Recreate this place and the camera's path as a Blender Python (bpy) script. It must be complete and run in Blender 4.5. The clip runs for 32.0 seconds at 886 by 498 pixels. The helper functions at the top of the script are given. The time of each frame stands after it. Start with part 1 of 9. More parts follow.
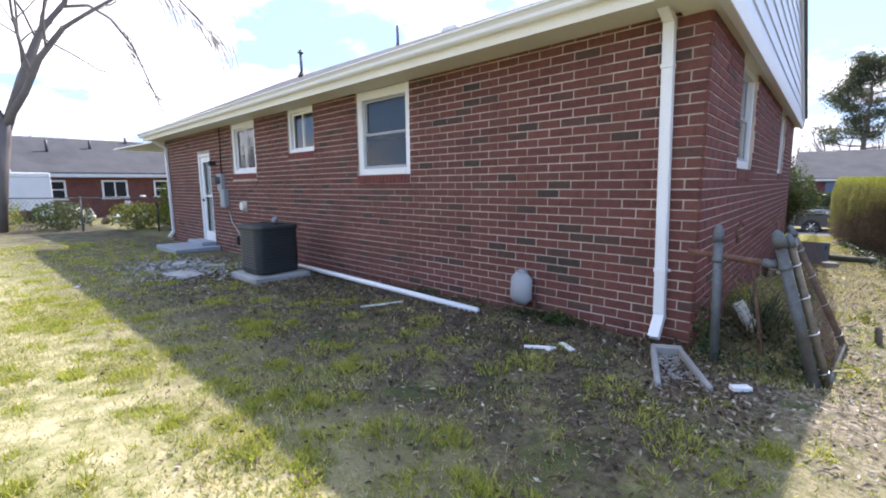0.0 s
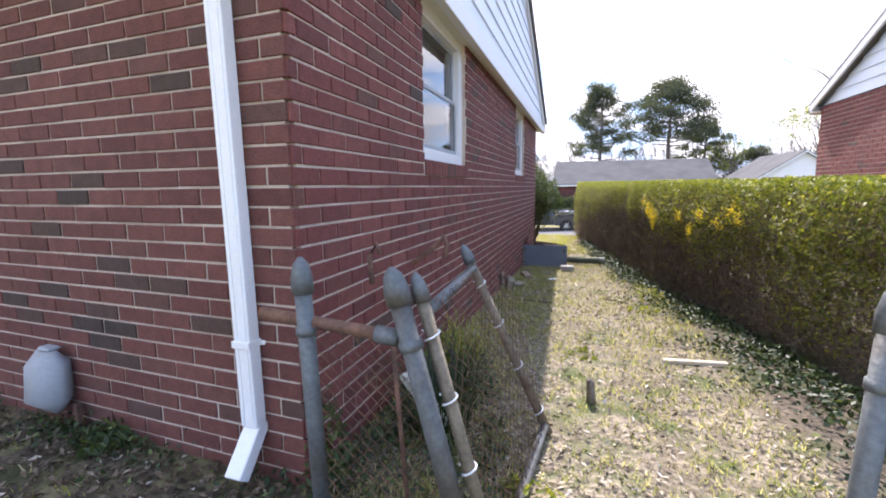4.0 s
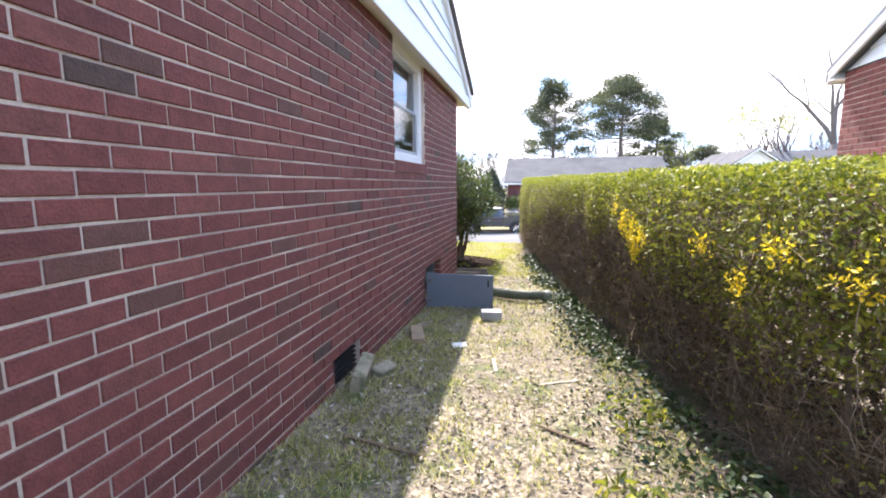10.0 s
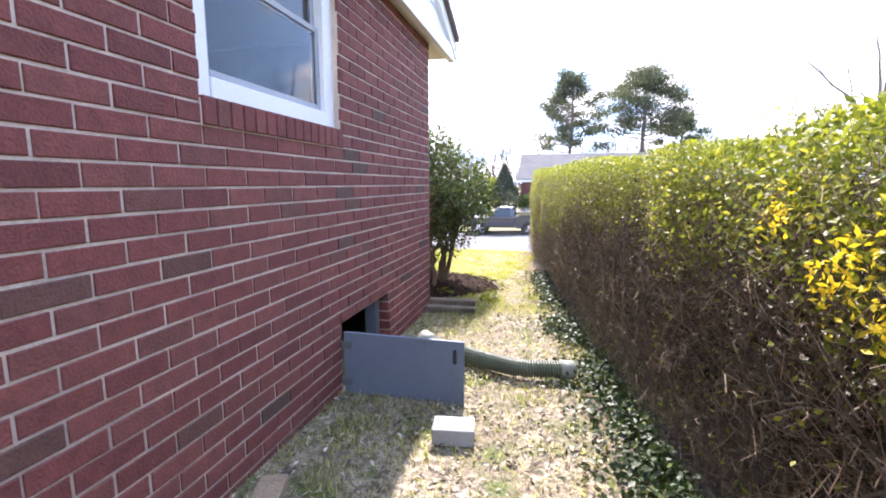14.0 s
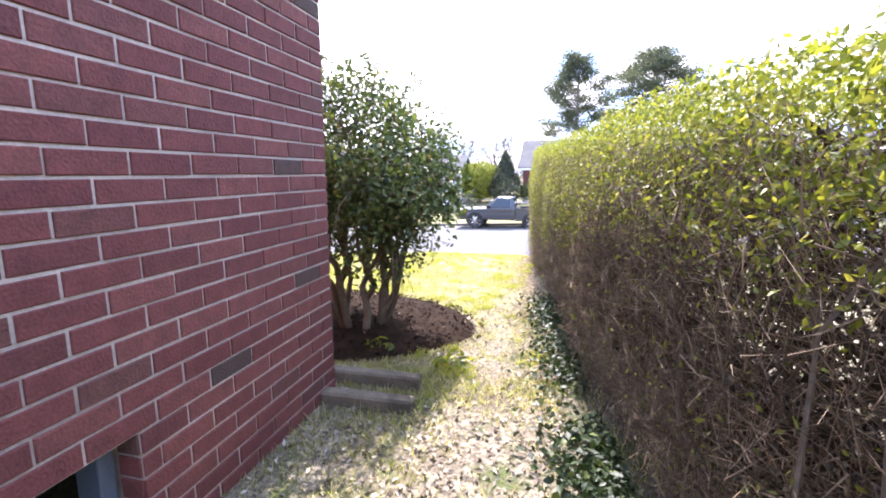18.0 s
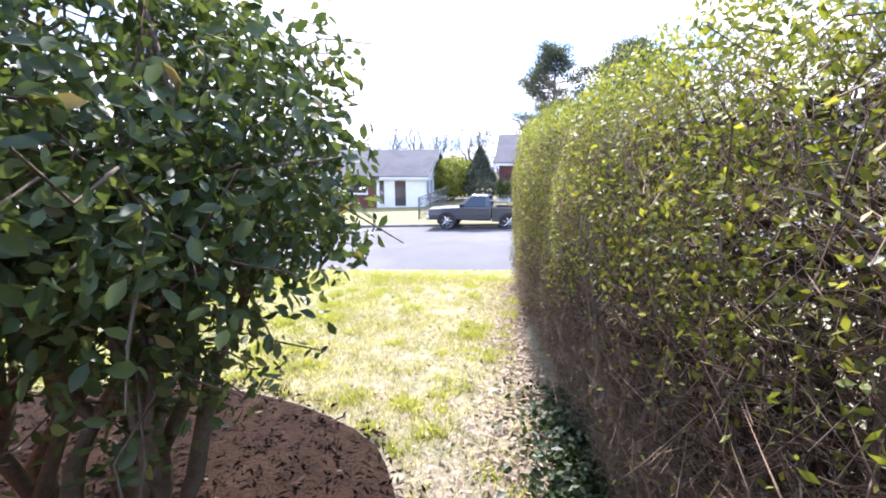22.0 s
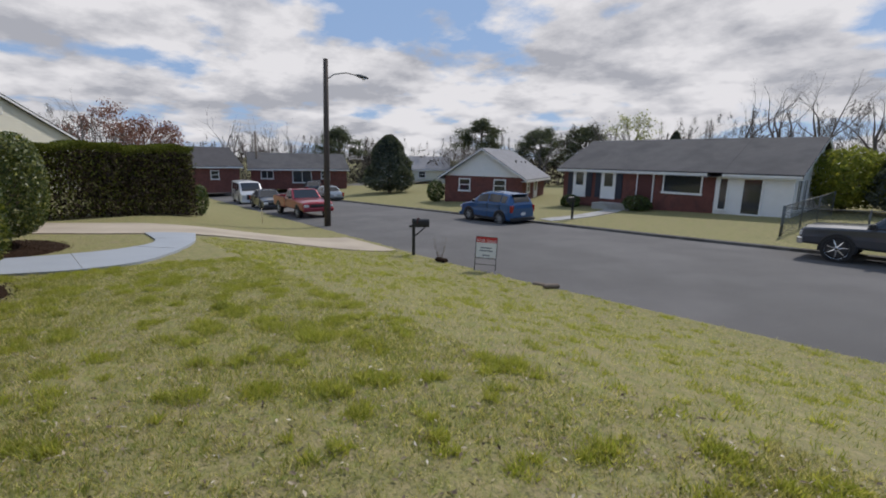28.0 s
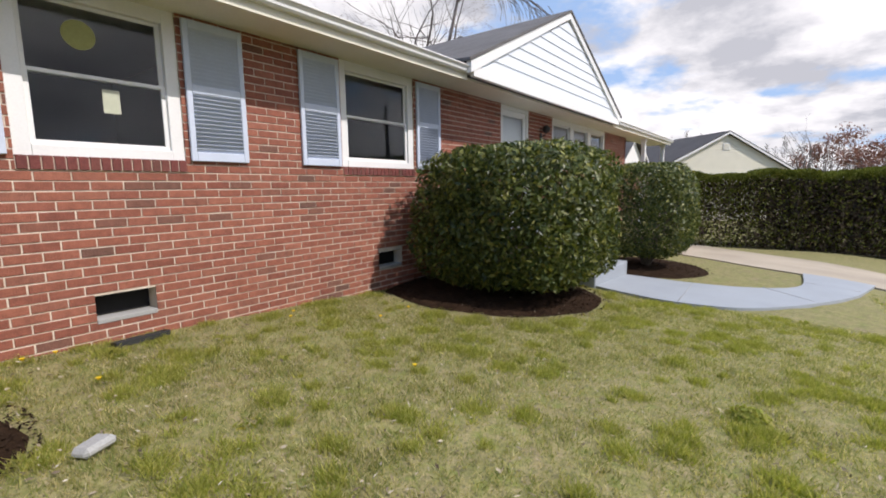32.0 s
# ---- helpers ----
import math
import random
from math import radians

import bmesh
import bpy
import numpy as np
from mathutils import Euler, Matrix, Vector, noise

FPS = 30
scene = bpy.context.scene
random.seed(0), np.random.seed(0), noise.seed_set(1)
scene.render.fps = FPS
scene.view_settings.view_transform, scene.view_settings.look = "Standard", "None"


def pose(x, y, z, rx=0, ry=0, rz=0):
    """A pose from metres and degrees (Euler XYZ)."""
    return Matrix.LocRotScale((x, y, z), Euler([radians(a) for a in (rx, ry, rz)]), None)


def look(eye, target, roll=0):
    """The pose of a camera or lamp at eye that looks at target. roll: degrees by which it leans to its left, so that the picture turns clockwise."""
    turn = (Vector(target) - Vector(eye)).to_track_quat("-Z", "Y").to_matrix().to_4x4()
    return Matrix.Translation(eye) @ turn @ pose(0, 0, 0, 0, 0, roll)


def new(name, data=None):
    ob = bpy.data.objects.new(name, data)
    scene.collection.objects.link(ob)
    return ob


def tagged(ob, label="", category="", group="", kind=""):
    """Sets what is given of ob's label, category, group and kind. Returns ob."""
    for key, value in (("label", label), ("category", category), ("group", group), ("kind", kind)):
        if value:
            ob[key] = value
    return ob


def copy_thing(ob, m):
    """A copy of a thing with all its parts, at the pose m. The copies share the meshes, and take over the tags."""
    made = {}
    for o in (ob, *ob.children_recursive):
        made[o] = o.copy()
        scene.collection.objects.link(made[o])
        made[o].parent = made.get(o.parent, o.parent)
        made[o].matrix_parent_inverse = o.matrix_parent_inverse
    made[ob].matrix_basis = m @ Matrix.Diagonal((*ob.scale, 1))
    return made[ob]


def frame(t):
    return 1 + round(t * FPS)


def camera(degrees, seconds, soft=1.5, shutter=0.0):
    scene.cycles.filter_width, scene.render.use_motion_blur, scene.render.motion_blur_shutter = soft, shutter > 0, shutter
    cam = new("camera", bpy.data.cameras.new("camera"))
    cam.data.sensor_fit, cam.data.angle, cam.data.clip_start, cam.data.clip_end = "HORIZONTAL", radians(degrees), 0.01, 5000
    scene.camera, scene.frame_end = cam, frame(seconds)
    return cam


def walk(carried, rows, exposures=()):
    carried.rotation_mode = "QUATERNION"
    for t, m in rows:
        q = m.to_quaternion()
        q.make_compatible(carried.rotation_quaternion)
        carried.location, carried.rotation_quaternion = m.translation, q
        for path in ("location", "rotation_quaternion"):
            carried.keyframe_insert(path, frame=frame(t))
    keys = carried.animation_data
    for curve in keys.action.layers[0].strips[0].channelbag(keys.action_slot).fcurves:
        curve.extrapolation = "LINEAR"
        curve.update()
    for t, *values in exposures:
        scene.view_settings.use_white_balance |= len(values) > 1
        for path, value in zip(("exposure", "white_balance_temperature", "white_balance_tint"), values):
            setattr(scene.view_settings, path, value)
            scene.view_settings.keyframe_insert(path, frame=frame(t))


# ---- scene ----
cam = camera(88.6, 32.0, soft=1.9)
PATH = [
    (0, (0.755, -4.132, 1.276), (-0.527, -2.623, 0.993), -0.6),
    (0.5, (0.769, -3.807, 1.275), (-0.405, -2.212, 0.994), -0.4),
    (1, (0.849, -3.500, 1.242), (-0.203, -1.820, 0.972), -0.5),
    (1.5, (0.925, -3.176, 1.234), (-0.007, -1.427, 0.965), -0.5),
    (2, (0.968, -2.912, 1.229), (0.129, -1.117, 0.959), -0.2),
    (2.4, (0.962, -2.656, 1.246), (0.196, -0.828, 0.981), -0.2),
    (2.5, (0.975, -2.597, 1.252), (0.216, -0.767, 0.983), -0.2),
    (3, (1.014, -2.292, 1.232), (0.333, -0.431, 0.962), -0.1),
    (3.5, (1.076, -1.999, 1.253), (0.448, -0.119, 0.982), -0.2),
    (4, (1.086, -1.721, 1.203), (0.502, 0.173, 0.936), -0.6),
    (4.5, (1.095, -1.455, 1.248), (0.596, 0.458, 0.947), -0.0),
    (6.5, (1.240, -0.467, 1.248), (0.846, 1.471, 0.946), -0.4),
    (7, (1.297, -0.212, 1.243), (0.903, 1.725, 0.942), -0.4),
    (7.5, (1.264, 0.148, 1.223), (0.875, 2.087, 0.928), -0.4),
    (8, (1.271, 0.442, 1.205), (0.878, 2.383, 0.926), -0.4),
    (8.5, (1.326, 0.747, 1.219), (0.926, 2.687, 0.943), -0.5),
    (9, (1.305, 1.084, 1.184), (0.901, 3.023, 0.909), -0.4),
    (9.5, (1.285, 1.393, 1.159), (0.883, 3.332, 0.883), -0.3),
    (10, (1.328, 1.718, 1.159), (0.921, 3.656, 0.883), -0.4),
    (10.5, (1.332, 2.005, 1.131), (0.909, 3.940, 0.859), -0.3),
    (11, (1.293, 2.318, 1.144), (0.865, 4.252, 0.867), -0.2),
    (11.5, (1.305, 2.651, 1.123), (0.869, 4.583, 0.850), -0.3),
    (12, (1.277, 2.992, 1.092), (0.838, 4.925, 0.822), -0.2),
    (12.5, (1.227, 3.355, 1.081), (0.787, 5.286, 0.809), -0.2),
    (13, (1.338, 3.650, 1.097), (0.874, 5.575, 0.811), -0.1),
    (13.5, (1.337, 3.997, 1.092), (0.869, 5.921, 0.808), -0.1),
    (15.5, (1.298, 5.278, 0.980), (0.828, 7.199, 0.684), 0.2),
    (16, (1.292, 5.632, 0.983), (0.820, 7.550, 0.675), 0.2),
    (16.5, (1.260, 5.967, 0.963), (0.785, 7.885, 0.653), -0.1),
    (17, (1.207, 6.287, 0.960), (0.734, 8.205, 0.646), 0.2),
    (17.5, (1.273, 6.489, 1.002), (0.795, 8.405, 0.685), -0.2),
    (18, (1.272, 6.797, 0.980), (0.793, 8.711, 0.651), -0.1),
    (18.5, (1.245, 7.134, 0.962), (0.761, 9.046, 0.634), -0.6),
    (19, (1.248, 7.480, 0.963), (0.768, 9.394, 0.637), -0.7),
    (19.5, (1.190, 7.781, 0.933), (0.715, 9.697, 0.607), -0.4),
    (20, (1.172, 8.009, 0.921), (0.725, 9.931, 0.598), -0.2),
    (20.5, (1.160, 8.346, 0.899), (0.750, 10.275, 0.569), -0.2),
    (21, (1.115, 8.593, 0.908), (0.716, 10.525, 0.577), -0.3),
    (21.5, (1.050, 8.903, 0.920), (0.661, 10.835, 0.582), 0.0),
    (22, (1.036, 9.226, 0.915), (0.659, 11.160, 0.572), -0.2),
    (22.5, (1.018, 9.526, 0.918), (0.640, 11.457, 0.564), -0.4),
    (23, (0.956, 9.837, 0.928), (0.578, 11.767, 0.565), -0.2),
    (23.5, (0.916, 10.132, 0.910), (0.537, 12.061, 0.543), -0.2),
    (24, (0.898, 10.436, 0.927), (0.515, 12.362, 0.550), -0.1),
    (24.5, (0.834, 10.751, 0.908), (0.436, 12.673, 0.526), 0.0),
    (26.5, (0.427, 11.954, 0.929), (-0.290, 13.779, 0.538), 0.9),
    (27, (0.188, 12.235, 0.934), (-0.758, 13.954, 0.542), 0.7),
    (27.5, (-0.092, 12.397, 0.928), (-1.328, 13.922, 0.544), 0.9),
    (28, (-0.342, 12.497, 0.972), (-1.833, 13.772, 0.583), 1.0),
    (28.5, (-0.523, 12.660, 0.994), (-2.226, 13.642, 0.625), 0.6),
    (29, (-0.798, 12.821, 0.988), (-2.676, 13.419, 0.650), 0.3),
    (29.5, (-1.035, 13.082, 0.948), (-2.991, 13.337, 0.615), 0.3),
    (30, (-1.219, 13.301, 0.899), (-3.193, 13.248, 0.581), -0.0),
    (30.5, (-1.326, 13.525, 0.902), (-3.262, 13.122, 0.598), -0.3),
    (31, (-1.550, 13.633, 0.892), (-3.388, 12.898, 0.608), -0.4),
    (31.5, (-1.765, 13.716, 0.890), (-3.476, 12.716, 0.618), -0.5),
    (32, (-2.058, 13.898, 0.883), (-3.637, 12.701, 0.614), -0.7),
]
walk(cam, [(t, look(eye, target, roll)) for t, eye, target, roll in PATH],
     exposures=[(0, 0.60, 6150, 20), (2, 0.80, 6300, 22), (4.5, 0.97, 6300, 22), (9, 1.38, 6300, 19), (13, 1.64, 6250, 22), (17, 1.80, 6050, 26), (19, 1.68, 5950, 26), (21, 1.45, 5800, 25), (23, 1.18, 5750, 25), (24.5, 0.36, 5850, 23), (26.5, -0.25, 6250, 17), (28, -0.84, 6350, 14), (30, -0.56, 6450, 15), (32, -0.28, 6450, 16)])

# ---- world and sun ----
SUN_EL, SUN_AZ = radians(48.5), radians(-9.5)      # the sun stands over the street, a little to the west
world = bpy.data.worlds.new("world")
scene.world = world
world.use_nodes = True
nt = world.node_tree
nt.nodes.clear()
w_out = nt.nodes.new("ShaderNodeOutputWorld")
w_bg = nt.nodes.new("ShaderNodeBackground")
w_sky = nt.nodes.new("ShaderNodeTexSky")
w_sky.sky_type = "NISHITA"
w_sky.sun_disc = False
w_sky.sun_elevation = SUN_EL
w_sky.sun_rotation = SUN_AZ
w_sky.air_density, w_sky.dust_density, w_sky.ozone_density = 1.1, 0.3, 1.6
w_co = nt.nodes.new("ShaderNodeTexCoord")
w_sep = nt.nodes.new("ShaderNodeSeparateXYZ")
w_add = nt.nodes.new("ShaderNodeMath")
w_add.operation = "ADD"
w_add.inputs[1].default_value = 0.22
w_div = nt.nodes.new("ShaderNodeVectorMath")
w_div.operation = "DIVIDE"
w_cmb = nt.nodes.new("ShaderNodeCombineXYZ")
w_n1 = nt.nodes.new("ShaderNodeTexNoise")
w_n1.inputs["Scale"].default_value = 1.25
w_n1.inputs["Detail"].default_value = 7
w_n1.inputs["Roughness"].default_value = 0.56
w_rmp = nt.nodes.new("ShaderNodeValToRGB")
w_rmp.color_ramp.elements[0].position, w_rmp.color_ramp.elements[1].position = 0.455, 0.53
w_n2 = nt.nodes.new("ShaderNodeTexNoise")
w_n2.inputs["Scale"].default_value = 1.9
w_n2.inputs["Detail"].default_value = 6
w_n2.inputs["Roughness"].default_value = 0.58
w_cr2 = nt.nodes.new("ShaderNodeValToRGB")
w_cr2.color_ramp.elements[0].position, w_cr2.color_ramp.elements[1].position = 0.38, 0.57
w_cr2.color_ramp.elements[0].color = (5.8, 6.0, 6.4, 1)
w_cr2.color_ramp.elements[1].color = (11.2, 11.15, 11.05, 1)
w_mix = nt.nodes.new("ShaderNodeMixRGB")
L_ = nt.links.new
L_(w_co.outputs["Generated"], w_sep.inputs[0])
L_(w_sep.outputs[2], w_add.inputs[0])
for i in range(3):
    L_(w_add.outputs[0], w_cmb.inputs[i])
L_(w_co.outputs["Generated"], w_div.inputs[0])
L_(w_cmb.outputs[0], w_div.inputs[1])
L_(w_div.outputs[0], w_n1.inputs["Vector"])
L_(w_div.outputs[0], w_n2.inputs["Vector"])
w_dot = nt.nodes.new("ShaderNodeVectorMath")
w_dot.operation = "DOT_PRODUCT"
w_dot.inputs[1].default_value = (-0.035, 0.045, 0.0) # the cloud thickens a little over the street
w_sum = nt.nodes.new("ShaderNodeMath")
w_sum.operation = "ADD"
L_(w_co.outputs["Generated"], w_dot.inputs[0])
L_(w_n1.outputs["Fac"], w_sum.inputs[0])
L_(w_dot.outputs["Value"], w_sum.inputs[1])
w_east = nt.nodes.new("ShaderNodeMath")              # the cloud opens towards the east
w_east.operation = "MAXIMUM"
w_east.inputs[1].default_value = 0.0
w_gap = nt.nodes.new("ShaderNodeMath")
w_gap.operation = "MULTIPLY_ADD"
w_gap.inputs[1].default_value = -0.15
L_(w_sep.outputs[0], w_east.inputs[0])
L_(w_east.outputs[0], w_gap.inputs[0])
L_(w_sum.outputs[0], w_gap.inputs[2])
L_(w_gap.outputs[0], w_rmp.inputs[0])
L_(w_n2.outputs["Fac"], w_cr2.inputs[0])
L_(w_rmp.outputs[0], w_mix.inputs[0])
w_thin = nt.nodes.new("ShaderNodeMixRGB")            # a thin bright haze over the open blue
w_thin.inputs[0].default_value = 0.75
w_thin.inputs[2].default_value = (4.4, 6.6, 10.2, 1)
L_(w_sky.outputs[0], w_thin.inputs[1])
L_(w_thin.outputs[0], w_mix.inputs[1])
L_(w_cr2.outputs[0], w_mix.inputs[2])
L_(w_mix.outputs[0], w_bg.inputs[0])
w_bg.inputs[1].default_value = 0.122
L_(w_bg.outputs[0], w_out.inputs[0])

sun = new("sun", bpy.data.lights.new("sun", "SUN"))
sun.data.energy, sun.data.angle, sun.data.color = 5.0, radians(0.6), (1.0, 0.95, 0.87)
sun_to = Vector((math.sin(SUN_AZ) * math.cos(SUN_EL), math.cos(SUN_AZ) * math.cos(SUN_EL), math.sin(SUN_EL)))
sun.matrix_world = look(sun_to * 60, (0, 0, 0))


# ---- materials ----
def mat(name, base, rough=0.7, metal=0.0, vary=0.25, scale=6.0, fine=60.0, bump=0.3, bump_scale=None, second=None, second_scale=1.3, second_at=0.55, rand=None, rand_amt=0.35, coat=0.0, trans=0.0, spec=None):
    """A node material: base colour, broken up at two scales by noise, with a fine relief. rand: 'object' or 'island' varies the shade from piece to piece."""
    m = bpy.data.materials.new(name)
    m.use_nodes = True
    t = m.node_tree
    b = t.nodes["Principled BSDF"]
    b.inputs["Roughness"].default_value = rough
    b.inputs["Metallic"].default_value = metal
    if coat:
        b.inputs["Coat Weight"].default_value = coat
        b.inputs["Coat Roughness"].default_value = 0.06
    if trans:
        b.inputs["Transmission Weight"].default_value = trans
    if spec is not None:
        b.inputs["Specular IOR Level"].default_value = spec
    co = t.nodes.new("ShaderNodeTexCoord")
    geo = t.nodes.new("ShaderNodeNewGeometry")
    n1 = t.nodes.new("ShaderNodeTexNoise")
    n1.inputs["Scale"].default_value, n1.inputs["Detail"].default_value = scale, 5
    n2 = t.nodes.new("ShaderNodeTexNoise")
    n2.inputs["Scale"].default_value, n2.inputs["Detail"].default_value = fine, 3
    t.links.new(geo.outputs["Position"], n1.inputs["Vector"])
    t.links.new(geo.outputs["Position"], n2.inputs["Vector"])
    add = t.nodes.new("ShaderNodeMath")
    add.operation = "ADD"
    t.links.new(n1.outputs["Fac"], add.inputs[0])
    t.links.new(n2.outputs["Fac"], add.inputs[1])
    mr = t.nodes.new("ShaderNodeMapRange")
    mr.inputs["From Min"].default_value, mr.inputs["From Max"].default_value = 0.65, 1.35
    mr.inputs["To Min"].default_value, mr.inputs["To Max"].default_value = 1 - vary, 1 + vary
    t.links.new(add.outputs[0], mr.inputs["Value"])
    val = mr.outputs["Result"]
    if rand:
        src = geo.outputs["Random Per Island"]
        if rand == "object":
            src = t.nodes.new("ShaderNodeObjectInfo").outputs["Random"]
        r = t.nodes.new("ShaderNodeMapRange")
        r.inputs["To Min"].default_value, r.inputs["To Max"].default_value = 1 - rand_amt, 1 + rand_amt
        t.links.new(src, r.inputs["Value"])
        mu = t.nodes.new("ShaderNodeMath")
        mu.operation = "MULTIPLY"
        t.links.new(val, mu.inputs[0])
        t.links.new(r.outputs["Result"], mu.inputs[1])
        val = mu.outputs[0]
    col = t.nodes.new("ShaderNodeRGB")
    col.outputs[0].default_value = (*base, 1)
    colour = col.outputs[0]
    if second:
        n3 = t.nodes.new("ShaderNodeTexNoise")
        n3.inputs["Scale"].default_value, n3.inputs["Detail"].default_value = second_scale, 6
        t.links.new(geo.outputs["Position"], n3.inputs["Vector"])
        rp = t.nodes.new("ShaderNodeValToRGB")
        rp.color_ramp.elements[0].position, rp.color_ramp.elements[1].position = second_at - 0.07, second_at + 0.07
        t.links.new(n3.outputs["Fac"], rp.inputs[0])
        mx = t.nodes.new("ShaderNodeMixRGB")
        t.links.new(rp.outputs[0], mx.inputs[0])
        t.links.new(colour, mx.inputs[1])
        mx.inputs[2].default_value = (*second, 1)
        colour = mx.outputs[0]
    sc = t.nodes.new("ShaderNodeVectorMath")
    sc.operation = "SCALE"
    t.links.new(colour, sc.inputs[0])
    t.links.new(val, sc.inputs["Scale"])
    t.links.new(sc.outputs[0], b.inputs["Base Color"])
    if bump:
        bp = t.nodes.new("ShaderNodeBump")
        bp.inputs["Strength"].default_value, bp.inputs["Distance"].default_value = bump, 0.01
        nb = n2
        if bump_scale:
            nb = t.nodes.new("ShaderNodeTexNoise")
            nb.inputs["Scale"].default_value, nb.inputs["Detail"].default_value = bump_scale, 5
            t.links.new(geo.outputs["Position"], nb.inputs["Vector"])
        t.links.new(nb.outputs["Fac"], bp.inputs["Height"])
        t.links.new(bp.outputs[0], b.inputs["Normal"])
    return m


def ramp_mat(name, stops, rough=0.8, rand="island", vary=0.2, scale=30.0, bump=0.3, spec=None):
    """A material whose colour each piece picks from a row of (share, colour)."""
    m = mat(name, (1, 1, 1), rough, vary=vary, scale=scale, fine=scale * 6, bump=bump, spec=spec)
    t = m.node_tree
    src = t.nodes.new("ShaderNodeObjectInfo").outputs["Random"] if rand == "object" else t.nodes["Geometry"].outputs["Random Per Island"]
    rp = t.nodes.new("ShaderNodeValToRGB")
    rp.color_ramp.interpolation = "LINEAR"
    els = rp.color_ramp.elements
    while len(els) < len(stops):
        els.new(0.5)
    for e, (at, c) in zip(els, stops):
        e.position, e.color = at, (*c, 1)
    t.links.new(src, rp.inputs[0])
    sc = [n for n in t.nodes if n.bl_idname == "ShaderNodeVectorMath"][0]
    t.links.new(rp.outputs[0], sc.inputs[0])
    return m


# side wall palette, lowered because this wall stands in shade
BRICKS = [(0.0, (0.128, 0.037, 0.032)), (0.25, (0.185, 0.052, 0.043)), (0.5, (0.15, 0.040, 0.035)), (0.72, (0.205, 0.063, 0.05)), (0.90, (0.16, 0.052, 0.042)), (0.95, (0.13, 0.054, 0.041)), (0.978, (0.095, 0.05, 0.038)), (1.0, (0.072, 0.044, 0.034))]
# rear palette: some burnt bricks, and all toned down to carry the shade
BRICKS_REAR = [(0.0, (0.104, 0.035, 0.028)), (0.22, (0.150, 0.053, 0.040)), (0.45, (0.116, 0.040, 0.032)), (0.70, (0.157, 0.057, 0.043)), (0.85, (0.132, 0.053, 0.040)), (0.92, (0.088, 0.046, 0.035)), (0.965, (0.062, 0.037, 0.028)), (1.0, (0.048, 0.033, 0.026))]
# front palette: the same brick, lighter and more orange to carry the sun
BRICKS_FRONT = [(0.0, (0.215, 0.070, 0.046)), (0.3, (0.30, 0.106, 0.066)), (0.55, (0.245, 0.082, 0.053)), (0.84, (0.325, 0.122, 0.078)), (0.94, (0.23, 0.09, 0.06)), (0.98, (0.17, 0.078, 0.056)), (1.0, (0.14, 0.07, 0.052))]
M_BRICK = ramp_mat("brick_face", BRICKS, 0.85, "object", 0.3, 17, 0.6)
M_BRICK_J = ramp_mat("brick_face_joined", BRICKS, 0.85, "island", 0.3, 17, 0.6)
M_BRICK_R = ramp_mat("shaded_rear_brick_face", BRICKS_REAR, 0.85, "object", 0.3, 17, 0.6)
M_BRICK_RJ = ramp_mat("shaded_rear_brick_face_joined", BRICKS_REAR, 0.85, "island", 0.3, 17, 0.6)
M_BRICK_F = ramp_mat("sunlit_front_brick_face", BRICKS_FRONT, 0.85, "object", 0.3, 17, 0.6)
M_BRICK_FJ = ramp_mat("sunlit_front_brick_face_joined", BRICKS_FRONT, 0.85, "island", 0.3, 17, 0.6)
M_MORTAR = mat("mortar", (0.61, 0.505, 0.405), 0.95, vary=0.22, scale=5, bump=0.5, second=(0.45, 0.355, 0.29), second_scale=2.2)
# mortar brightened for the sunlit front, then dimmed for the shaded rear
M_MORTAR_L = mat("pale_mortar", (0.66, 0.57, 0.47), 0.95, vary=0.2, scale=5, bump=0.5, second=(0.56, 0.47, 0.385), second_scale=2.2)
M_MORTAR_R = mat("shade_toned_mortar", (0.50, 0.415, 0.34), 0.95, vary=0.22, scale=5, bump=0.5, second=(0.38, 0.30, 0.235), second_scale=2.2)
M_WHITE = mat("white_paint", (0.80, 0.80, 0.79), 0.45, vary=0.05, scale=3, bump=0.08)
M_CREAM = mat("cream_soffit_paint", (0.74, 0.71, 0.60), 0.6, vary=0.07, scale=2, bump=0.1)
M_SIDING = mat("pale_blue_vinyl", (0.73, 0.78, 0.84), 0.45, vary=0.05, scale=3, bump=0.06)
M_SHUTTER = mat("pale_blue_shutter", (0.56, 0.62, 0.74), 0.5, vary=0.06, scale=5, bump=0.08)
M_SHINGLE = mat("grey_shingle", (0.13, 0.125, 0.125), 0.95, vary=0.3, scale=2, fine=90, bump=0.7)
M_SHINGLE_L = mat("light_grey_shingle", (0.24, 0.24, 0.25), 0.95, vary=0.2, scale=2, fine=90, bump=0.7)
# near-black for panels that stand in for unlit space behind openings
M_DARKGAP = mat("dark_void", (0.012, 0.012, 0.013), 0.95, vary=0.2, bump=0)
M_CONC = mat("grey_concrete", (0.36, 0.36, 0.35), 0.9, vary=0.15, scale=2, fine=80, bump=0.4, second=(0.27, 0.26, 0.24), second_scale=0.9)
M_WALKWAY = mat("painted_grey_concrete", (0.31, 0.34, 0.375), 0.8, vary=0.08, scale=1.5, fine=60, bump=0.25)
M_DRIVE = mat("tan_concrete", (0.42, 0.36, 0.28), 0.92, vary=0.15, scale=1.2, fine=60, bump=0.4, second=(0.33, 0.28, 0.22), second_scale=0.6)
M_ASPHALT = mat("worn_asphalt", (0.098, 0.096, 0.095), 0.9, vary=0.16, scale=0.8, fine=120, bump=0.5, second=(0.122, 0.119, 0.118), second_scale=0.25)
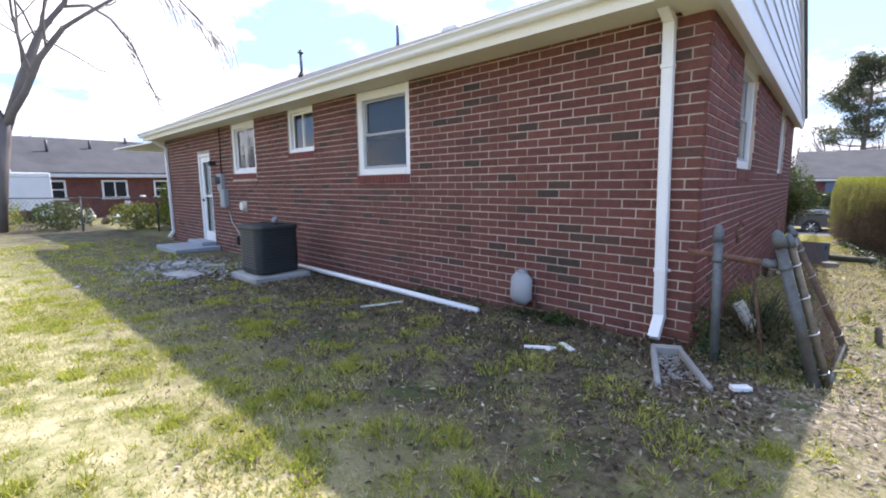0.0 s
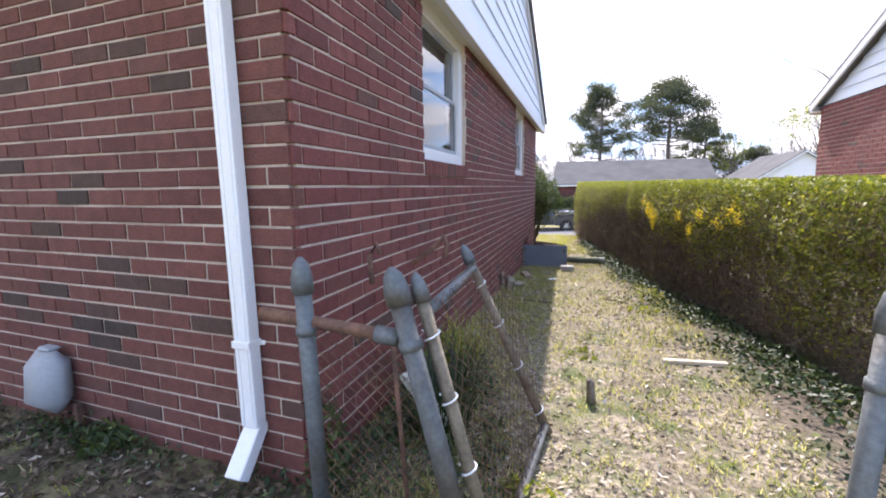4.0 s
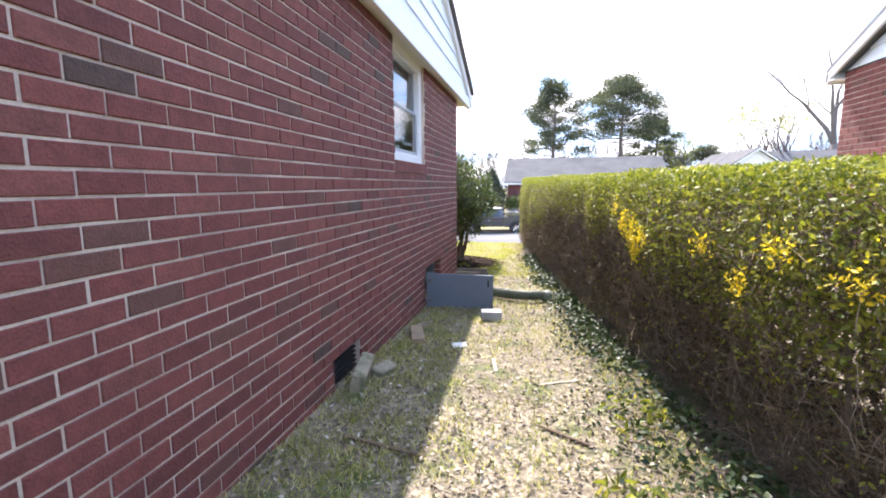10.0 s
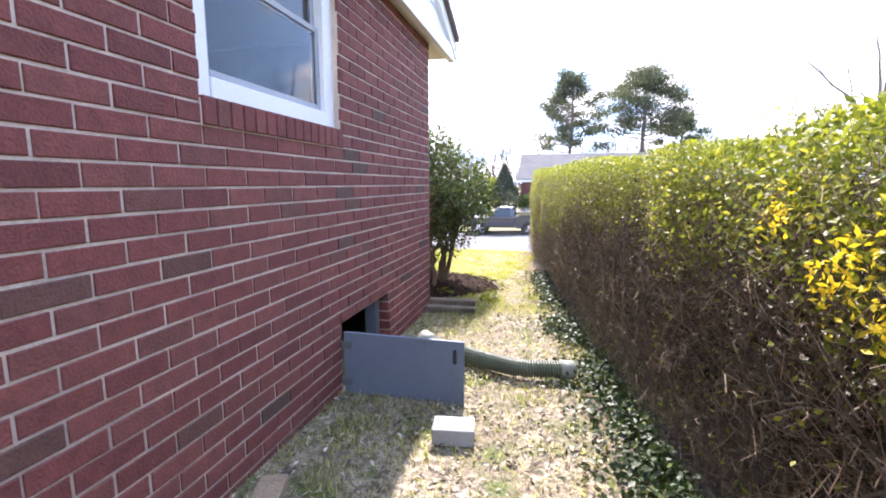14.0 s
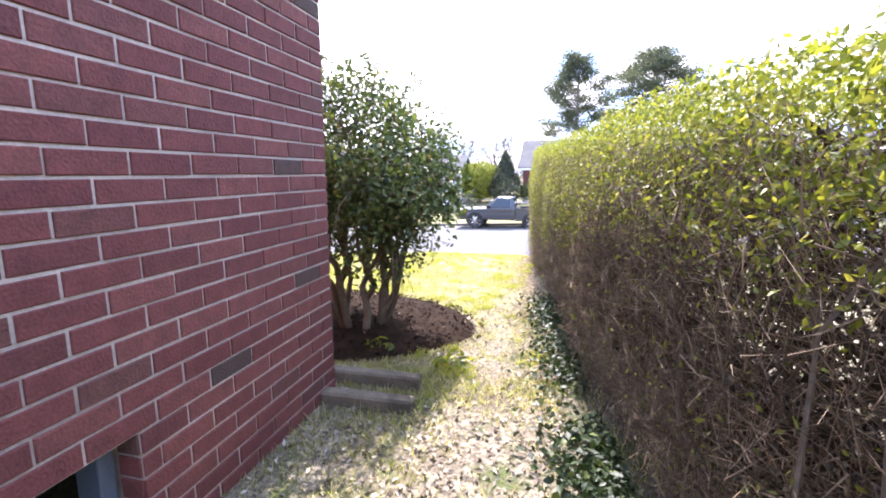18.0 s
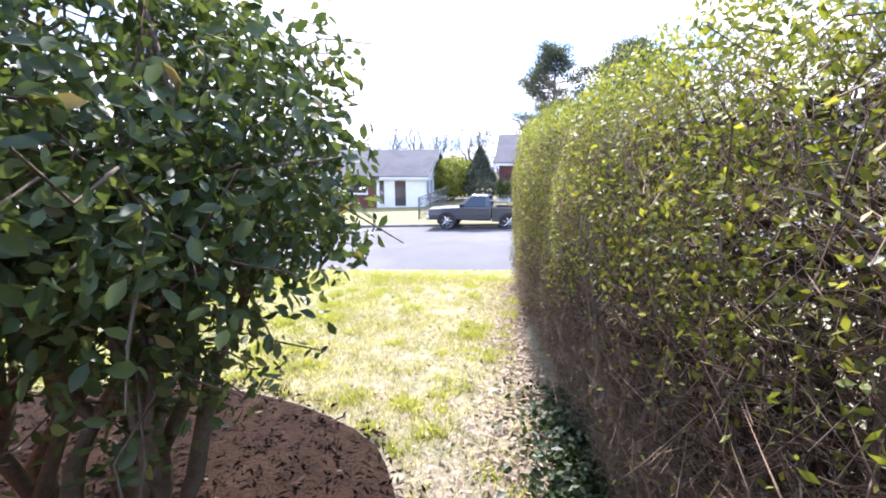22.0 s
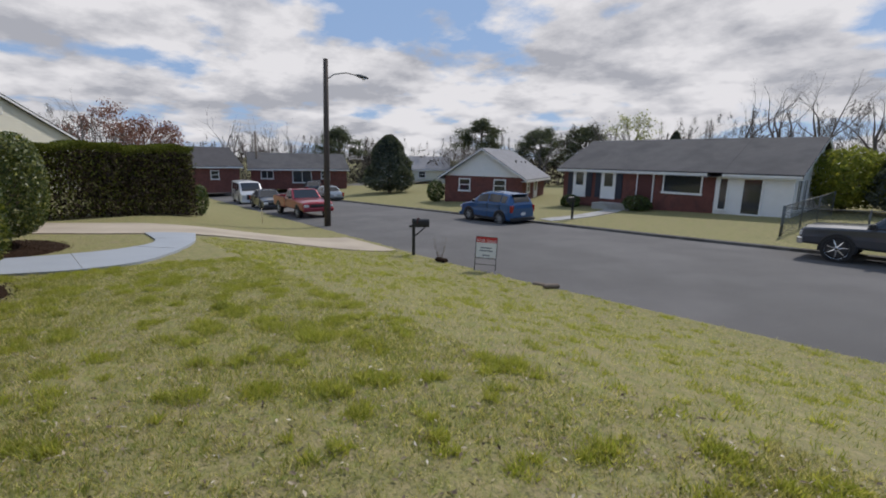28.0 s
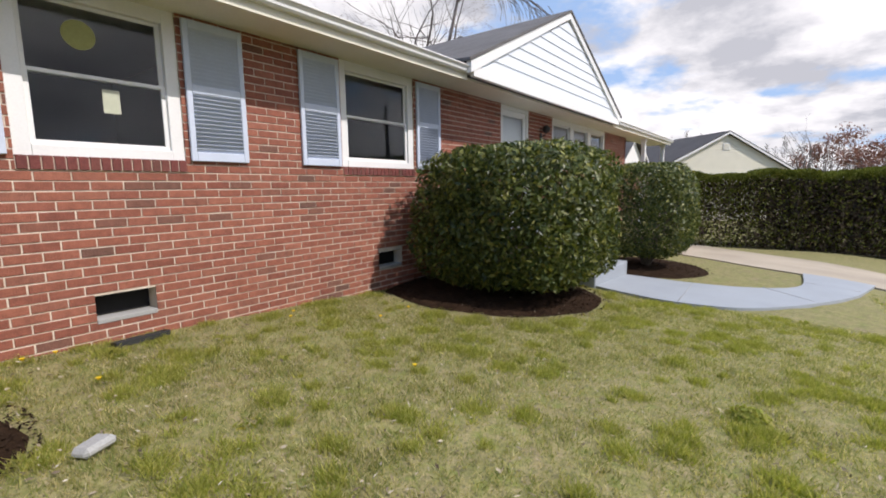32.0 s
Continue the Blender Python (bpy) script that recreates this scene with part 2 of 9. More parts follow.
M_GALV = mat("weathered_galvanised", (0.135, 0.148, 0.15), 0.62, metal=0.35, vary=0.3, scale=9, bump=0.25, second=(0.10, 0.09, 0.075), second_scale=4)
M_PIPE = mat("brown_weathered_pipe", (0.20, 0.165, 0.115), 0.75, metal=0.25, vary=0.35, scale=14, bump=0.35, second=(0.12, 0.09, 0.06), second_scale=6)
M_RUST = mat("rusted_steel", (0.19, 0.10, 0.065), 0.85, metal=0.2, vary=0.4, scale=12, bump=0.5, second=(0.09, 0.055, 0.04), second_scale=7)
M_BLACK = mat("black_paint", (0.02, 0.021, 0.022), 0.45, vary=0.2, bump=0.1)
M_ACGREEN = mat("dark_green_grey_steel", (0.028, 0.034, 0.036), 0.45, metal=0.1, vary=0.2, scale=5, bump=0.1)
M_PLASTIC = mat("grey_plastic", (0.33, 0.345, 0.36), 0.55, vary=0.1, scale=6, bump=0.15)
M_SLATE = mat("grey_painted_panel", (0.125, 0.15, 0.185), 0.6, vary=0.12, scale=5, bump=0.15)
M_HOSE = mat("olive_corrugated_plastic", (0.10, 0.115, 0.075), 0.5, vary=0.2, scale=8, bump=0.15)
M_WOOD = mat("weathered_timber", (0.27, 0.20, 0.13), 0.9, vary=0.3, scale=8, fine=50, bump=0.5, second=(0.17, 0.13, 0.09), second_scale=3)
M_TIMBER = mat("old_landscape_timber", (0.165, 0.13, 0.09), 0.92, vary=0.3, scale=8, fine=50, bump=0.5, second=(0.10, 0.08, 0.055), second_scale=3)
M_BLOCK = mat("mossy_tan_concrete", (0.27, 0.235, 0.165), 0.95, vary=0.3, scale=12, fine=60, bump=0.6, second=(0.14, 0.135, 0.075), second_scale=9)
M_PALEWOOD = mat("pale_wood", (0.55, 0.46, 0.33), 0.85, vary=0.2, scale=9, bump=0.3)
M_BARK = mat("grey_brown_bark", (0.17, 0.135, 0.105), 0.95, vary=0.35, scale=9, fine=45, bump=0.8)
M_TWIG = mat("brown_twigs", (0.145, 0.098, 0.061), 0.9, vary=0.3, scale=9, bump=0.2, rand="island", rand_amt=0.6)
M_SHOOT = mat("tan_shoots", (0.205, 0.148, 0.095), 0.85, vary=0.3, scale=9, bump=0.2, rand="island", rand_amt=0.55)
# very dark brown, so that the hedge's inner gloom sits in the colour
M_INNER = ramp_mat("dark_filler_leaves", [(0, (0.022, 0.014, 0.008)), (0.7, (0.05, 0.034, 0.02)), (1, (0.085, 0.065, 0.03))], 0.95, "island", 0.3, 10, 0.2)
M_FARBARK = mat("far_grey_bark", (0.15, 0.13, 0.12), 0.95, vary=0.25, scale=2, bump=0.2)
M_SOIL = mat("dark_mulch", (0.025, 0.0145, 0.0085), 0.97, vary=0.5, scale=14, fine=70, bump=1.0, second=(0.034, 0.020, 0.012), second_scale=6, spec=0.08)
M_POLE = mat("dark_weathered_timber", (0.085, 0.068, 0.055), 0.92, vary=0.3, scale=7, fine=40, bump=0.5)
M_EARTH = ramp_mat("hedge_foot_litter", [(0, (0.16, 0.11, 0.065)), (0.6, (0.28, 0.21, 0.135)), (0.92, (0.38, 0.30, 0.20)), (1, (0.5, 0.42, 0.3))], 0.95, "island", 0.3, 20, 0.4)
M_MULCH = ramp_mat("mulch_chips", [(0, (0.018, 0.011, 0.007)), (0.8, (0.034, 0.021, 0.014)), (0.985, (0.055, 0.036, 0.023)), (1, (0.36, 0.29, 0.2))], 0.95, "island", 0.3, 20, 0.4, spec=0.08)
M_GLASS = bpy.data.materials.new("window_glass")
M_GLASS.use_nodes = True
g_ = M_GLASS.node_tree.nodes["Principled BSDF"]
g_.inputs["Base Color"].default_value = (0.86, 0.92, 0.95, 1)
g_.inputs["Roughness"].default_value = 0.015
g_.inputs["Transmission Weight"].default_value = 1.0
g_.inputs["IOR"].default_value = 1.34
M_CARGLASS = mat("tinted_car_glass", (0.02, 0.025, 0.03), 0.04, vary=0.05, bump=0, spec=0.8)
M_FARGLASS = mat("dark_house_glass", (0.03, 0.035, 0.04), 0.06, vary=0.1, bump=0, spec=0.8)
M_LITTER = ramp_mat("leaf_litter", [(0, (0.065, 0.045, 0.028)), (0.35, (0.18, 0.135, 0.09)), (0.68, (0.33, 0.27, 0.19)), (0.9, (0.47, 0.405, 0.305)), (1, (0.60, 0.55, 0.46))], 0.8, "island", 0.2, 30, 0.2)
# brown litter for the rear yard, darkened further to carry the house's shade
M_LITTER_D = ramp_mat("shade_brown_leaf_litter", [(0, (0.045, 0.028, 0.017)), (0.5, (0.105, 0.068, 0.042)), (0.88, (0.19, 0.135, 0.09)), (0.97, (0.36, 0.30, 0.22)), (1, (0.55, 0.5, 0.42))], 0.9, "island", 0.25, 30, 0.2)
M_GRASS = ramp_mat("grass_blades", [(0, (0.163, 0.200, 0.058)), (0.34, (0.251, 0.274, 0.098)), (0.58, (0.353, 0.330, 0.153)), (0.8, (0.502, 0.437, 0.251)), (1, (0.632, 0.567, 0.391))], 0.75, "island", 0.15, 3, 0.0, spec=0.25)
M_DRYGRASS = ramp_mat("dry_grass_blades", [(0, (0.172, 0.198, 0.065)), (0.3, (0.292, 0.284, 0.129)), (0.55, (0.413, 0.361, 0.215)), (0.8, (0.516, 0.456, 0.310)), (1, (0.602, 0.542, 0.404))], 0.75, "island", 0.15, 3, 0.0, spec=0.25)
M_TUFT = ramp_mat("green_tufts", [(0, (0.214, 0.251, 0.047)), (0.5, (0.314, 0.333, 0.075)), (1, (0.502, 0.452, 0.164))], 0.75, "island", 0.15, 3, 0.0, spec=0.25)
M_PRIVET = ramp_mat("privet_leaves", [(0, (0.09, 0.115, 0.018)), (0.35, (0.165, 0.19, 0.026)), (0.7, (0.25, 0.265, 0.035)), (0.93, (0.36, 0.34, 0.055)), (1, (0.45, 0.39, 0.07))], 0.5, "island", 0.15, 8, 0.1, spec=0.4)
M_WHEDGE = ramp_mat("olive_hedge_leaves", [(0, (0.055, 0.07, 0.018)), (0.5, (0.115, 0.135, 0.03)), (1, (0.19, 0.20, 0.05))], 0.8, "island", 0.2, 3, 0.1, spec=0.03)
M_CAMELLIA = ramp_mat("glossy_dark_leaves", [(0, (0.040, 0.062, 0.022)), (0.45, (0.060, 0.088, 0.028)), (0.8, (0.095, 0.125, 0.036)), (0.97, (0.15, 0.18, 0.05)), (1, (0.24, 0.17, 0.08))], 0.46, "island", 0.15, 8, 0.1, spec=0.38)
M_IVY = ramp_mat("dark_ivy_leaves", [(0, (0.015, 0.028, 0.010)), (0.6, (0.03, 0.052, 0.016)), (0.92, (0.06, 0.085, 0.025)), (1, (0.16, 0.19, 0.05))], 0.5, "island", 0.15, 8, 0.1, spec=0.3)
M_HOLLY = ramp_mat("clipped_holly_leaves", [(0, (0.028, 0.046, 0.012)), (0.5, (0.068, 0.092, 0.02)), (0.8, (0.14, 0.16, 0.035)), (1, (0.28, 0.27, 0.075))], 0.42, "island", 0.15, 8, 0.1, spec=0.4)
M_YELLOW = mat("yellow_flowers", (0.80, 0.60, 0.025), 0.6, vary=0.2, scale=12, bump=0.1, rand="island", rand_amt=0.2)
M_PINE = ramp_mat("pine_needles", [(0, (0.045, 0.056, 0.044)), (0.6, (0.088, 0.102, 0.08)), (1, (0.15, 0.16, 0.12))], 0.7, "island", 0.2, 2, 0.0, spec=0.2)
M_SPRING = ramp_mat("spring_leaves", [(0, (0.12, 0.15, 0.03)), (0.6, (0.21, 0.23, 0.05)), (1, (0.33, 0.32, 0.09))], 0.7, "island", 0.2, 2, 0.0, spec=0.2)
M_FARWOOD = ramp_mat("far_bare_woods", [(0, (0.05, 0.042, 0.036)), (0.5, (0.095, 0.078, 0.066)), (0.8, (0.125, 0.10, 0.075)), (1, (0.07, 0.08, 0.04))], 0.9, "island", 0.25, 1, 0.0)
M_RED = mat("pink_red_blossom", (0.235, 0.115, 0.10), 0.8, vary=0.2, scale=2, bump=0, rand="island", rand_amt=0.5)


def leafy(m, amount):
    """Lets light through thin leaves and blades."""
    t = m.node_tree
    b, out = t.nodes["Principled BSDF"], t.nodes["Material Output"]
    tr, mx = t.nodes.new("ShaderNodeBsdfTranslucent"), t.nodes.new("ShaderNodeMixShader")
    sc = t.nodes.new("ShaderNodeVectorMath")
    sc.operation = "MULTIPLY"
    sc.inputs[1].default_value = (1.45, 1.5, 0.8)
    t.links.new(b.inputs["Base Color"].links[0].from_socket, sc.inputs[0])
    t.links.new(sc.outputs[0], tr.inputs["Color"])
    mx.inputs[0].default_value = amount
    t.links.new(b.outputs[0], mx.inputs[1])
    t.links.new(tr.outputs[0], mx.inputs[2])
    t.links.new(mx.outputs[0], out.inputs["Surface"])


for m_, a_ in ((M_GRASS, 0.55), (M_DRYGRASS, 0.5), (M_TUFT, 0.5), (M_PRIVET, 0.38), (M_WHEDGE, 0.3), (M_YELLOW, 0.3), (M_CAMELLIA, 0.30), (M_IVY, 0.15), (M_HOLLY, 0.25), (M_SPRING, 0.5), (M_PINE, 0.42), (M_RED, 0.3)):
    leafy(m_, a_)


# ---- building helpers ----
def obj(name, verts, faces, material, parent=None, label="", m=None, smooth=False):
    me = bpy.data.meshes.new(name)
    me.from_pydata([tuple(v) for v in verts], [], [tuple(f) for f in faces])
    me.materials.append(material)
    if smooth:
        me.polygons.foreach_set("use_smooth", [True] * len(me.polygons))
    me.update()
    ob = new(name, me)
    if m is not None:
        ob.matrix_basis = m
    if parent is not None:
        ob.parent = parent
    if label:
        ob["label"] = label
    return ob


def part(name, bm, material, parent=None, label="", m=None, smooth=False):
    me = bpy.data.meshes.new(name)
    bm.to_mesh(me)
    bm.free()
    me.materials.append(material)
    if smooth:
        me.polygons.foreach_set("use_smooth", [True] * len(me.polygons))
    ob = new(name, me)
    if m is not None:
        ob.matrix_basis = m
    if parent is not None:
        ob.parent = parent
    if label:
        ob["label"] = label
    return ob


def thing(name, m, label, category, group="", kind=""):
    ob = new(name)
    ob.empty_display_size = 0.1
    ob.matrix_basis = m
    return tagged(ob, label, category, group, kind)


def add_box(bm, x0, y0, z0, x1, y1, z1, bevel=0.0, m=None):
    """A box between two corners, with worn edges."""
    made = bmesh.ops.create_cube(bm, size=1.0)["verts"]
    bmesh.ops.scale(bm, vec=(abs(x1 - x0), abs(y1 - y0), abs(z1 - z0)), verts=made)
    bmesh.ops.translate(bm, vec=((x0 + x1) / 2, (y0 + y1) / 2, (z0 + z1) / 2), verts=made)
    if bevel:
        edges = list({e for v in made for e in v.link_edges})
        res = bmesh.ops.bevel(bm, geom=edges, offset=bevel, segments=1, affect="EDGES", profile=0.5)
        made = list({v for f in res["faces"] for v in f.verts} | {v for v in made if v.is_valid})
    if m is not None:
        bmesh.ops.transform(bm, matrix=m, verts=made)
    return made


def boxed(*boxes, bevel=0.004):
    bm = bmesh.new()
    for b in boxes:
        add_box(bm, *b, bevel=bevel)
    return bm


def tube_data(points, radii, sides=6, caps=True):
    """Vertices and faces of a tapered tube along points."""
    vs, fs = [], []
    n = len(points)
    pts = [Vector(p) for p in points]
    for i, p in enumerate(pts):
        d = (pts[min(i + 1, n - 1)] - pts[max(i - 1, 0)])
        d = d.normalized() if d.length > 1e-9 else Vector((0, 0, 1))
        a = d.cross(Vector((0.31, 0.17, 0.93)) if abs(d.z) < 0.9 else Vector((1, 0, 0))).normalized()
        b = d.cross(a)
        r = radii[i] if hasattr(radii, "__len__") else radii
        for s in range(sides):
            an = 2 * math.pi * s / sides
            vs.append(p + a * (math.cos(an) * r) + b * (math.sin(an) * r))
    for i in range(n - 1):
        for s in range(sides):
            s2 = (s + 1) % sides
            fs.append((i * sides + s, i * sides + s2, (i + 1) * sides + s2, (i + 1) * sides + s))
    if caps:
        fs.append(tuple(range(sides))[::-1])
        fs.append(tuple((n - 1) * sides + s for s in range(sides)))
    return vs, fs


def tube(name, points, radii, material, parent=None, label="", sides=8, m=None):
    vs, fs = tube_data(points, radii, sides)
    return obj(name, vs, fs, material, parent, label, m, smooth=True)


def join_data(chunks):
    vs, fs = [], []
    for v, f in chunks:
        o = len(vs)
        vs.extend(v)
        fs.extend(tuple(i + o for i in face) for face in f)
    return vs, fs


def cards(centres, size, rng, tilt=1.0, aspect=0.5, normals=None, fold=0.25, rounded=False):
    """Small leaves as one mesh: each a folded pair of triangles-and-quads at a centre, turned at random. Returns vertices and faces as arrays."""
    c = np.asarray(centres, float)
    n = len(c)
    d = rng.normal(size=(n, 3))
    if normals is not None:
        d = d * tilt + np.asarray(normals)
    d /= np.linalg.norm(d, axis=1)[:, None]
    r = rng.normal(size=(n, 3))
    a = np.cross(d, r)
    a /= np.linalg.norm(a, axis=1)[:, None]
    b = np.cross(d, a)
    s = np.asarray(size) * rng.uniform(0.6, 1.3, n)
    s = s[:, None]
    w = s * aspect
    if rounded:
        up = d * w * fold
        v = np.stack([c - a * s, c - a * s * 0.45 + b * w * 0.85 + up, c + a * s * 0.25 + b * w + up, c + a * s - d * s * 0.12,
                      c + a * s * 0.25 - b * w + up, c - a * s * 0.45 - b * w * 0.85 + up], 1).reshape(-1, 3)
        o = np.arange(6 * n).reshape(-1, 6)
        f = np.stack([o[:, [0, 1, 2]], o[:, [0, 2, 3]], o[:, [0, 3, 4]], o[:, [0, 4, 5]]], 1).reshape(-1, 3)
        return v, f
    v = np.stack([c - a * s, c + b * w + d * w * fold, c + a * s, c - b * w + d * w * fold], 1).reshape(-1, 3)
    f = np.arange(4 * n).reshape(-1, 4)
    f = np.stack([f[:, [0, 1, 2]], f[:, [0, 2, 3]]], 1).reshape(-1, 3)
    return v, f


def fast_obj(name, v, f, material, parent=None, label="", smooth=False):
    """A mesh from arrays of vertices and triangles."""
    me = bpy.data.meshes.new(name)
    v = np.ascontiguousarray(v, dtype=np.float32)
    f = np.ascontiguousarray(f, dtype=np.int32)
    me.vertices.add(len(v))
    me.vertices.foreach_set("co", v.ravel())
    k = f.shape[1]
    me.loops.add(f.size)
    me.loops.foreach_set("vertex_index", f.ravel())
    me.polygons.add(len(f))
    me.polygons.foreach_set("loop_start", np.arange(0, f.size, k, dtype=np.int32))
    me.polygons.foreach_set("loop_total", np.full(len(f), k, dtype=np.int32))
    if smooth:
        me.polygons.foreach_set("use_smooth", np.ones(len(f), dtype=bool))
    me.materials.append(material)
    me.update(calc_edges=True)
    me.validate()
    ob = new(name, me)
    if parent is not None:
        ob.parent = parent
    if label:
        ob["label"] = label
    return ob


def clampf(v, a, b):
    return max(a, min(b, v))


# ---- the lie of the land ----
def road_z(x):
    return -1.78 + 0.034 * clampf(x, -75, 60)


def near_edge(x):
    return 21.25 + (0.0 if x > -8 else 0.085 * (-8 - clampf(x, -60, 0)))


def far_edge(x):
    return 31.55 + (0.0 if x > -8 else 0.05 * (-8 - clampf(x, -60, 0)))


def land(x, y):
    """The height of the ground: a side yard that falls to the front, a lawn that falls to the street and to the west, and the lots across it."""
    if y < 9.3:
        z = -0.06 - 0.037 * clampf(y, 0, 6) - 0.05 * clampf((y - 6) / 3.3, 0, 1)
        z += 0.052 * clampf(x + 1.0, -20, 0) * clampf((y - 5) / 4.3, 0, 1)
        z += -0.014 * clampf(-x - 2, 0, 10) * clampf((3 - y) / 2, 0, 1)
    else:
        z = -0.33 - 0.035 * (y - 9.5) + 0.052 * clampf(x + (1.0 if x < -1 else -x), -20, 0)
    e = near_edge(x)
    r = road_z(x)
    if y < e:
        t = clampf((y - 14.5) / (e - 14.5), 0, 1)
        t = t * t * (3 - 2 * t)
        return z * (1 - t) + (r + 0.02) * t
    f = far_edge(x)
    if y < f:
        return r - 0.03
    return r + 0.12 + 0.04 * clampf(y - f, 0, 14)


def bumpy(x, y):
    """Small unevenness of the turf."""
    return 0.018 * noise.noise(Vector((x * 1.7, y * 1.7, 0.3))) + 0.01 * noise.noise(Vector((x * 5.1, y * 5.1, 2.7)))


def ground_material():
    m = mat("ground_cover", (0.2, 0.2, 0.1), 0.95, vary=0.25, scale=7, fine=70, bump=0.9, bump_scale=45)
    t = m.node_tree
    geo = t.nodes["Geometry"]
    sep = t.nodes.new("ShaderNodeSeparateXYZ")
    t.links.new(geo.outputs["Position"], sep.inputs[0])

    def noise_ramp(scale, a, b, detail=7, rough=0.6):
        n = t.nodes.new("ShaderNodeTexNoise")
        n.inputs["Scale"].default_value, n.inputs["Detail"].default_value, n.inputs["Roughness"].default_value = scale, detail, rough
        t.links.new(geo.outputs["Position"], n.inputs["Vector"])
        r = t.nodes.new("ShaderNodeMapRange")
        r.inputs["From Min"].default_value, r.inputs["From Max"].default_value = a, b
        t.links.new(n.outputs["Fac"], r.inputs["Value"])
        return r.outputs["Result"]

    def mix(fac, a, b):
        x = t.nodes.new("ShaderNodeMixRGB")
        t.links.new(fac, x.inputs[0])
        for slot, c in ((1, a), (2, b)):
            if isinstance(c, tuple):
                x.inputs[slot].default_value = (*c, 1)
            else:
                t.links.new(c, x.inputs[slot])
        return x.outputs[0]

    def band(sock, lo, hi):
        r = t.nodes.new("ShaderNodeMapRange")
        r.inputs["From Min"].default_value, r.inputs["From Max"].default_value = lo, hi
        t.links.new(sock, r.inputs["Value"])
        return r.outputs["Result"]

    def times(a, b):
        x = t.nodes.new("ShaderNodeMath")
        x.operation = "MULTIPLY"
        t.links.new(a, x.inputs[0])
        t.links.new(b, x.inputs[1])
        return x.outputs[0]
    lawn = mix(noise_ramp(4.2, 0.34, 0.66), (0.185, 0.195, 0.05), (0.245, 0.212, 0.09))
    lawn = mix(noise_ramp(13.0, 0.46, 0.64, 8, 0.7), lawn, (0.30, 0.25, 0.13))
    lawn = mix(noise_ramp(8.0, 0.54, 0.66), lawn, (0.165, 0.19, 0.04))
    lawn = mix(noise_ramp(2.2, 0.58, 0.72), lawn, (0.25, 0.195, 0.115))
    lawn = mix(noise_ramp(38.0, 0.50, 0.62, 6, 0.75), lawn, (0.085, 0.088, 0.035))
    lawn = mix(noise_ramp(95.0, 0.55, 0.66, 3, 0.7), lawn, (0.28, 0.24, 0.11))
    dry = mix(noise_ramp(16.0, 0.40, 0.62, 8, 0.7), (0.185, 0.17, 0.075), (0.37, 0.32, 0.205))
    lawn = mix(times(times(band(sep.outputs[0], -1.6, 0.1), band(sep.outputs[1], 17.0, 14.0)), band(sep.outputs[1], 8.5, 9.5)), lawn, dry)
    # beyond the house's shadow edge the turf is painted paler, as sunlit
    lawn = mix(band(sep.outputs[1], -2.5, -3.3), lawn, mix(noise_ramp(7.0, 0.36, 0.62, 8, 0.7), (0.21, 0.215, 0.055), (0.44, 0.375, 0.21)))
    litter = mix(noise_ramp(26.0, 0.40, 0.62, 8, 0.7), (0.075, 0.058, 0.037), (0.42, 0.35, 0.245))
    litter = mix(noise_ramp(2.2, 0.5, 0.68), litter, (0.17, 0.135, 0.085))
    litter = mix(noise_ramp(3.1, 0.52, 0.66), litter, (0.085, 0.105, 0.028))
    litter = mix(noise_ramp(70.0, 0.52, 0.64, 4, 0.7), litter, (0.035, 0.028, 0.016))
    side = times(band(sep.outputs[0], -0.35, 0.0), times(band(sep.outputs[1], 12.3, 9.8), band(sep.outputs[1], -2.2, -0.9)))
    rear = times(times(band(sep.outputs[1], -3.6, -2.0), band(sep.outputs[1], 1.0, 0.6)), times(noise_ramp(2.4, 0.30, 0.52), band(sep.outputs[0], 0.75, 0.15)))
    # bare brown soil, with the shade it lies in darkened into its colour
    shade_soil = mix(noise_ramp(30.0, 0.42, 0.62, 7, 0.7), (0.038, 0.029, 0.019), (0.145, 0.112, 0.074))
    shade_soil = mix(noise_ramp(2.6, 0.50, 0.62), shade_soil, (0.050, 0.060, 0.016))
    # hedge-foot band: dark leaf-mould soil that also paints in the hedge's shade
    slant = t.nodes.new("ShaderNodeMath")
    slant.operation = "MULTIPLY_ADD"
    slant.inputs[1].default_value = 0.098
    t.links.new(sep.outputs[1], slant.inputs[0])
    t.links.new(sep.outputs[0], slant.inputs[2])
    foot = times(times(band(slant.outputs[0], 2.16, 2.46), band(slant.outputs[0], 4.0, 3.6)), times(band(sep.outputs[1], -2.6, -1.2), band(sep.outputs[1], 17.0, 16.2)))
    both = t.nodes.new("ShaderNodeMath")
    both.operation = "MAXIMUM"
    t.links.new(foot, both.inputs[0])
    t.links.new(rear, both.inputs[1])
    colour = mix(both.outputs[0], mix(side, lawn, litter), shade_soil)
    sc = [n for n in t.nodes if n.bl_idname == "ShaderNodeVectorMath"][0]
    t.links.new(colour, sc.inputs[0])
    return m


M_GROUND = ground_material()


def axis_steps(spans):
    out = []
    for a, b, step in spans:
        n = max(1, int(round((b - a) / step)))
        out += [a + (b - a) * i / n for i in range(n)]
    out.append(spans[-1][1])
    return out


gx = axis_steps([(-900, -120, 130), (-120, -50, 10), (-50, -20, 2), (-20, -10, 0.5), (-10, 4, 0.25), (4, 12, 1), (12, 60, 6), (60, 900, 140)])
gy = axis_steps([(-900, -60, 140), (-60, -12, 6), (-12, -4, 1), (-4, 15, 0.25), (15, 21, 0.5), (21, 24, 0.12), (24, 31, 1), (31, 34, 0.12), (34, 60, 2), (60, 130, 10), (130, 900, 130)])
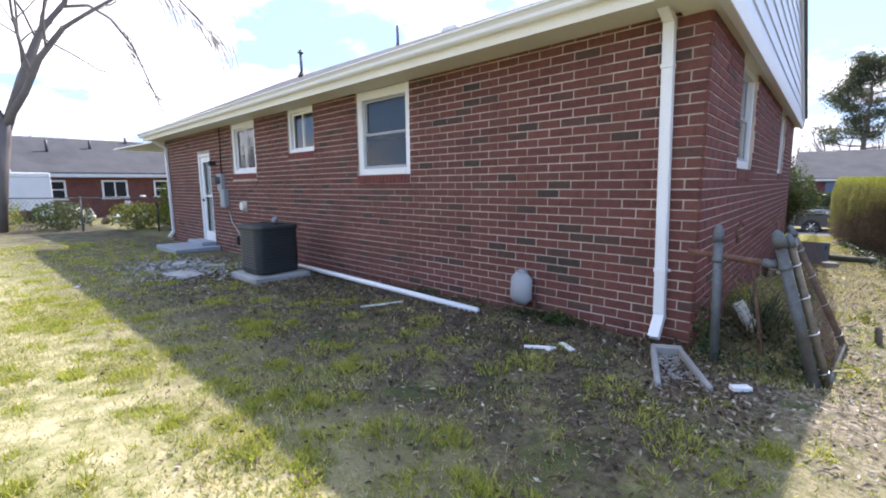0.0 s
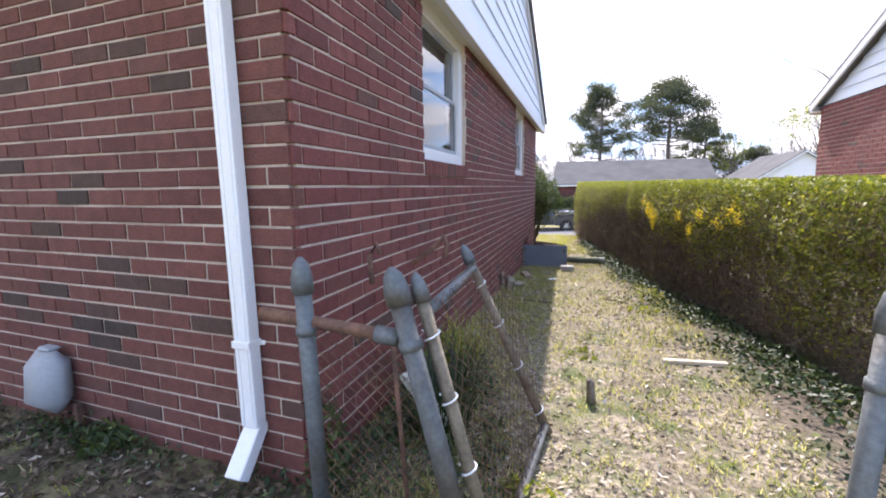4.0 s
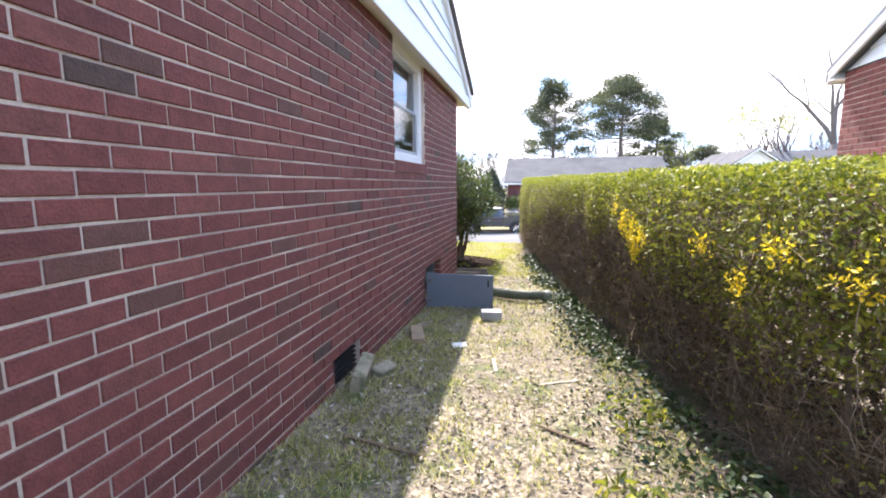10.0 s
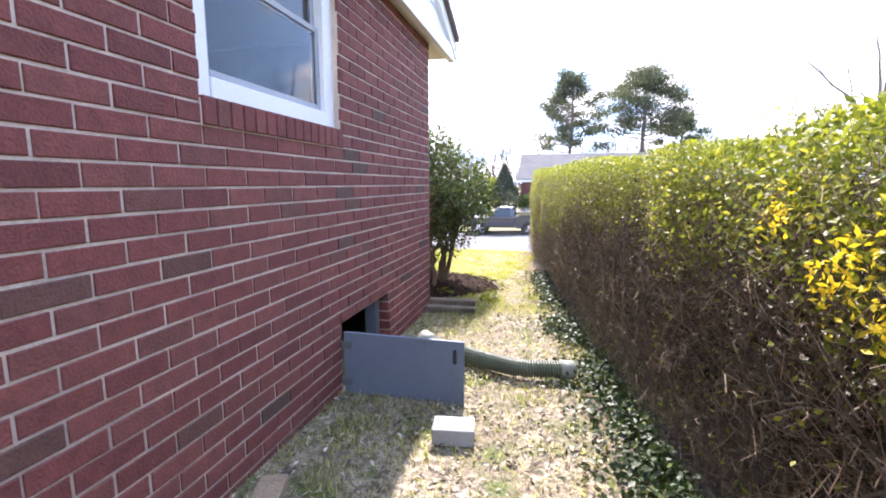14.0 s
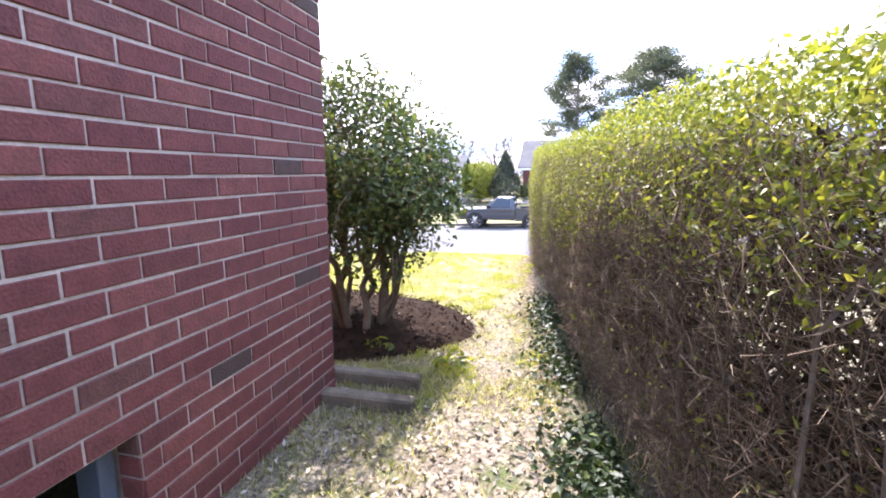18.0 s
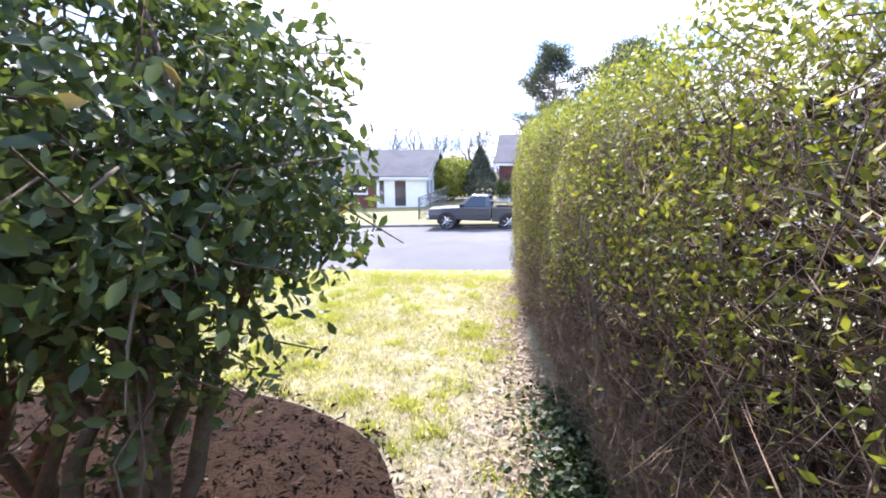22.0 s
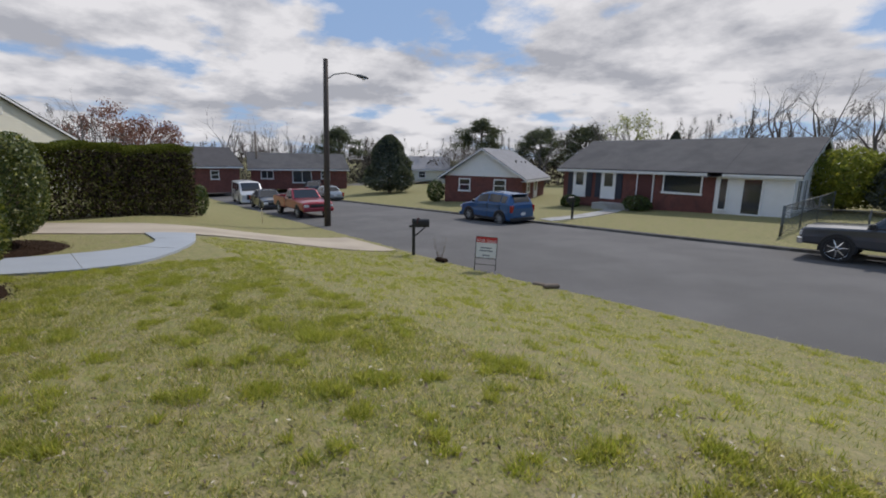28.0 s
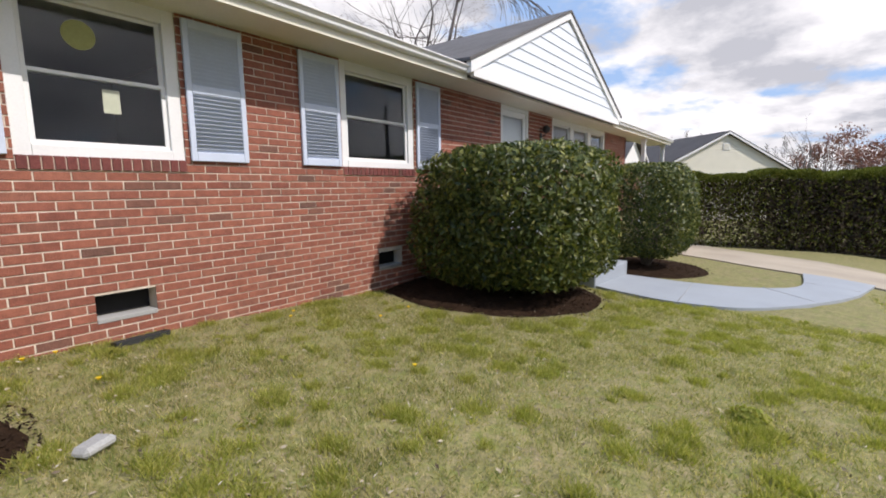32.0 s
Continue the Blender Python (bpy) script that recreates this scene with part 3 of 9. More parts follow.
gv = [(x, y, land(x, y) + (bumpy(x, y) if -16 < x < 5 and -6 < y < 20 else 0)) for y in gy for x in gx]
gf = [(j * len(gx) + i, j * len(gx) + i + 1, (j + 1) * len(gx) + i + 1, (j + 1) * len(gx) + i) for j in range(len(gy) - 1) for i in range(len(gx) - 1)]
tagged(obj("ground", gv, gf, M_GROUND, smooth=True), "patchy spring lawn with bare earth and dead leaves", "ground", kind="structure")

# kerb concrete darkened to carry the shade on its street face
M_KERB = mat("shade_dark_concrete", (0.12, 0.115, 0.105), 0.92, vary=0.25, scale=3, bump=0.4, second=(0.07, 0.066, 0.06), second_scale=1.2)
# road: an asphalt sheet between the lawns, with a low concrete kerb on the far side
rx = axis_steps([(-80, -60, 5), (-60, 30, 1.5), (30, 90, 10)])
rv, rf = [], []
for x in rx:
    for k in range(5):
        y = near_edge(x) - 0.05 + (far_edge(x) - 0.10 - near_edge(x)) * k / 4
        rv.append((x, y + (0.05 * noise.noise(Vector((x * 1.3, 3.1, 0))) if k == 0 else 0), road_z(x) + 0.012 + 0.05 * math.sin(math.pi * k / 4)))
for i in range(len(rx) - 1):
    for k in range(4):
        rf.append((i * 5 + k, (i + 1) * 5 + k, (i + 1) * 5 + k + 1, i * 5 + k + 1))
tagged(obj("road", rv, rf, M_ASPHALT, smooth=True), "worn grey asphalt residential street", "road", kind="structure")
# the side street that leaves the road to the north at its west end
sv = [(-62, 33, road_z(-62) + 0.03), (-52, 33.2, road_z(-52) + 0.03), (-66, 80, road_z(-62) + 1.9), (-74, 80, road_z(-62) + 1.9)]
tagged(obj("road_side_street", sv, [(0, 1, 2, 3)], M_ASPHALT), "grey asphalt side street", "road", kind="structure")
kx = [x for x in rx if -60 <= x <= 30]
kv, kf = [], []
for x in kx:
    y, z = far_edge(x), road_z(x)
    kv += [(x, y - 0.16, z - 0.02), (x, y - 0.12, z + 0.11), (x, y, z + 0.135), (x, y + 0.03, z - 0.05)]
for i in range(len(kx) - 1):
    for k in range(3):
        kf.append((i * 4 + k, (i + 1) * 4 + k, (i + 1) * 4 + k + 1, i * 4 + k + 1))
tagged(obj("kerb", kv, kf, M_KERB), "low concrete kerb along the far lawns", "kerb", kind="structure")


def slab(name, outline, thick, material, label, category, kind="structure", lift=0.03):
    """A thin slab of concrete that follows the ground; outline: points (x, y) of a strip's two edges in turn."""
    left, right = outline
    n = len(left)
    vs, fs = [], []
    for (ax, ay), (bx, by) in zip(left, right):
        za, zb = land(ax, ay) + lift, land(bx, by) + lift
        vs += [(ax, ay, za - thick), (ax, ay, za), (bx, by, zb), (bx, by, zb - thick)]
    for i in range(n - 1):
        for k in range(3):
            fs.append((i * 4 + k, i * 4 + k + 1, (i + 1) * 4 + k + 1, (i + 1) * 4 + k))
    fs += [(0, 3, 2, 1), (4 * n - 4, 4 * n - 3, 4 * n - 2, 4 * n - 1)]
    return tagged(obj(name, vs, fs, material), label, category, kind=kind)


def arc_pts(pts, n=10):
    """A smooth line through points."""
    out = []
    p = [Vector((*q, 0)) for q in pts]
    p = [p[0] * 2 - p[1]] + p + [p[-1] * 2 - p[-2]]
    for i in range(1, len(p) - 2):
        for k in range(n):
            t = k / n
            a, b, c, d = p[i - 1], p[i], p[i + 1], p[i + 2]
            q = 0.5 * ((2 * b) + (c - a) * t + (2 * a - 5 * b + 4 * c - d) * t * t + (3 * b - a - 3 * c + d) * t ** 3)
            out.append((q.x, q.y))
    out.append((p[-2].x, p[-2].y))
    return out


# ---- the house: brick walls ----
COURSE, STRETCH, SILL = 0.08124, 0.2438, 1.296
TOP = 2.545
FRONT = 9.15
REAR_TURN = 4.0


def brick_mesh(name, length, material):
    """A brick's visible face with eased edges, 8 mm proud of the mortar; x along the wall, y out of it."""
    h, e, d = COURSE - 0.0115, 0.003, 0.007
    a, b = 0, length
    vs = [(a, -0.01, 0), (b, -0.01, 0), (b, -0.01, h), (a, -0.01, h), (a, d - e, 0), (b, d - e, 0), (b, d - e, h), (a, d - e, h),
          (a + e, d, e), (b - e, d, e), (b - e, d, h - e), (a + e, d, h - e)]
    fs = [(0, 1, 5, 4), (1, 2, 6, 5), (2, 3, 7, 6), (3, 0, 4, 7), (4, 5, 9, 8), (5, 6, 10, 9), (6, 7, 11, 10), (7, 4, 8, 11), (8, 9, 10, 11)]
    me = bpy.data.meshes.new(name)
    me.from_pydata(vs, [], fs)
    me.materials.append(material)
    return me, vs, fs


BRICK_ME, BRICK_V, BRICK_F = brick_mesh("brick", STRETCH - 0.0115, M_BRICK)
BRICK_ME_R = brick_mesh("rear_brick", STRETCH - 0.0115, M_BRICK_R)[0]
BRICK_ME_F = brick_mesh("front_brick", STRETCH - 0.0115, M_BRICK_F)[0]


def brick_wall(name, label, m, length, holes, bottom, pick, shift=0.0, top=TOP, limit=290, trim=(0.0, 0.0), single=BRICK_ME, joined=M_BRICK_J, bed=None):
    """A wall in its own axes (x along, y out, z up) placed by m: mortar bed with openings through it, 0.2 m thick, and every brick proud of it. Bricks in the stretch pick are parts."""
    lo, hi = trim[0], length - trim[1]
    cuts = sorted({lo, hi} | {c for h in holes for c in h[:2]})
    lev = sorted({bottom, top} | {c for h in holes for c in h[2:4]})
    vs, fs = [], []

    def quad(*p):
        o = len(vs)
        vs.extend(p)
        fs.append(tuple(range(o, o + 4)))
    for a, b in zip(cuts, cuts[1:]):
        for c, d in zip(lev, lev[1:]):
            if any(h[0] <= a and b <= h[1] and h[2] <= c and d <= h[3] for h in holes):
                continue
            quad((a, 0, c), (b, 0, c), (b, 0, d), (a, 0, d))
            quad((a, -0.2, c), (a, -0.2, d), (b, -0.2, d), (b, -0.2, c))
    for h in holes:
        a, b, c, d = h[:4]
        for p, q in (((a, c), (a, d)), ((b, d), (b, c)), ((b, c), (a, c)), ((a, d), (b, d))):
            quad((p[0], 0, p[1]), (p[0], -0.2, p[1]), (q[0], -0.2, q[1]), (q[0], 0, q[1]))
    for a, b in ((lo, lo), (hi, hi)):
        quad((a, 0, bottom), (a, -0.2, bottom), (a, -0.2, top), (a, 0, top))
    wall = tagged(obj(name, vs, fs, bed or M_MORTAR, m=m), label, "wall", kind="structure")
    k = int(math.floor((bottom - SILL) / COURSE))
    many_v, many_f, made = [], [], 0
    while SILL + k * COURSE < top - 0.02:
        z = SILL + k * COURSE + 0.006
        zt = z + COURSE - 0.0115
        gone = sorted((h[0], h[1]) for h in holes if h[2] < zt - 0.015 and h[3] > z + 0.015)
        spans, at = [], 0.0
        for a, b in gone:
            if a > at:
                spans.append((at, a))
            at = max(at, b)
        if at < length:
            spans.append((at, length))
        off = (STRETCH / 2 if k % 2 else 0.0) + shift
        for a, b in spans:
            i = math.floor((a - off) / STRETCH)
            while off + i * STRETCH < b:
                p = max(a, off + i * STRETCH + 0.006)
                q = min(b, off + (i + 1) * STRETCH - 0.0055)
                i += 1
                if q - p < 0.014:
                    continue
                full = STRETCH - 0.0115
                sx = (q - p) / full
                jx, jz = random.uniform(-0.0016, 0.0016), random.uniform(-0.0012, 0.0012)
                jy = random.uniform(-0.0015, 0.002)
                if pick[0] <= p and q <= pick[1] and pick[2] <= z <= pick[3] and made < limit:
                    ob = new("brick", single)
                    ob.parent = wall
                    ob.location, ob.scale = (p + jx, jy, z + jz), (sx, 1, 1)
                    made += 1
                else:
                    o = len(many_v)
                    many_v.extend((p + jx + v[0] * sx, v[1] + jy, z + jz + v[2]) for v in BRICK_V)
                    many_f.extend(tuple(c + o for c in f) for f in BRICK_F)
        k += 1
    rest = obj("brickwork", many_v, many_f, joined, wall)
    rest["kind"] = "stuff"
    return wall


def rowlock(parent, x0, x1, z, material=None):
    """A sill of bricks on edge, sloping out a little, under a window."""
    n = max(1, int(round((x1 - x0) / 0.078)))
    w = (x1 - x0) / n
    bm = boxed((x0, -0.09, z - 0.008, x1, 0.010, z + 0.098), bevel=0.002)
    sill = part("window_sill", bm, M_MORTAR, parent, "brick rowlock sill")
    for i in range(n):
        bm = boxed((x0 + i * w + 0.005, -0.085, z - 0.002, x0 + (i + 1) * w - 0.005, 0.022, z + 0.108), bevel=0.004)
        part("brick", bm, M_BRICK, sill)


def window(name, m, w, z0, z1, label, style="double", sill=True, casing=0.085, depth=0.07, head=None):
    """A window in a wall's axes: casing, two sashes with panes, set back in the brick opening; x from 0 to w."""
    th = thing(name, m, label, "window", kind="structure")
    c, y1 = casing, -depth + 0.035
    y0 = -depth - 0.06
    bm = boxed((0, y0, z0, c, y1, z1), (w - c, y0, z0, w, y1, z1), (c, y0, z1 - c * 1.15, w - c, y1, z1), (c, y0, z0, w - c, y1 + 0.006, z0 + c * 0.8), bevel=0.004)
    part("window_frame", bm, M_WHITE, th, "white painted casing")
    if style == "slider":
        mid = w / 2
        for a, b, yy in ((c, mid + 0.02, y1 - 0.03), (mid - 0.02, w - c, y1 - 0.055)):
            s = 0.035
            bm = boxed((a, yy - 0.02, z0 + c * 0.8, a + s, yy, z1 - c * 1.15), (b - s, yy - 0.02, z0 + c * 0.8, b, yy, z1 - c * 1.15), (a + s, yy - 0.02, z0 + c * 0.8, b - s, yy, z0 + c * 0.8 + s), (a + s, yy - 0.02, z1 - c * 1.15 - s, b - s, yy, z1 - c * 1.15), bevel=0.003)
            sash = part("sash", bm, M_WHITE, th)
            bm = boxed((a + s, yy - 0.012, z0 + c * 0.8 + s, b - s, yy - 0.008, z1 - c * 1.15 - s), bevel=0)
            part("pane", bm, M_GLASS, sash, "dark reflecting glass")
        return th
    lo, hi = z0 + c * 0.8, z1 - c * 1.15
    mid = lo + (hi - lo) * 0.5
    for a, b, yy, mt in ((lo, mid + 0.018, y1 - 0.03, M_WHITE), (mid - 0.018, hi, y1 - 0.055, M_WHITE)):
        s = 0.04
        bm = boxed((c, yy - 0.022, a, c + s, yy, b), (w - c - s, yy - 0.022, a, w - c, yy, b), (c + s, yy - 0.022, a, w - c - s, yy, a + s), (c + s, yy - 0.022, b - s * 0.8, w - c - s, yy, b), bevel=0.003)
        sash = part("sash", bm, M_SASH if style == "grey" else M_WHITE, th)
        bm = boxed((c + s, yy - 0.013, a + s, w - c - s, yy - 0.009, b - s * 0.8), bevel=0)
        part("pane", bm, M_GLASS, sash, "dark reflecting glass")
    return th


M_SASH = mat("grey_sash_paint", (0.34, 0.36, 0.38), 0.5, vary=0.08, bump=0.05)
SIDE = Matrix(((0, 1, 0, 0), (-1, 0, 0, FRONT), (0, 0, 1, 0), (0, 0, 0, 1)))   # x runs from the front corner to the rear, y out of the wall to the east
ang = radians(REAR_TURN)
BACK = -0.18                   # the rear corner's y
REAR = Matrix(((-math.cos(ang), -math.sin(ang), 0, 0), (math.sin(ang), -math.cos(ang), 0, BACK), (0, 0, 1, 0), (0, 0, 0, 1)))
FL = 18.95
FRNT = pose(-FL, FRONT, 0)   # x runs east along the front wall, y out of it towards the street
# side wall: two windows, a crawl-space vent and the crawl-space hatch
sides = lambda y0, y1: (FRONT - y1, FRONT - y0)  # noqa: E731
S1, S2, SV, SH = sides(1.36, 2.59), sides(5.86, 7.05), sides(4.42, 4.90), sides(6.96, 7.86)
HEAD, STOOL = 2.50, 1.41
side_holes = [(*S1, STOOL - 0.11, TOP), (*S2, STOOL - 0.11, TOP), (*SV, -0.24, 0.01), (*SH, -0.46, 0.1605)]
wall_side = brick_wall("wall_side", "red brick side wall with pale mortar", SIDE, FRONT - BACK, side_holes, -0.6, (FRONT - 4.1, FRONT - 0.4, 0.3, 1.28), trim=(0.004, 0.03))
for nm, (a, b) in (("window_1", S1), ("window_2", S2)):
    win = window(nm, SIDE @ pose(a, 0, 0), b - a, STOOL, TOP + 0.01, "white double-hung window with grey sashes in the brick side wall", "grey", casing=0.11, depth=0.075)
    rowlock(win, 0.0, b - a + 0.01, SILL)
# rear wall
RW = 13.65
rear_holes = [(3.33, 4.47, STOOL - 0.11, TOP), (5.63, 6.50, 1.72, TOP), (7.82, 8.98, 1.42, TOP), (10.28, 11.12, -0.12, 2.06)]
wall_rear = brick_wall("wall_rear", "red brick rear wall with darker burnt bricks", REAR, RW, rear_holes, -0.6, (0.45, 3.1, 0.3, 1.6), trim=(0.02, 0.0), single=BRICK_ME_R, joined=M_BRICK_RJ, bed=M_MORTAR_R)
win = window("window_3", REAR @ pose(3.33, 0, 0), 1.14, STOOL, TOP + 0.01, "white double-hung window in the brick rear wall", "grey", casing=0.11, depth=0.06)
rowlock(win, 0.0, 1.14, SILL)
win = window("window_4", REAR @ pose(5.63, 0, 0), 0.87, 1.83, TOP + 0.01, "small white sliding bathroom window", "slider", casing=0.06, depth=0.06)
rowlock(win, 0.0, 0.87, 1.72)
win = window("window_5", REAR @ pose(7.82, 0, 0), 1.16, 1.53, TOP + 0.01, "white sliding window in the brick rear wall", "slider", casing=0.10, depth=0.06)
rowlock(win, 0.0, 1.16, 1.42)
# front wall
front_holes = [(FL - b, FL - a, c, d) for a, b, c, d in ((2.90, 4.16, 1.07, TOP), (6.14, 7.60, 1.07, TOP), (10.3, 11.55, -1.3, TOP), (12.8, 16.85, 1.30, TOP), (3.30, 3.78, -0.26, -0.02), (6.75, 7.25, -0.30, -0.06))]
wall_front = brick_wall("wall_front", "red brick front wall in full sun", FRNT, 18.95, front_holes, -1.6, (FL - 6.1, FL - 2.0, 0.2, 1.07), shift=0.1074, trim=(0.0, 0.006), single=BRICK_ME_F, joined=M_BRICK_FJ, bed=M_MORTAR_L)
for nm, a, b in (("window_6", 2.90, 4.16), ("window_7", 6.14, 7.60)):
    win = window(nm, FRNT @ pose(FL - b, 0, 0), b - a, 1.17, TOP + 0.01, "white double-hung front window with stickers and dark panes", "double", casing=0.115, depth=0.05)
    rowlock(win, 0.0, b - a, 1.065)
win = window("window_8", FRNT @ pose(FL - 16.85, 0, 0), 1.35, 1.36, TOP + 0.01, "white framed front window of a row of three", "single", casing=0.12, depth=0.05)
for dx in (1.35, 2.70):
    w2 = copy_thing(win, FRNT @ pose(FL - 16.85 + dx, 0, 0))
    w2.name = "window_9" if dx < 2 else "window_10"
# the rest of the shell: west ends, closing walls, a floor
for nm, p, ln, rz in (("wall_west_rear", (-13.62, 0.95), 4.1, 90), ("wall_west_front", (-18.95, 4.9), 4.25, 90)):
    bm = boxed((0, 0, -1.6, ln, 0.2, TOP), bevel=0)
    tagged(part(nm, bm, M_BRICK_J, m=pose(*p, 0, 0, 0, rz)), "brick end wall", "wall", kind="structure")
bm = boxed((-18.9, 4.9, -1.6, -13.6, 5.1, TOP), bevel=0)
tagged(part("wall_inner_north", bm, M_BRICK_J), "brick back wall of the west wing", "wall", kind="structure")
bm = boxed((-13.4, 1.0, 0.30, -0.25, FRONT - 0.25, 0.34), bevel=0)
tagged(part("floor", bm, M_WOOD), "dark wooden floor inside the house", "floor", kind="structure")
bm = boxed((-18.9, 0.9, 2.60, -0.2, FRONT - 0.1, 2.64), bevel=0)
tagged(part("ceiling", bm, M_WHITE), "plain white ceiling inside the house", "ceiling", kind="structure")

# unseen partitions, added to keep rear window light out of the front panes
for nm, b_ in (("wall_inner_hall", (-13.3, 5.0, 0.35, -0.25, 5.12, 2.58)), ("wall_inner_rooms", (-5.0, 5.13, 0.35, -4.9, FRONT - 0.3, 2.58))):
    tagged(part(nm, boxed(b_, bevel=0), M_SLATE), "plain grey partition added to block light through the house", "wall", kind="structure")

# ---- roof, soffits, gutters, gables ----
RIDGE_Y, PITCH, EAVE_F, EAVE_R = 4.66, 0.40, FRONT + 0.62, BACK - 0.42
Z_EAVE = 2.70
Z_RIDGE = Z_EAVE + (EAVE_F - RIDGE_Y) * PITCH


def roof_slope(name, x0, x1, ya, za, yb, zb, material=M_SHINGLE, thick=0.05, label="grey asphalt shingle roof slope"):
    vs = [(x0, ya, za), (x1, ya, za), (x1, yb, zb), (x0, yb, zb), (x0, ya, za + thick), (x1, ya, za + thick), (x1, yb, zb + thick), (x0, yb, zb + thick)]
    fs = [(0, 1, 2, 3), (4, 7, 6, 5), (0, 4, 5, 1), (1, 5, 6, 2), (2, 6, 7, 3), (3, 7, 4, 0)]
    return tagged(obj(name, vs, fs, material), label, "roof", kind="structure")


roof_slope("roof_front", -13.9, 0.20, EAVE_F + 0.03, Z_EAVE, RIDGE_Y, Z_RIDGE)
roof_slope("roof_porch", -23.4, -13.95, EAVE_F + 0.03, Z_EAVE, 4.9, Z_EAVE + 0.22, label="low shingle roof over the porch and the west wing")
rear_eave_w = EAVE_R + 13.6 * math.tan(ang)
vs = [(0.20, EAVE_R - 0.03, Z_EAVE), (-13.9, rear_eave_w, Z_EAVE), (-13.9, RIDGE_Y, Z_RIDGE), (0.20, RIDGE_Y, Z_RIDGE)]
vs += [(x, y, z + 0.05) for x, y, z in vs]
tagged(obj("roof_rear", vs, [(0, 1, 2, 3), (4, 7, 6, 5), (0, 4, 5, 1), (1, 5, 6, 2), (2, 6, 7, 3), (3, 7, 4, 0)], M_SHINGLE), "grey asphalt shingle roof slope at the rear", "roof", kind="structure")
# soffits
vs = [(0.06, BACK, TOP), (0.06, EAVE_R, TOP), (-13.9, rear_eave_w, TOP), (-13.9, rear_eave_w + 0.62, TOP), (0.06, BACK + 0.25, TOP)]
tagged(obj("soffit_rear", [(x, y, z + d) for d in (0.0, 0.03) for x, y, z in vs], [(0, 1, 2, 3, 4), (9, 8, 7, 6, 5), (1, 6, 7, 2), (0, 5, 6, 1)], M_CREAM), "cream painted soffit under the rear eave", "soffit", kind="structure")
bm = boxed((-23.4, FRONT - 0.25, TOP, 0.06, EAVE_F, TOP + 0.03), bevel=0)
tagged(part("soffit_front", bm, M_CREAM), "cream painted soffit under the front eave", "soffit", kind="structure")


def gutter(name, a, b, z, out, label):
    """An ogee gutter between two points, with its fascia behind; out: the way it faces."""
    a, b, o = Vector(a), Vector(b), Vector(out).normalized()
    prof = [(0.0, 0.0), (0.055, 0.0), (0.075, 0.02), (0.08, 0.05), (0.10, 0.075), (0.115, 0.085), (0.115, 0.10), (0.105, 0.10), (0.07, 0.06), (0.05, 0.015), (0.01, 0.015), (0.0, 0.10)]
    vs = [p + o * d + Vector((0, 0, z + h)) for p in (a, b) for d, h in prof]
    n = len(prof)
    fs = [(i, (i + 1) % n, n + (i + 1) % n, n + i) for i in range(n)] + [tuple(range(n))[::-1], tuple(range(n, 2 * n))]
    return tagged(obj(name, vs, fs, M_WHITE), label, "gutter", kind="structure")


def fascia(name, a, b, z0, z1, out, label, material=None):
    a, b, o = Vector(a), Vector(b), Vector(out).normalized() * 0.022
    vs = [p + q + Vector((0, 0, z)) for p in (a, b) for q in (Vector(), o) for z in (z0, z1)]
    fs = [(0, 1, 5, 4), (2, 6, 7, 3), (1, 3, 7, 5), (0, 4, 6, 2), (0, 2, 3, 1), (4, 5, 7, 6)]
    return tagged(obj(name, vs, fs, material or M_CREAM), label, "fascia", kind="structure")


ro = (-math.sin(ang), -math.cos(ang), 0)
fascia("fascia_rear", (0.1, EAVE_R + 0.0, 0), (-13.9, rear_eave_w, 0), TOP - 0.02, Z_EAVE + 0.02, ro, "cream fascia board along the rear eave")
gutter("gutter_rear", (0.16, EAVE_R - 0.024, 0), (-13.95, rear_eave_w - 0.024, 0), Z_EAVE - 0.085, ro, "white aluminium gutter along the rear eave")
fascia("fascia_front", (0.1, EAVE_F, 0), (-8.15, EAVE_F, 0), TOP - 0.02, Z_EAVE + 0.02, (0, 1, 0), "cream fascia board along the front eave")
gutter("gutter_front", (0.16, EAVE_F + 0.024, 0), (-8.2, EAVE_F + 0.024, 0), Z_EAVE - 0.085, (0, 1, 0), "white aluminium gutter along the front eave")
fascia("fascia_front_west", (-15.55, EAVE_F, 0), (-23.4, EAVE_F, 0), TOP - 0.02, Z_EAVE + 0.02, (0, 1, 0), "cream fascia board over the porch")
gutter("gutter_front_west", (-15.5, EAVE_F + 0.024, 0), (-23.5, EAVE_F + 0.024, 0), Z_EAVE - 0.085, (0, 1, 0), "white aluminium gutter over the porch")


def gable(name, m, half, rise, board, label, over=0.14, mat_side=M_SIDING):
    """A siding-clad gable: lapped boards cut to the slope, rake boards and a bottom board. x across, y out, z up from its foot."""
    th = thing(name, m, label, "gable", kind="structure")
    slope = rise / half
    z = 0.0
    while z < rise - 0.04:
        zt = min(z + board, rise)
        a, b = half - z / slope, half - zt / slope
        vs = [(-a, 0.022, z), (a, 0.022, z), (b, 0.006, zt), (-b, 0.006, zt), (-a, 0.0, z), (a, 0.0, z)]
        obj("siding_board", vs, [(0, 1, 2, 3), (4, 5, 1, 0)], mat_side, th)
        z = zt
    obj("backing", [(-half, -0.03, -0.02), (half, -0.03, -0.02), (0, -0.03, rise), (-half, 0.0, -0.02), (half, 0.0, -0.02), (0, 0.0, rise)], [(0, 2, 1), (3, 4, 5), (0, 1, 4, 3)], mat_side, th)
    part("bottom_board", boxed((-half - 0.05, -0.02, -0.16, half + 0.05, 0.05, 0.0), bevel=0.005), M_WHITE, th, "white painted trim board")
    for s in (-1, 1):
        ex = half + 0.14
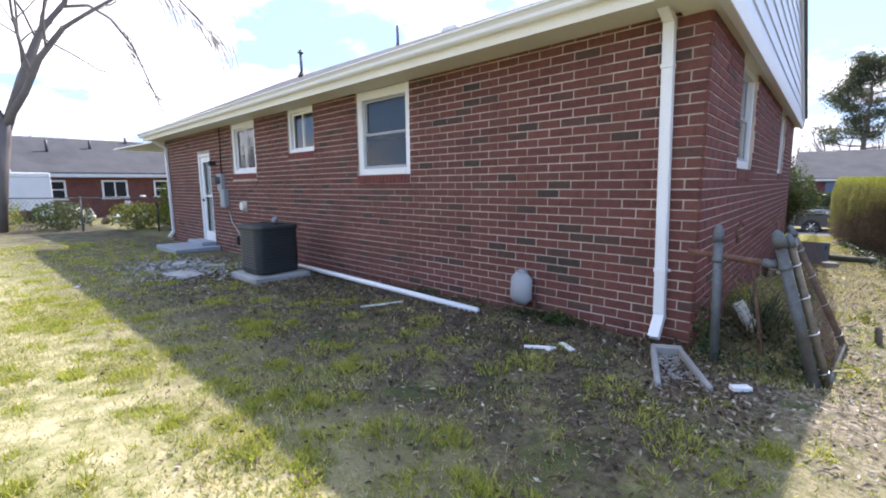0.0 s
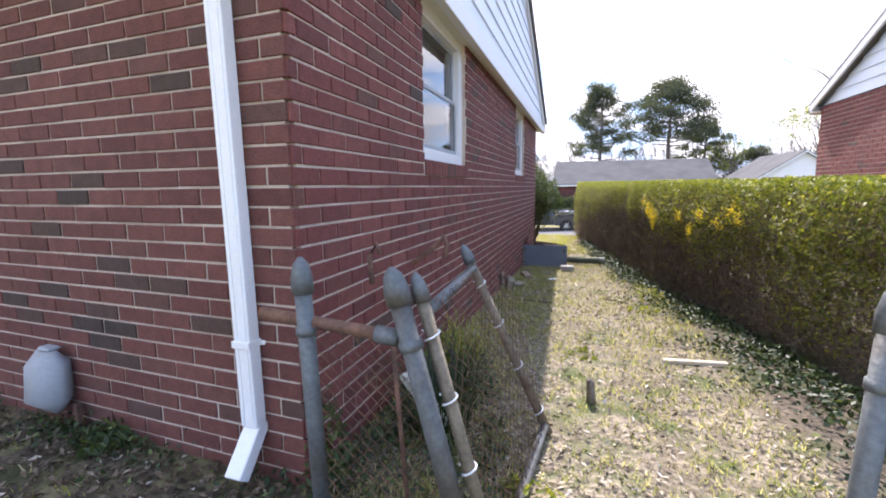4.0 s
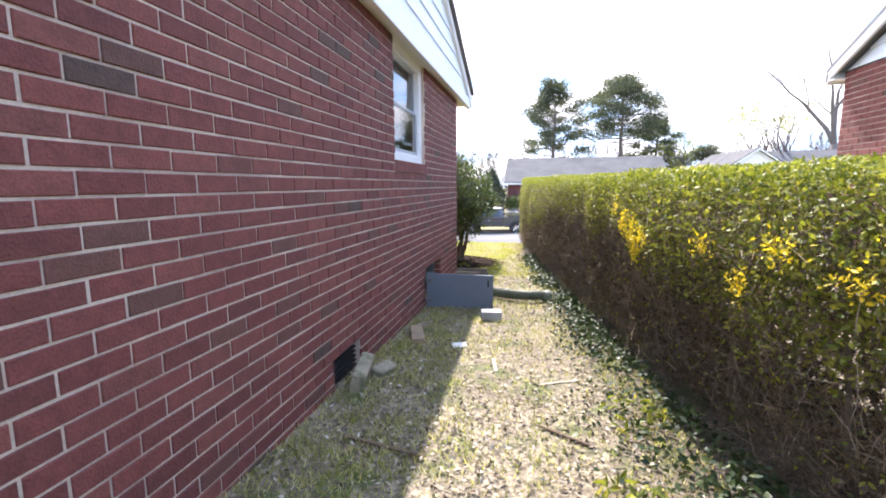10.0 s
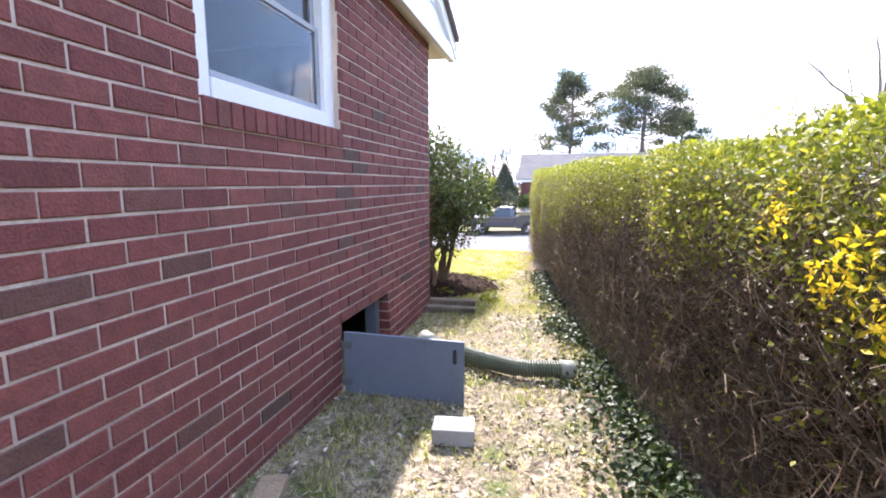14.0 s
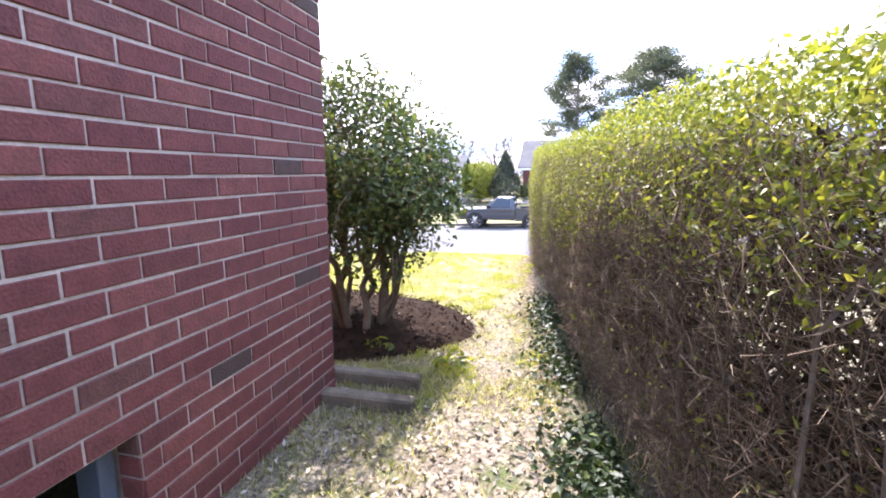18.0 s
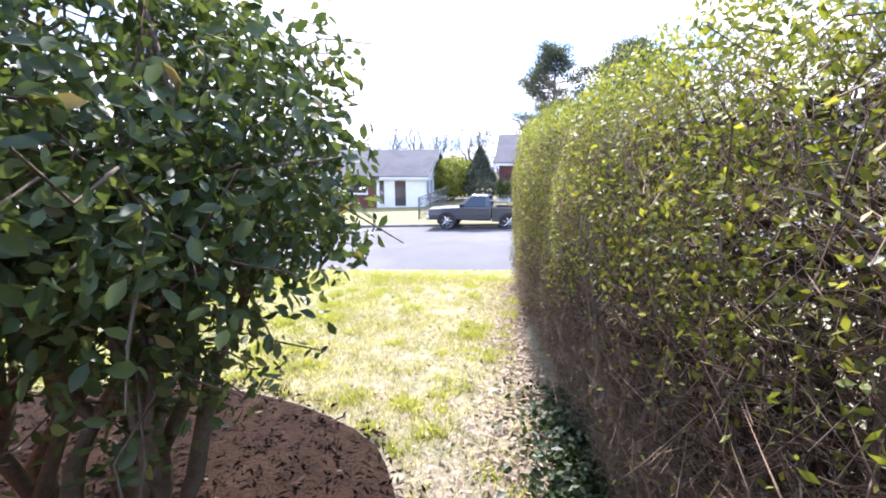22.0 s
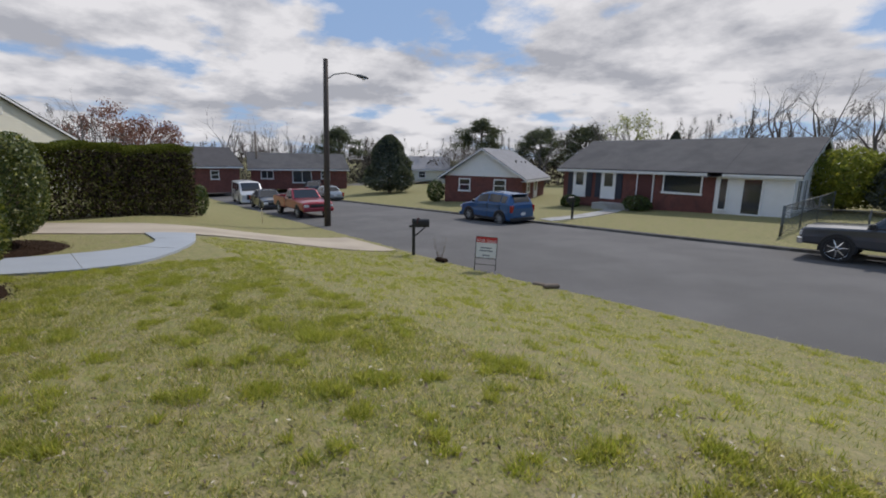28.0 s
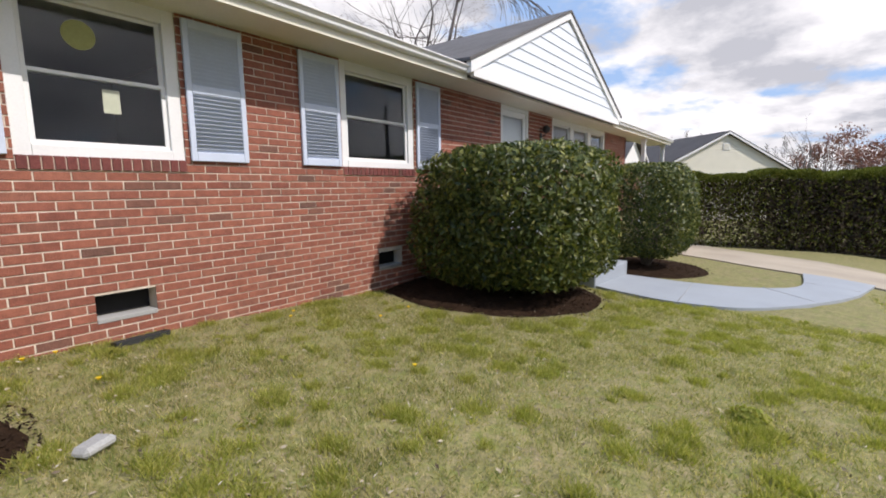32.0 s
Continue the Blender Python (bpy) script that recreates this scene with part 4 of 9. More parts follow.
        vs = [(s * ex, y, -0.10 - 0.02 + dz) for y in (-0.03, 0.06) for dz in (0.0, 0.17)] + [(0, y, rise + 0.05 + dz) for y in (-0.03, 0.06) for dz in (0.0, 0.17)]
        fs = [(0, 1, 5, 4), (2, 6, 7, 3), (1, 3, 7, 5), (0, 4, 6, 2), (0, 2, 3, 1)]
        obj("rake_board", vs, fs, M_WHITE, th, "white painted rake board")
    return th


# east gable over the side wall: its foot lies on the brick; the siding hangs a little proud of it
half = (EAVE_F - EAVE_R) / 2
gy0 = (EAVE_F + EAVE_R) / 2
gable("gable_east", Matrix(((0, 1, 0, 0.09), (-1, 0, 0, gy0), (0, 0, 1, TOP + 0.09), (0, 0, 0, 1))), half - 0.02, Z_RIDGE - TOP - 0.14, 0.20, "pale blue vinyl siding gable with white rake boards")
bm = boxed((-0.2, EAVE_R, TOP - 0.03, 0.10, EAVE_F, TOP + 0.0), bevel=0)
tagged(part("soffit_east", bm, M_CREAM), "narrow cream soffit under the side gable", "soffit", kind="structure")
# front cross gable
GX, GH = -11.85, 3.68
gable("gable_front", pose(GX, EAVE_F + 0.12, Z_EAVE + 0.02, 0, 0, 180) @ Matrix.Diagonal((-1, -1, 1, 1)), GH, 1.62, 0.20, "pale blue siding front gable with white trim")
for s in (-1, 1):
    e, zr = GH + 0.2, Z_EAVE + 1.62 + 0.20
    vs = [(GX + s * e, EAVE_F + 0.2, Z_EAVE + 0.06), (GX, EAVE_F + 0.2, zr), (GX, RIDGE_Y, zr), (GX + s * e, EAVE_F - 0.6, Z_EAVE + 0.10)]
    vs += [(x, y, z + 0.05) for x, y, z in vs]
    tagged(obj("roof_gable_west" if s < 0 else "roof_gable_east", vs, [(0, 1, 2, 3), (4, 7, 6, 5), (0, 4, 5, 1), (1, 5, 6, 2), (2, 6, 7, 3), (3, 7, 4, 0)], M_SHINGLE), "dark shingle slope of the front gable", "roof", kind="structure")


# ---- doors, shutters, lamp, pipes and boxes on the house ----
def house_door(name, m, w, h, label, colour, glass=True):
    th = thing(name, m, label, "door", kind="structure")
    part("door_frame", boxed((0, -0.13, 0, 0.07, -0.01, h), (w - 0.07, -0.13, 0, w, -0.01, h), (0.07, -0.13, h - 0.07, w - 0.07, -0.01, h), bevel=0.004), M_WHITE, th, "white door frame")
    a, b = 0.075, w - 0.075
    if glass:
        leaf = part("door_leaf", boxed((a, -0.09, 0.02, a + 0.11, -0.05, h - 0.075), (b - 0.11, -0.09, 0.02, b, -0.05, h - 0.075), (a + 0.11, -0.09, 0.02, b - 0.11, -0.05, 0.28), (a + 0.11, -0.09, h - 0.2, b - 0.11, -0.05, h - 0.075), (a + 0.11, -0.085, h * 0.52, b - 0.11, -0.055, h * 0.52 + 0.05), bevel=0.004), colour, th, "white storm door leaf")
        part("pane", boxed((a + 0.11, -0.072, 0.28, b - 0.11, -0.066, h - 0.2), bevel=0), M_GLASS, leaf, "reflecting storm door glass")
        part("inner_door", boxed((a, -0.19, 0.02, b, -0.15, h - 0.075), bevel=0.004), M_WHITE, th, "white panelled inner door")
    else:
        leaf = part("door_leaf", boxed((a, -0.10, 0.02, b, -0.06, h - 0.075), bevel=0.004), colour, th, "white steel door leaf")
        for z0, z1 in ((0.25, 0.85), (1.0, h - 0.3)):
            for x0, x1 in ((a + 0.09, (a + b) / 2 - 0.03), ((a + b) / 2 + 0.03, b - 0.09)):
                part("panel", boxed((x0, -0.065, z0, x1, -0.052, z1), bevel=0.008), colour, leaf)
    part("door_handle", boxed((b - 0.07, -0.05, h * 0.47, b - 0.03, 0.0, h * 0.47 + 0.06), bevel=0.008), M_GALV, leaf, "metal door handle")
    part("threshold", boxed((0, -0.16, -0.04, w, 0.03, 0.02), bevel=0.006), M_CONC, th)
    return th


house_door("door_1", REAR @ pose(10.28, 0, -0.08), 0.84, 2.13, "white painted rear door in the brick wall", M_WHITE, True)
house_door("door_2", FRNT @ pose(FL - 11.55, 0, 0.1), 1.25, 2.44, "white storm door at the front entrance", M_WHITE, True)


def shutter(m, w, h, label):
    th = thing("shutter", m, label, "shutter", group="window shutters")
    s = 0.055
    part("frame", boxed((0, 0.0, 0, s, 0.035, h), (w - s, 0.0, 0, w, 0.035, h), (s, 0.0, 0, w - s, 0.035, 0.09), (s, 0.0, h - 0.08, w - s, 0.035, h), (s, 0.0, h * 0.52 - 0.04, w - s, 0.035, h * 0.52 + 0.04), bevel=0.005), M_SHUTTER, th)
    # backing darker than the shutter's paint: shade between the slats put into colour
    bm = boxed((s, 0.0, 0.09, w - s, 0.004, h - 0.08), bevel=0)
    part("backing", bm, M_SLATE, th)
    me = None
    for z0, z1 in ((0.09, h * 0.52 - 0.04), (h * 0.52 + 0.04, h - 0.08)):
        n = int((z1 - z0) / 0.040)
        for i in range(n):
            z = z0 + (z1 - z0) * (i + 0.5) / n
            if me is None:
                bm = bmesh.new()
                add_box(bm, s, -0.003, -0.021, w - s, 0.003, 0.021, m=pose(0, 0, 0, -42))
                ob = part("slat", bm, M_SHUTTER, th, m=pose(0, 0.022, z))
                me = ob.data
            else:
                ob = new("slat", me)
                ob.parent, ob.location = th, (0, 0.022, z)
    return th


sh = shutter(FRNT @ pose(FL - 4.80, 0.012, 1.17), 0.60, 1.34, "pale blue louvred shutter beside a front window")
for x in (2.26, 5.50, 7.64):
    copy_thing(sh, FRNT @ pose(FL - x - 0.60, 0.012, 1.17))
# porch lamp
lamp = thing("wall_lantern", FRNT @ pose(FL - 12.15, 0, 2.02), "small black wall lantern with a round shade", "lamp")
part("backplate", boxed((-0.05, 0, -0.09, 0.05, 0.03, 0.09), bevel=0.01), M_BLACK, lamp)
tube("arm", [(0, 0.02, 0.0), (0, 0.10, 0.03), (0, 0.15, 0.09)], 0.012, M_BLACK, lamp)
bm = bmesh.new()
bmesh.ops.create_uvsphere(bm, u_segments=14, v_segments=10, radius=0.09)
part("globe", bm, M_BLACK, lamp, "dark globe shade", m=pose(0, 0.15, 0.17), smooth=True)
# stickers on the front window
for nm, x, z, w, h, c in (("paper_sticker", 3.60, 1.66, 0.13, 0.20, (0.5, 0.52, 0.40)), ("round_sticker", 3.42, 2.18, 0.24, 0.24, (0.34, 0.34, 0.12))):
    mm = mat(nm + "_paper", c, 0.7, vary=0.1, bump=0)
    if nm == "paper_sticker":
        bm = boxed((-w / 2, 0, -h / 2, w / 2, 0.002, h / 2), bevel=0)
    else:
        bm = bmesh.new()
        bmesh.ops.create_cone(bm, cap_ends=True, segments=24, radius1=w / 2, radius2=w / 2, depth=0.003)
        bmesh.ops.rotate(bm, matrix=Matrix.Rotation(radians(90), 3, "X"), verts=bm.verts)
    st = part(nm, bm, mm, m=FRNT @ pose(FL - x, -0.0525 if z < 1.8 else -0.0775, z))
    tagged(st, "pale paper notice stuck inside the window pane" if z < 1.8 else "round yellowish sticker inside the window pane", "sticker")


def downspout(name, m, h, label):
    """A white rectangular downspout with ribs, an elbow at the foot and one offset under the eave."""
    th = thing(name, m, label, "downspout")
    w, d = 0.085, 0.06
    part("pipe", boxed((-w / 2, 0.012, 0.20, w / 2, 0.012 + d, h - 0.02), bevel=0.004), M_WHITE, th)
    for x in (-w / 2 + 0.012, w / 2 - 0.026):
        part("rib", boxed((x, 0.011 + d, 0.21, x + 0.014, 0.016 + d, h - 0.03), bevel=0.001), M_WHITE, th)
    bm = bmesh.new()
    add_box(bm, -w / 2, -d / 2, -0.14, w / 2, d / 2, 0.10, bevel=0.004, m=pose(0, 0.075, 0.13, 38))
    part("elbow", bm, M_WHITE, th)
    bm = bmesh.new()
    add_box(bm, -w / 2, -d / 2, -0.02, w / 2, d / 2, 0.36, bevel=0.004, m=pose(0, 0.05, h - 0.05, -62))
    part("top_offset", bm, M_WHITE, th)
    for z in (0.55, h - 0.4):
        part("strap", boxed((-w / 2 - 0.02, 0.0, z, w / 2 + 0.02, 0.008, z + 0.03), (-w / 2 - 0.004, 0.008, z, w / 2 + 0.004, 0.022 + d, z + 0.03), bevel=0.002), M_WHITE, th)
    return th


ds = downspout("downspout", REAR @ pose(0.235, 0.0, 0.0, 0, 1.2, 0), TOP, "white aluminium downspout on the brick corner")
copy_thing(ds, REAR @ pose(13.45, 0, -0.15))
# splash block: a tray that widens away from the house, with raised lips
sb = thing("splash_block", pose(0.0, BACK - 0.52, -0.085, 3, 0, 24) @ Matrix.Diagonal((0.74, 0.92, 0.85, 1)), "weathered concrete splash block below the downspout", "splash block")
bm = boxed((-0.13, -0.34, 0.0, 0.13, 0.30, 0.03), bevel=0.008)
for v in bm.verts:
    v.co.x *= 1.0 - (v.co.y - 0.30) * 0.55
part("tray", bm, M_CONC, sb)
for s in (-1, 1):
    bm = bmesh.new()
    add_box(bm, -0.026, -0.36, 0.0, 0.026, 0.31, 0.10, bevel=0.014, m=pose(s * 0.165, 0, 0.0, 0, 0, s * 7))
    part("side_lip", bm, M_CONC, sb)
part("back_lip", boxed((-0.15, 0.28, 0.0, 0.15, 0.34, 0.11), bevel=0.016), M_CONC, sb)

# grey plastic cover on the rear wall
vc = thing("vent_cover", REAR @ pose(1.58, 0, 0.0), "grey plastic hood over a foundation vent", "vent cover")
bm = bmesh.new()
add_box(bm, -0.145, 0.0, 0.05, 0.145, 0.17, 0.38, bevel=0.07)
for v in bm.verts:
    if v.co.z > 0.30:
        v.co.x *= 0.84
        v.co.y *= 0.9
    elif v.co.z < 0.13:
        v.co.x *= 0.86
part("hood", bm, M_PLASTIC, vc, smooth=True)
part("cap", boxed((-0.05, 0.03, 0.375, 0.05, 0.10, 0.40), bevel=0.012), M_PLASTIC, vc)
part("post", boxed((-0.16, 0.03, -0.09, -0.13, 0.06, 0.10), bevel=0.004), M_RUST, vc)

# white gutter length lying along the wall
tube("fallen_gutter", [(-6.3, 0.16, -0.02), (-4.6, 0.02, -0.025), (-3.2, -0.10, -0.03), (-1.95, -0.22, -0.035)], 0.036, M_WHITE, sides=6, m=pose(0, BACK, 0))
tagged(bpy.data.objects["fallen_gutter"], "white plastic pipe lying on the ground along the wall", "pipe")

# air conditioner on its pad
acx, acy = -5.74, BACK - 0.42
pad = boxed((-0.45, -0.43, -0.1, 0.45, 0.43, 0.035), bevel=0.015)
tagged(part("equipment_pad", pad, M_CONC, m=pose(acx, acy, -0.06, 0, 0, -4)), "concrete pad under the air conditioner", "pad")
ac = thing("air_conditioner", pose(acx, acy, -0.025, 0, 0, -4) @ Matrix.Diagonal((0.90, 0.90, 1.03, 1)), "dark green-grey central air conditioner with louvred sides", "air conditioner")


def rounded(half, r, n=6):
    """The outline of a square with rounded corners."""
    return [(sx * (half - r) + math.cos(a0 + math.pi / 2 * k / n) * r, sy * (half - r) + math.sin(a0 + math.pi / 2 * k / n) * r) for sx, sy, a0 in ((1, 1, 0), (-1, 1, math.pi / 2), (-1, -1, math.pi), (1, -1, 1.5 * math.pi)) for k in range(n + 1)]


def rounded_block(name, rings, material, parent):
    """A block lofted from (half width, corner radius, height) rings."""
    vs_, fs_ = [], []
    for h_, r_, z_ in rings:
        vs_ += [(x, y, z_) for x, y in rounded(h_, r_)]
    k = len(rounded(1, 0.1))
    for i in range(len(rings) - 1):
        fs_ += [(i * k + j, i * k + (j + 1) % k, (i + 1) * k + (j + 1) % k, (i + 1) * k + j) for j in range(k)]
    fs_ += [tuple(range(k))[::-1], tuple((len(rings) - 1) * k + j for j in range(k))]
    return obj(name, vs_, fs_, material, parent)


rounded_block("body", [(0.36, 0.12, 0.03), (0.365, 0.13, 0.06), (0.365, 0.13, 0.66)], M_ACGREEN, ac)
for i in range(14):
    z = 0.09 + i * 0.040
    rounded_block("louvre", [(0.366, 0.13, z), (0.376, 0.135, z + 0.007), (0.376, 0.135, z + 0.014), (0.366, 0.13, z + 0.022)], M_ACGREEN, ac)
rounded_block("lid", [(0.38, 0.14, 0.65), (0.39, 0.15, 0.665), (0.385, 0.15, 0.70), (0.345, 0.14, 0.712)], M_ACGREEN, ac)
gv_, gf_ = join_data([tube_data([(math.cos(2 * math.pi * k / 28) * r, math.sin(2 * math.pi * k / 28) * r, 0.716) for k in range(29)], 0.004, 4, False) for r in (0.08, 0.14, 0.20, 0.26, 0.31)])
obj("fan_guard", gv_, gf_, M_BLACK, ac)
part("data_plate", boxed((-0.385, -0.30, 0.50, -0.379, -0.22, 0.56), bevel=0), M_WHITE, ac, "white data plate")
lp = thing("lineset_pipe", REAR @ pose(7.1, 0, -0.17), "short grey pipe standing behind the air conditioner", "pipe")
tube("pipe", [(0, 0.07, 0.05), (0, 0.07, 0.78)], 0.045, M_PLASTIC, lp, sides=10)
tube("bend", [(0, 0.07, 0.76), (0, 0.05, 0.83), (0, 0.0, 0.85)], 0.047, M_PLASTIC, lp, sides=10)
# electric meter, disconnect, dryer vent and cables
em = thing("electric_meter", REAR @ pose(9.58, 0, 1.38), "round glass electric meter in a grey socket", "meter")
part("socket", boxed((-0.12, 0, -0.2, 0.12, 0.09, 0.17), bevel=0.01), M_PLASTIC, em)
bm = bmesh.new()
bmesh.ops.create_cone(bm, cap_ends=True, segments=24, radius1=0.085, radius2=0.075, depth=0.11)
part("dial", bm, M_GALV, em, "glass covered dial", m=pose(0, 0.14, 0.03, -90), smooth=False)
db = thing("breaker_box", REAR @ pose(9.40, 0, 1.02), "grey metal breaker box on the brick wall", "electrical box")
part("body", boxed((-0.12, 0, -0.19, 0.12, 0.11, 0.19), bevel=0.012), M_PLASTIC, db)
part("door", boxed((-0.105, 0.11, -0.17, 0.105, 0.122, 0.17), bevel=0.005), M_PLASTIC, db)
part("latch", boxed((0.07, 0.122, -0.02, 0.09, 0.135, 0.03), bevel=0.003), M_GALV, db)
wb = thing("small_outlet_box", REAR @ pose(8.9, 0, 0.12), "small black outlet box low on the wall", "outlet box")
part("body", boxed((-0.06, 0, -0.09, 0.06, 0.07, 0.09), bevel=0.01), M_BLACK, wb)
dv = thing("dryer_vent", REAR @ pose(8.47, 0, 0.87), "round white vent hood on the brick wall", "vent")
bm = bmesh.new()
bmesh.ops.create_cone(bm, cap_ends=True, segments=20, radius1=0.10, radius2=0.085, depth=0.09)
part("hood", bm, M_CREAM, dv, m=pose(0, 0.045, 0, -90))
part("flange", boxed((-0.11, 0, -0.11, 0.11, 0.014, 0.11), bevel=0.004), M_PLASTIC, dv)
cb = thing("service_cable", REAR @ pose(9.50, 0, 0), "thin dark cables running down the brick wall", "cable")
tube("cable", [(0.05, 0.02, 2.55), (0.06, 0.025, 2.2), (0.08, 0.025, 1.5)], 0.012, M_BLACK, cb)
tube("conduit", [(-0.2, 0.03, 0.8), (-0.35, 0.03, 0.5), (-0.75, 0.03, 0.25), (-0.78, 0.03, -0.05)], 0.012, M_PLASTIC, cb)
fl = thing("wall_light", REAR @ pose(9.98, 0, 1.80), "small black floodlight beside the rear door", "lamp")
part("body", boxed((-0.05, 0, -0.05, 0.05, 0.05, 0.05), bevel=0.01), M_BLACK, fl)
part("shade", boxed((-0.06, 0.05, -0.06, 0.06, 0.15, 0.04), bevel=0.02), M_BLACK, fl)
# rear patio slab and step
tagged(part("patio", boxed((-0.75, -0.95, -0.12, 0.75, 0.0, 0.0), bevel=0.01), M_WALKWAY, m=REAR @ pose(10.7, 1.25, -0.08)), "grey painted concrete landing at the rear door", "patio", kind="structure")
bpy.data.objects["patio"].matrix_basis = REAR @ pose(10.7, 0.02, -0.09, 0, 0, 180)
tagged(part("step", boxed((-0.5, -0.32, -0.1, 0.5, 0.0, 0.09), bevel=0.012), M_WALKWAY, m=REAR @ pose(10.7, 0.03, -0.09, 0, 0, 180)), "grey concrete step below the rear door", "step", kind="structure")
# roof pipes and vents
for i, (x, y, h, r) in enumerate(((-9.2, 2.4, 0.55, 0.035), (-6.6, 3.1, 0.5, 0.03), (-2.4, 2.6, 0.75, 0.022))):
    z = Z_EAVE + (y - EAVE_R) * (Z_RIDGE - Z_EAVE) / (RIDGE_Y - EAVE_R)
    vp = thing("roof_pipe", pose(x, y, z), "thin dark vent pipe standing on the shingle roof", "vent pipe", group="roof pipes")
    tube("pipe", [(0, 0, -0.05), (0, 0, h)], r, M_GALV, vp)
    bm = bmesh.new()
    bmesh.ops.create_cone(bm, cap_ends=True, segments=14, radius1=r * 3, radius2=r * 1.3, depth=0.10)
    part("flashing", bm, M_BLACK, vp, m=pose(0, 0, 0.06))
    if i == 0:
        bm = bmesh.new()
        bmesh.ops.create_cone(bm, cap_ends=True, segments=14, radius1=r * 2.2, radius2=r * 0.6, depth=0.08)
        part("cap", bm, M_GALV, vp, m=pose(0, 0, h + 0.04))
rv_ = thing("roof_vent", pose(-5.3, 3.4, 4.2), "low white metal roof vent", "roof vent")
part("hood", boxed((-0.2, -0.2, 0.05, 0.2, 0.2, 0.2), bevel=0.05), M_WHITE, rv_)
part("base", boxed((-0.24, -0.24, -0.1, 0.24, 0.24, 0.06), bevel=0.01), M_BLACK, rv_)
# front crawl-space vent frames
for x, w in ((3.30, 0.48), (6.75, 0.5)):
    vf = thing("foundation_vent", FRNT @ pose(FL - x - w, 0, -0.26 if x < 5 else -0.30), "dark open crawl-space vent with a pale sill", "vent", group="foundation vents")
    part("sill", boxed((0.0, -0.15, -0.012, w, 0.012, 0.03), bevel=0.004), M_CONC, vf, "pale mortar sill")
    part("recess", boxed((0.0, -0.19, 0.03, w, -0.17, 0.24), bevel=0), M_DARKGAP, vf)
cv = thing("vent_grille", pose(-3.55, 9.38, land(-3.55, 9.38) + 0.01, 8, 0, 4), "black plastic vent grille lying on the grass", "vent grille")
part("frame", boxed((-0.22, -0.06, 0, 0.22, -0.04, 0.05), (-0.22, 0.04, 0, 0.22, 0.06, 0.05), (-0.22, -0.04, 0, -0.2, 0.04, 0.05), (0.2, -0.04, 0, 0.22, 0.04, 0.05), bevel=0.004), M_BLACK, cv)
for i in range(4):
    part("slat", boxed((-0.2, -0.035 + i * 0.02, 0.01, 0.2, -0.028 + i * 0.02, 0.04), bevel=0), M_BLACK, cv)

# ---- side yard: crawl-space vent and hatch ----
sv_ = thing("side_vent", SIDE @ pose(SV[0], 0, -0.24), "dark louvred foundation vent with a brick propped below", "vent")
part("recess", boxed((0, -0.18, 0, 0.48, -0.16, 0.25), bevel=0), M_DARKGAP, sv_)
for i in range(6):
    part("louvre", boxed((0.02, -0.06, 0.03 + i * 0.036, 0.46, -0.03, 0.04 + i * 0.036), bevel=0), M_BLACK, sv_)
for i, (x, y, r, s) in enumerate(((0.10, 4.62, 12, (0.10, 0.42, 0.16)), (0.20, 4.84, -20, (0.11, 0.2, 0.07)))):
    tagged(part("broken_block", boxed((-s[0] / 2, -s[1] / 2, 0, s[0] / 2, s[1] / 2, s[2]), bevel=0.012), M_BLOCK, m=pose(x, y, land(x, y) - 0.01, 0, 14, r)), "broken mossy concrete block leaning at the vent", "block", group="loose blocks")
ht = thing("hatch_frame", SIDE @ pose(SH[0], 0, -0.46), "open crawl-space hatch with a grey wooden frame", "hatch")
hw = SH[1] - SH[0]
part("jamb", boxed((0.02, -0.19, 0.0, 0.075, -0.09, 0.615), bevel=0.004), M_SLATE, ht)
part("jamb", boxed((hw - 0.03, -0.19, 0.0, hw, -0.09, 0.615), bevel=0.004), M_SLATE, ht)
part("threshold", boxed((0.075, -0.19, 0.0, hw - 0.03, 0.0, 0.12), bevel=0.006), M_SLATE, ht)
part("recess", boxed((0.0, -0.9, 0.0, hw, -0.88, 0.62), bevel=0), M_DARKGAP, ht, "near-black panel in place of the unlit crawl space")
for k in range(-22, -14):
    z = SILL + k * COURSE + 0.006
    part("brick", boxed((SH[0] + 0.001, -0.088, z, SH[0] + 0.010, -0.002, z + COURSE - 0.0115), bevel=0.002), M_BRICK, wall_side)
hd = thing("hatch_door", pose(0.03, 6.95, -0.325, 0, 0, -1), "grey painted plywood hatch door standing open on the grass", "hatch door")
part("panel", boxed((0.0, -0.012, 0.0, 0.80, 0.012, 0.44), bevel=0.003), M_SLATE, hd)
part("batten", boxed((0.03, 0.012, 0.04, 0.77, 0.03, 0.10), (0.03, 0.012, 0.34, 0.77, 0.03, 0.40), bevel=0.004), M_SLATE, hd)
part("latch", boxed((0.735, -0.03, 0.30, 0.755, -0.012, 0.39), bevel=0.004), M_BLACK, hd, "black latch")
for i, z in enumerate((0.08, 0.33)):
    part("hinge", boxed((-0.02, -0.016, z, 0.06, -0.010, z + 0.05), bevel=0.002), M_GALV, hd)
# corrugated drain hose
hose = thing("drain_hose", pose(0, 0, 0), "dark green corrugated drain hose lying across the path", "hose")
hp = arc_pts([(0.38, 7.80), (0.60, 7.68), (0.92, 7.52), (1.14, 7.45), (1.42, 7.49)], 46)
pts, rad = [], []
for i, (x, y) in enumerate(hp):
    pts.append((x, y, land(x, y) + 0.075))
    rad.append(0.062 if i % 3 else 0.050)
vs_, fs_ = tube_data(pts, rad, 14)
obj("corrugated_pipe", vs_, fs_, M_HOSE, hose, smooth=False)
M_CUFF = mat("pale_grey_plastic_cuff", (0.24, 0.255, 0.215), 0.55, vary=0.15, bump=0.1)
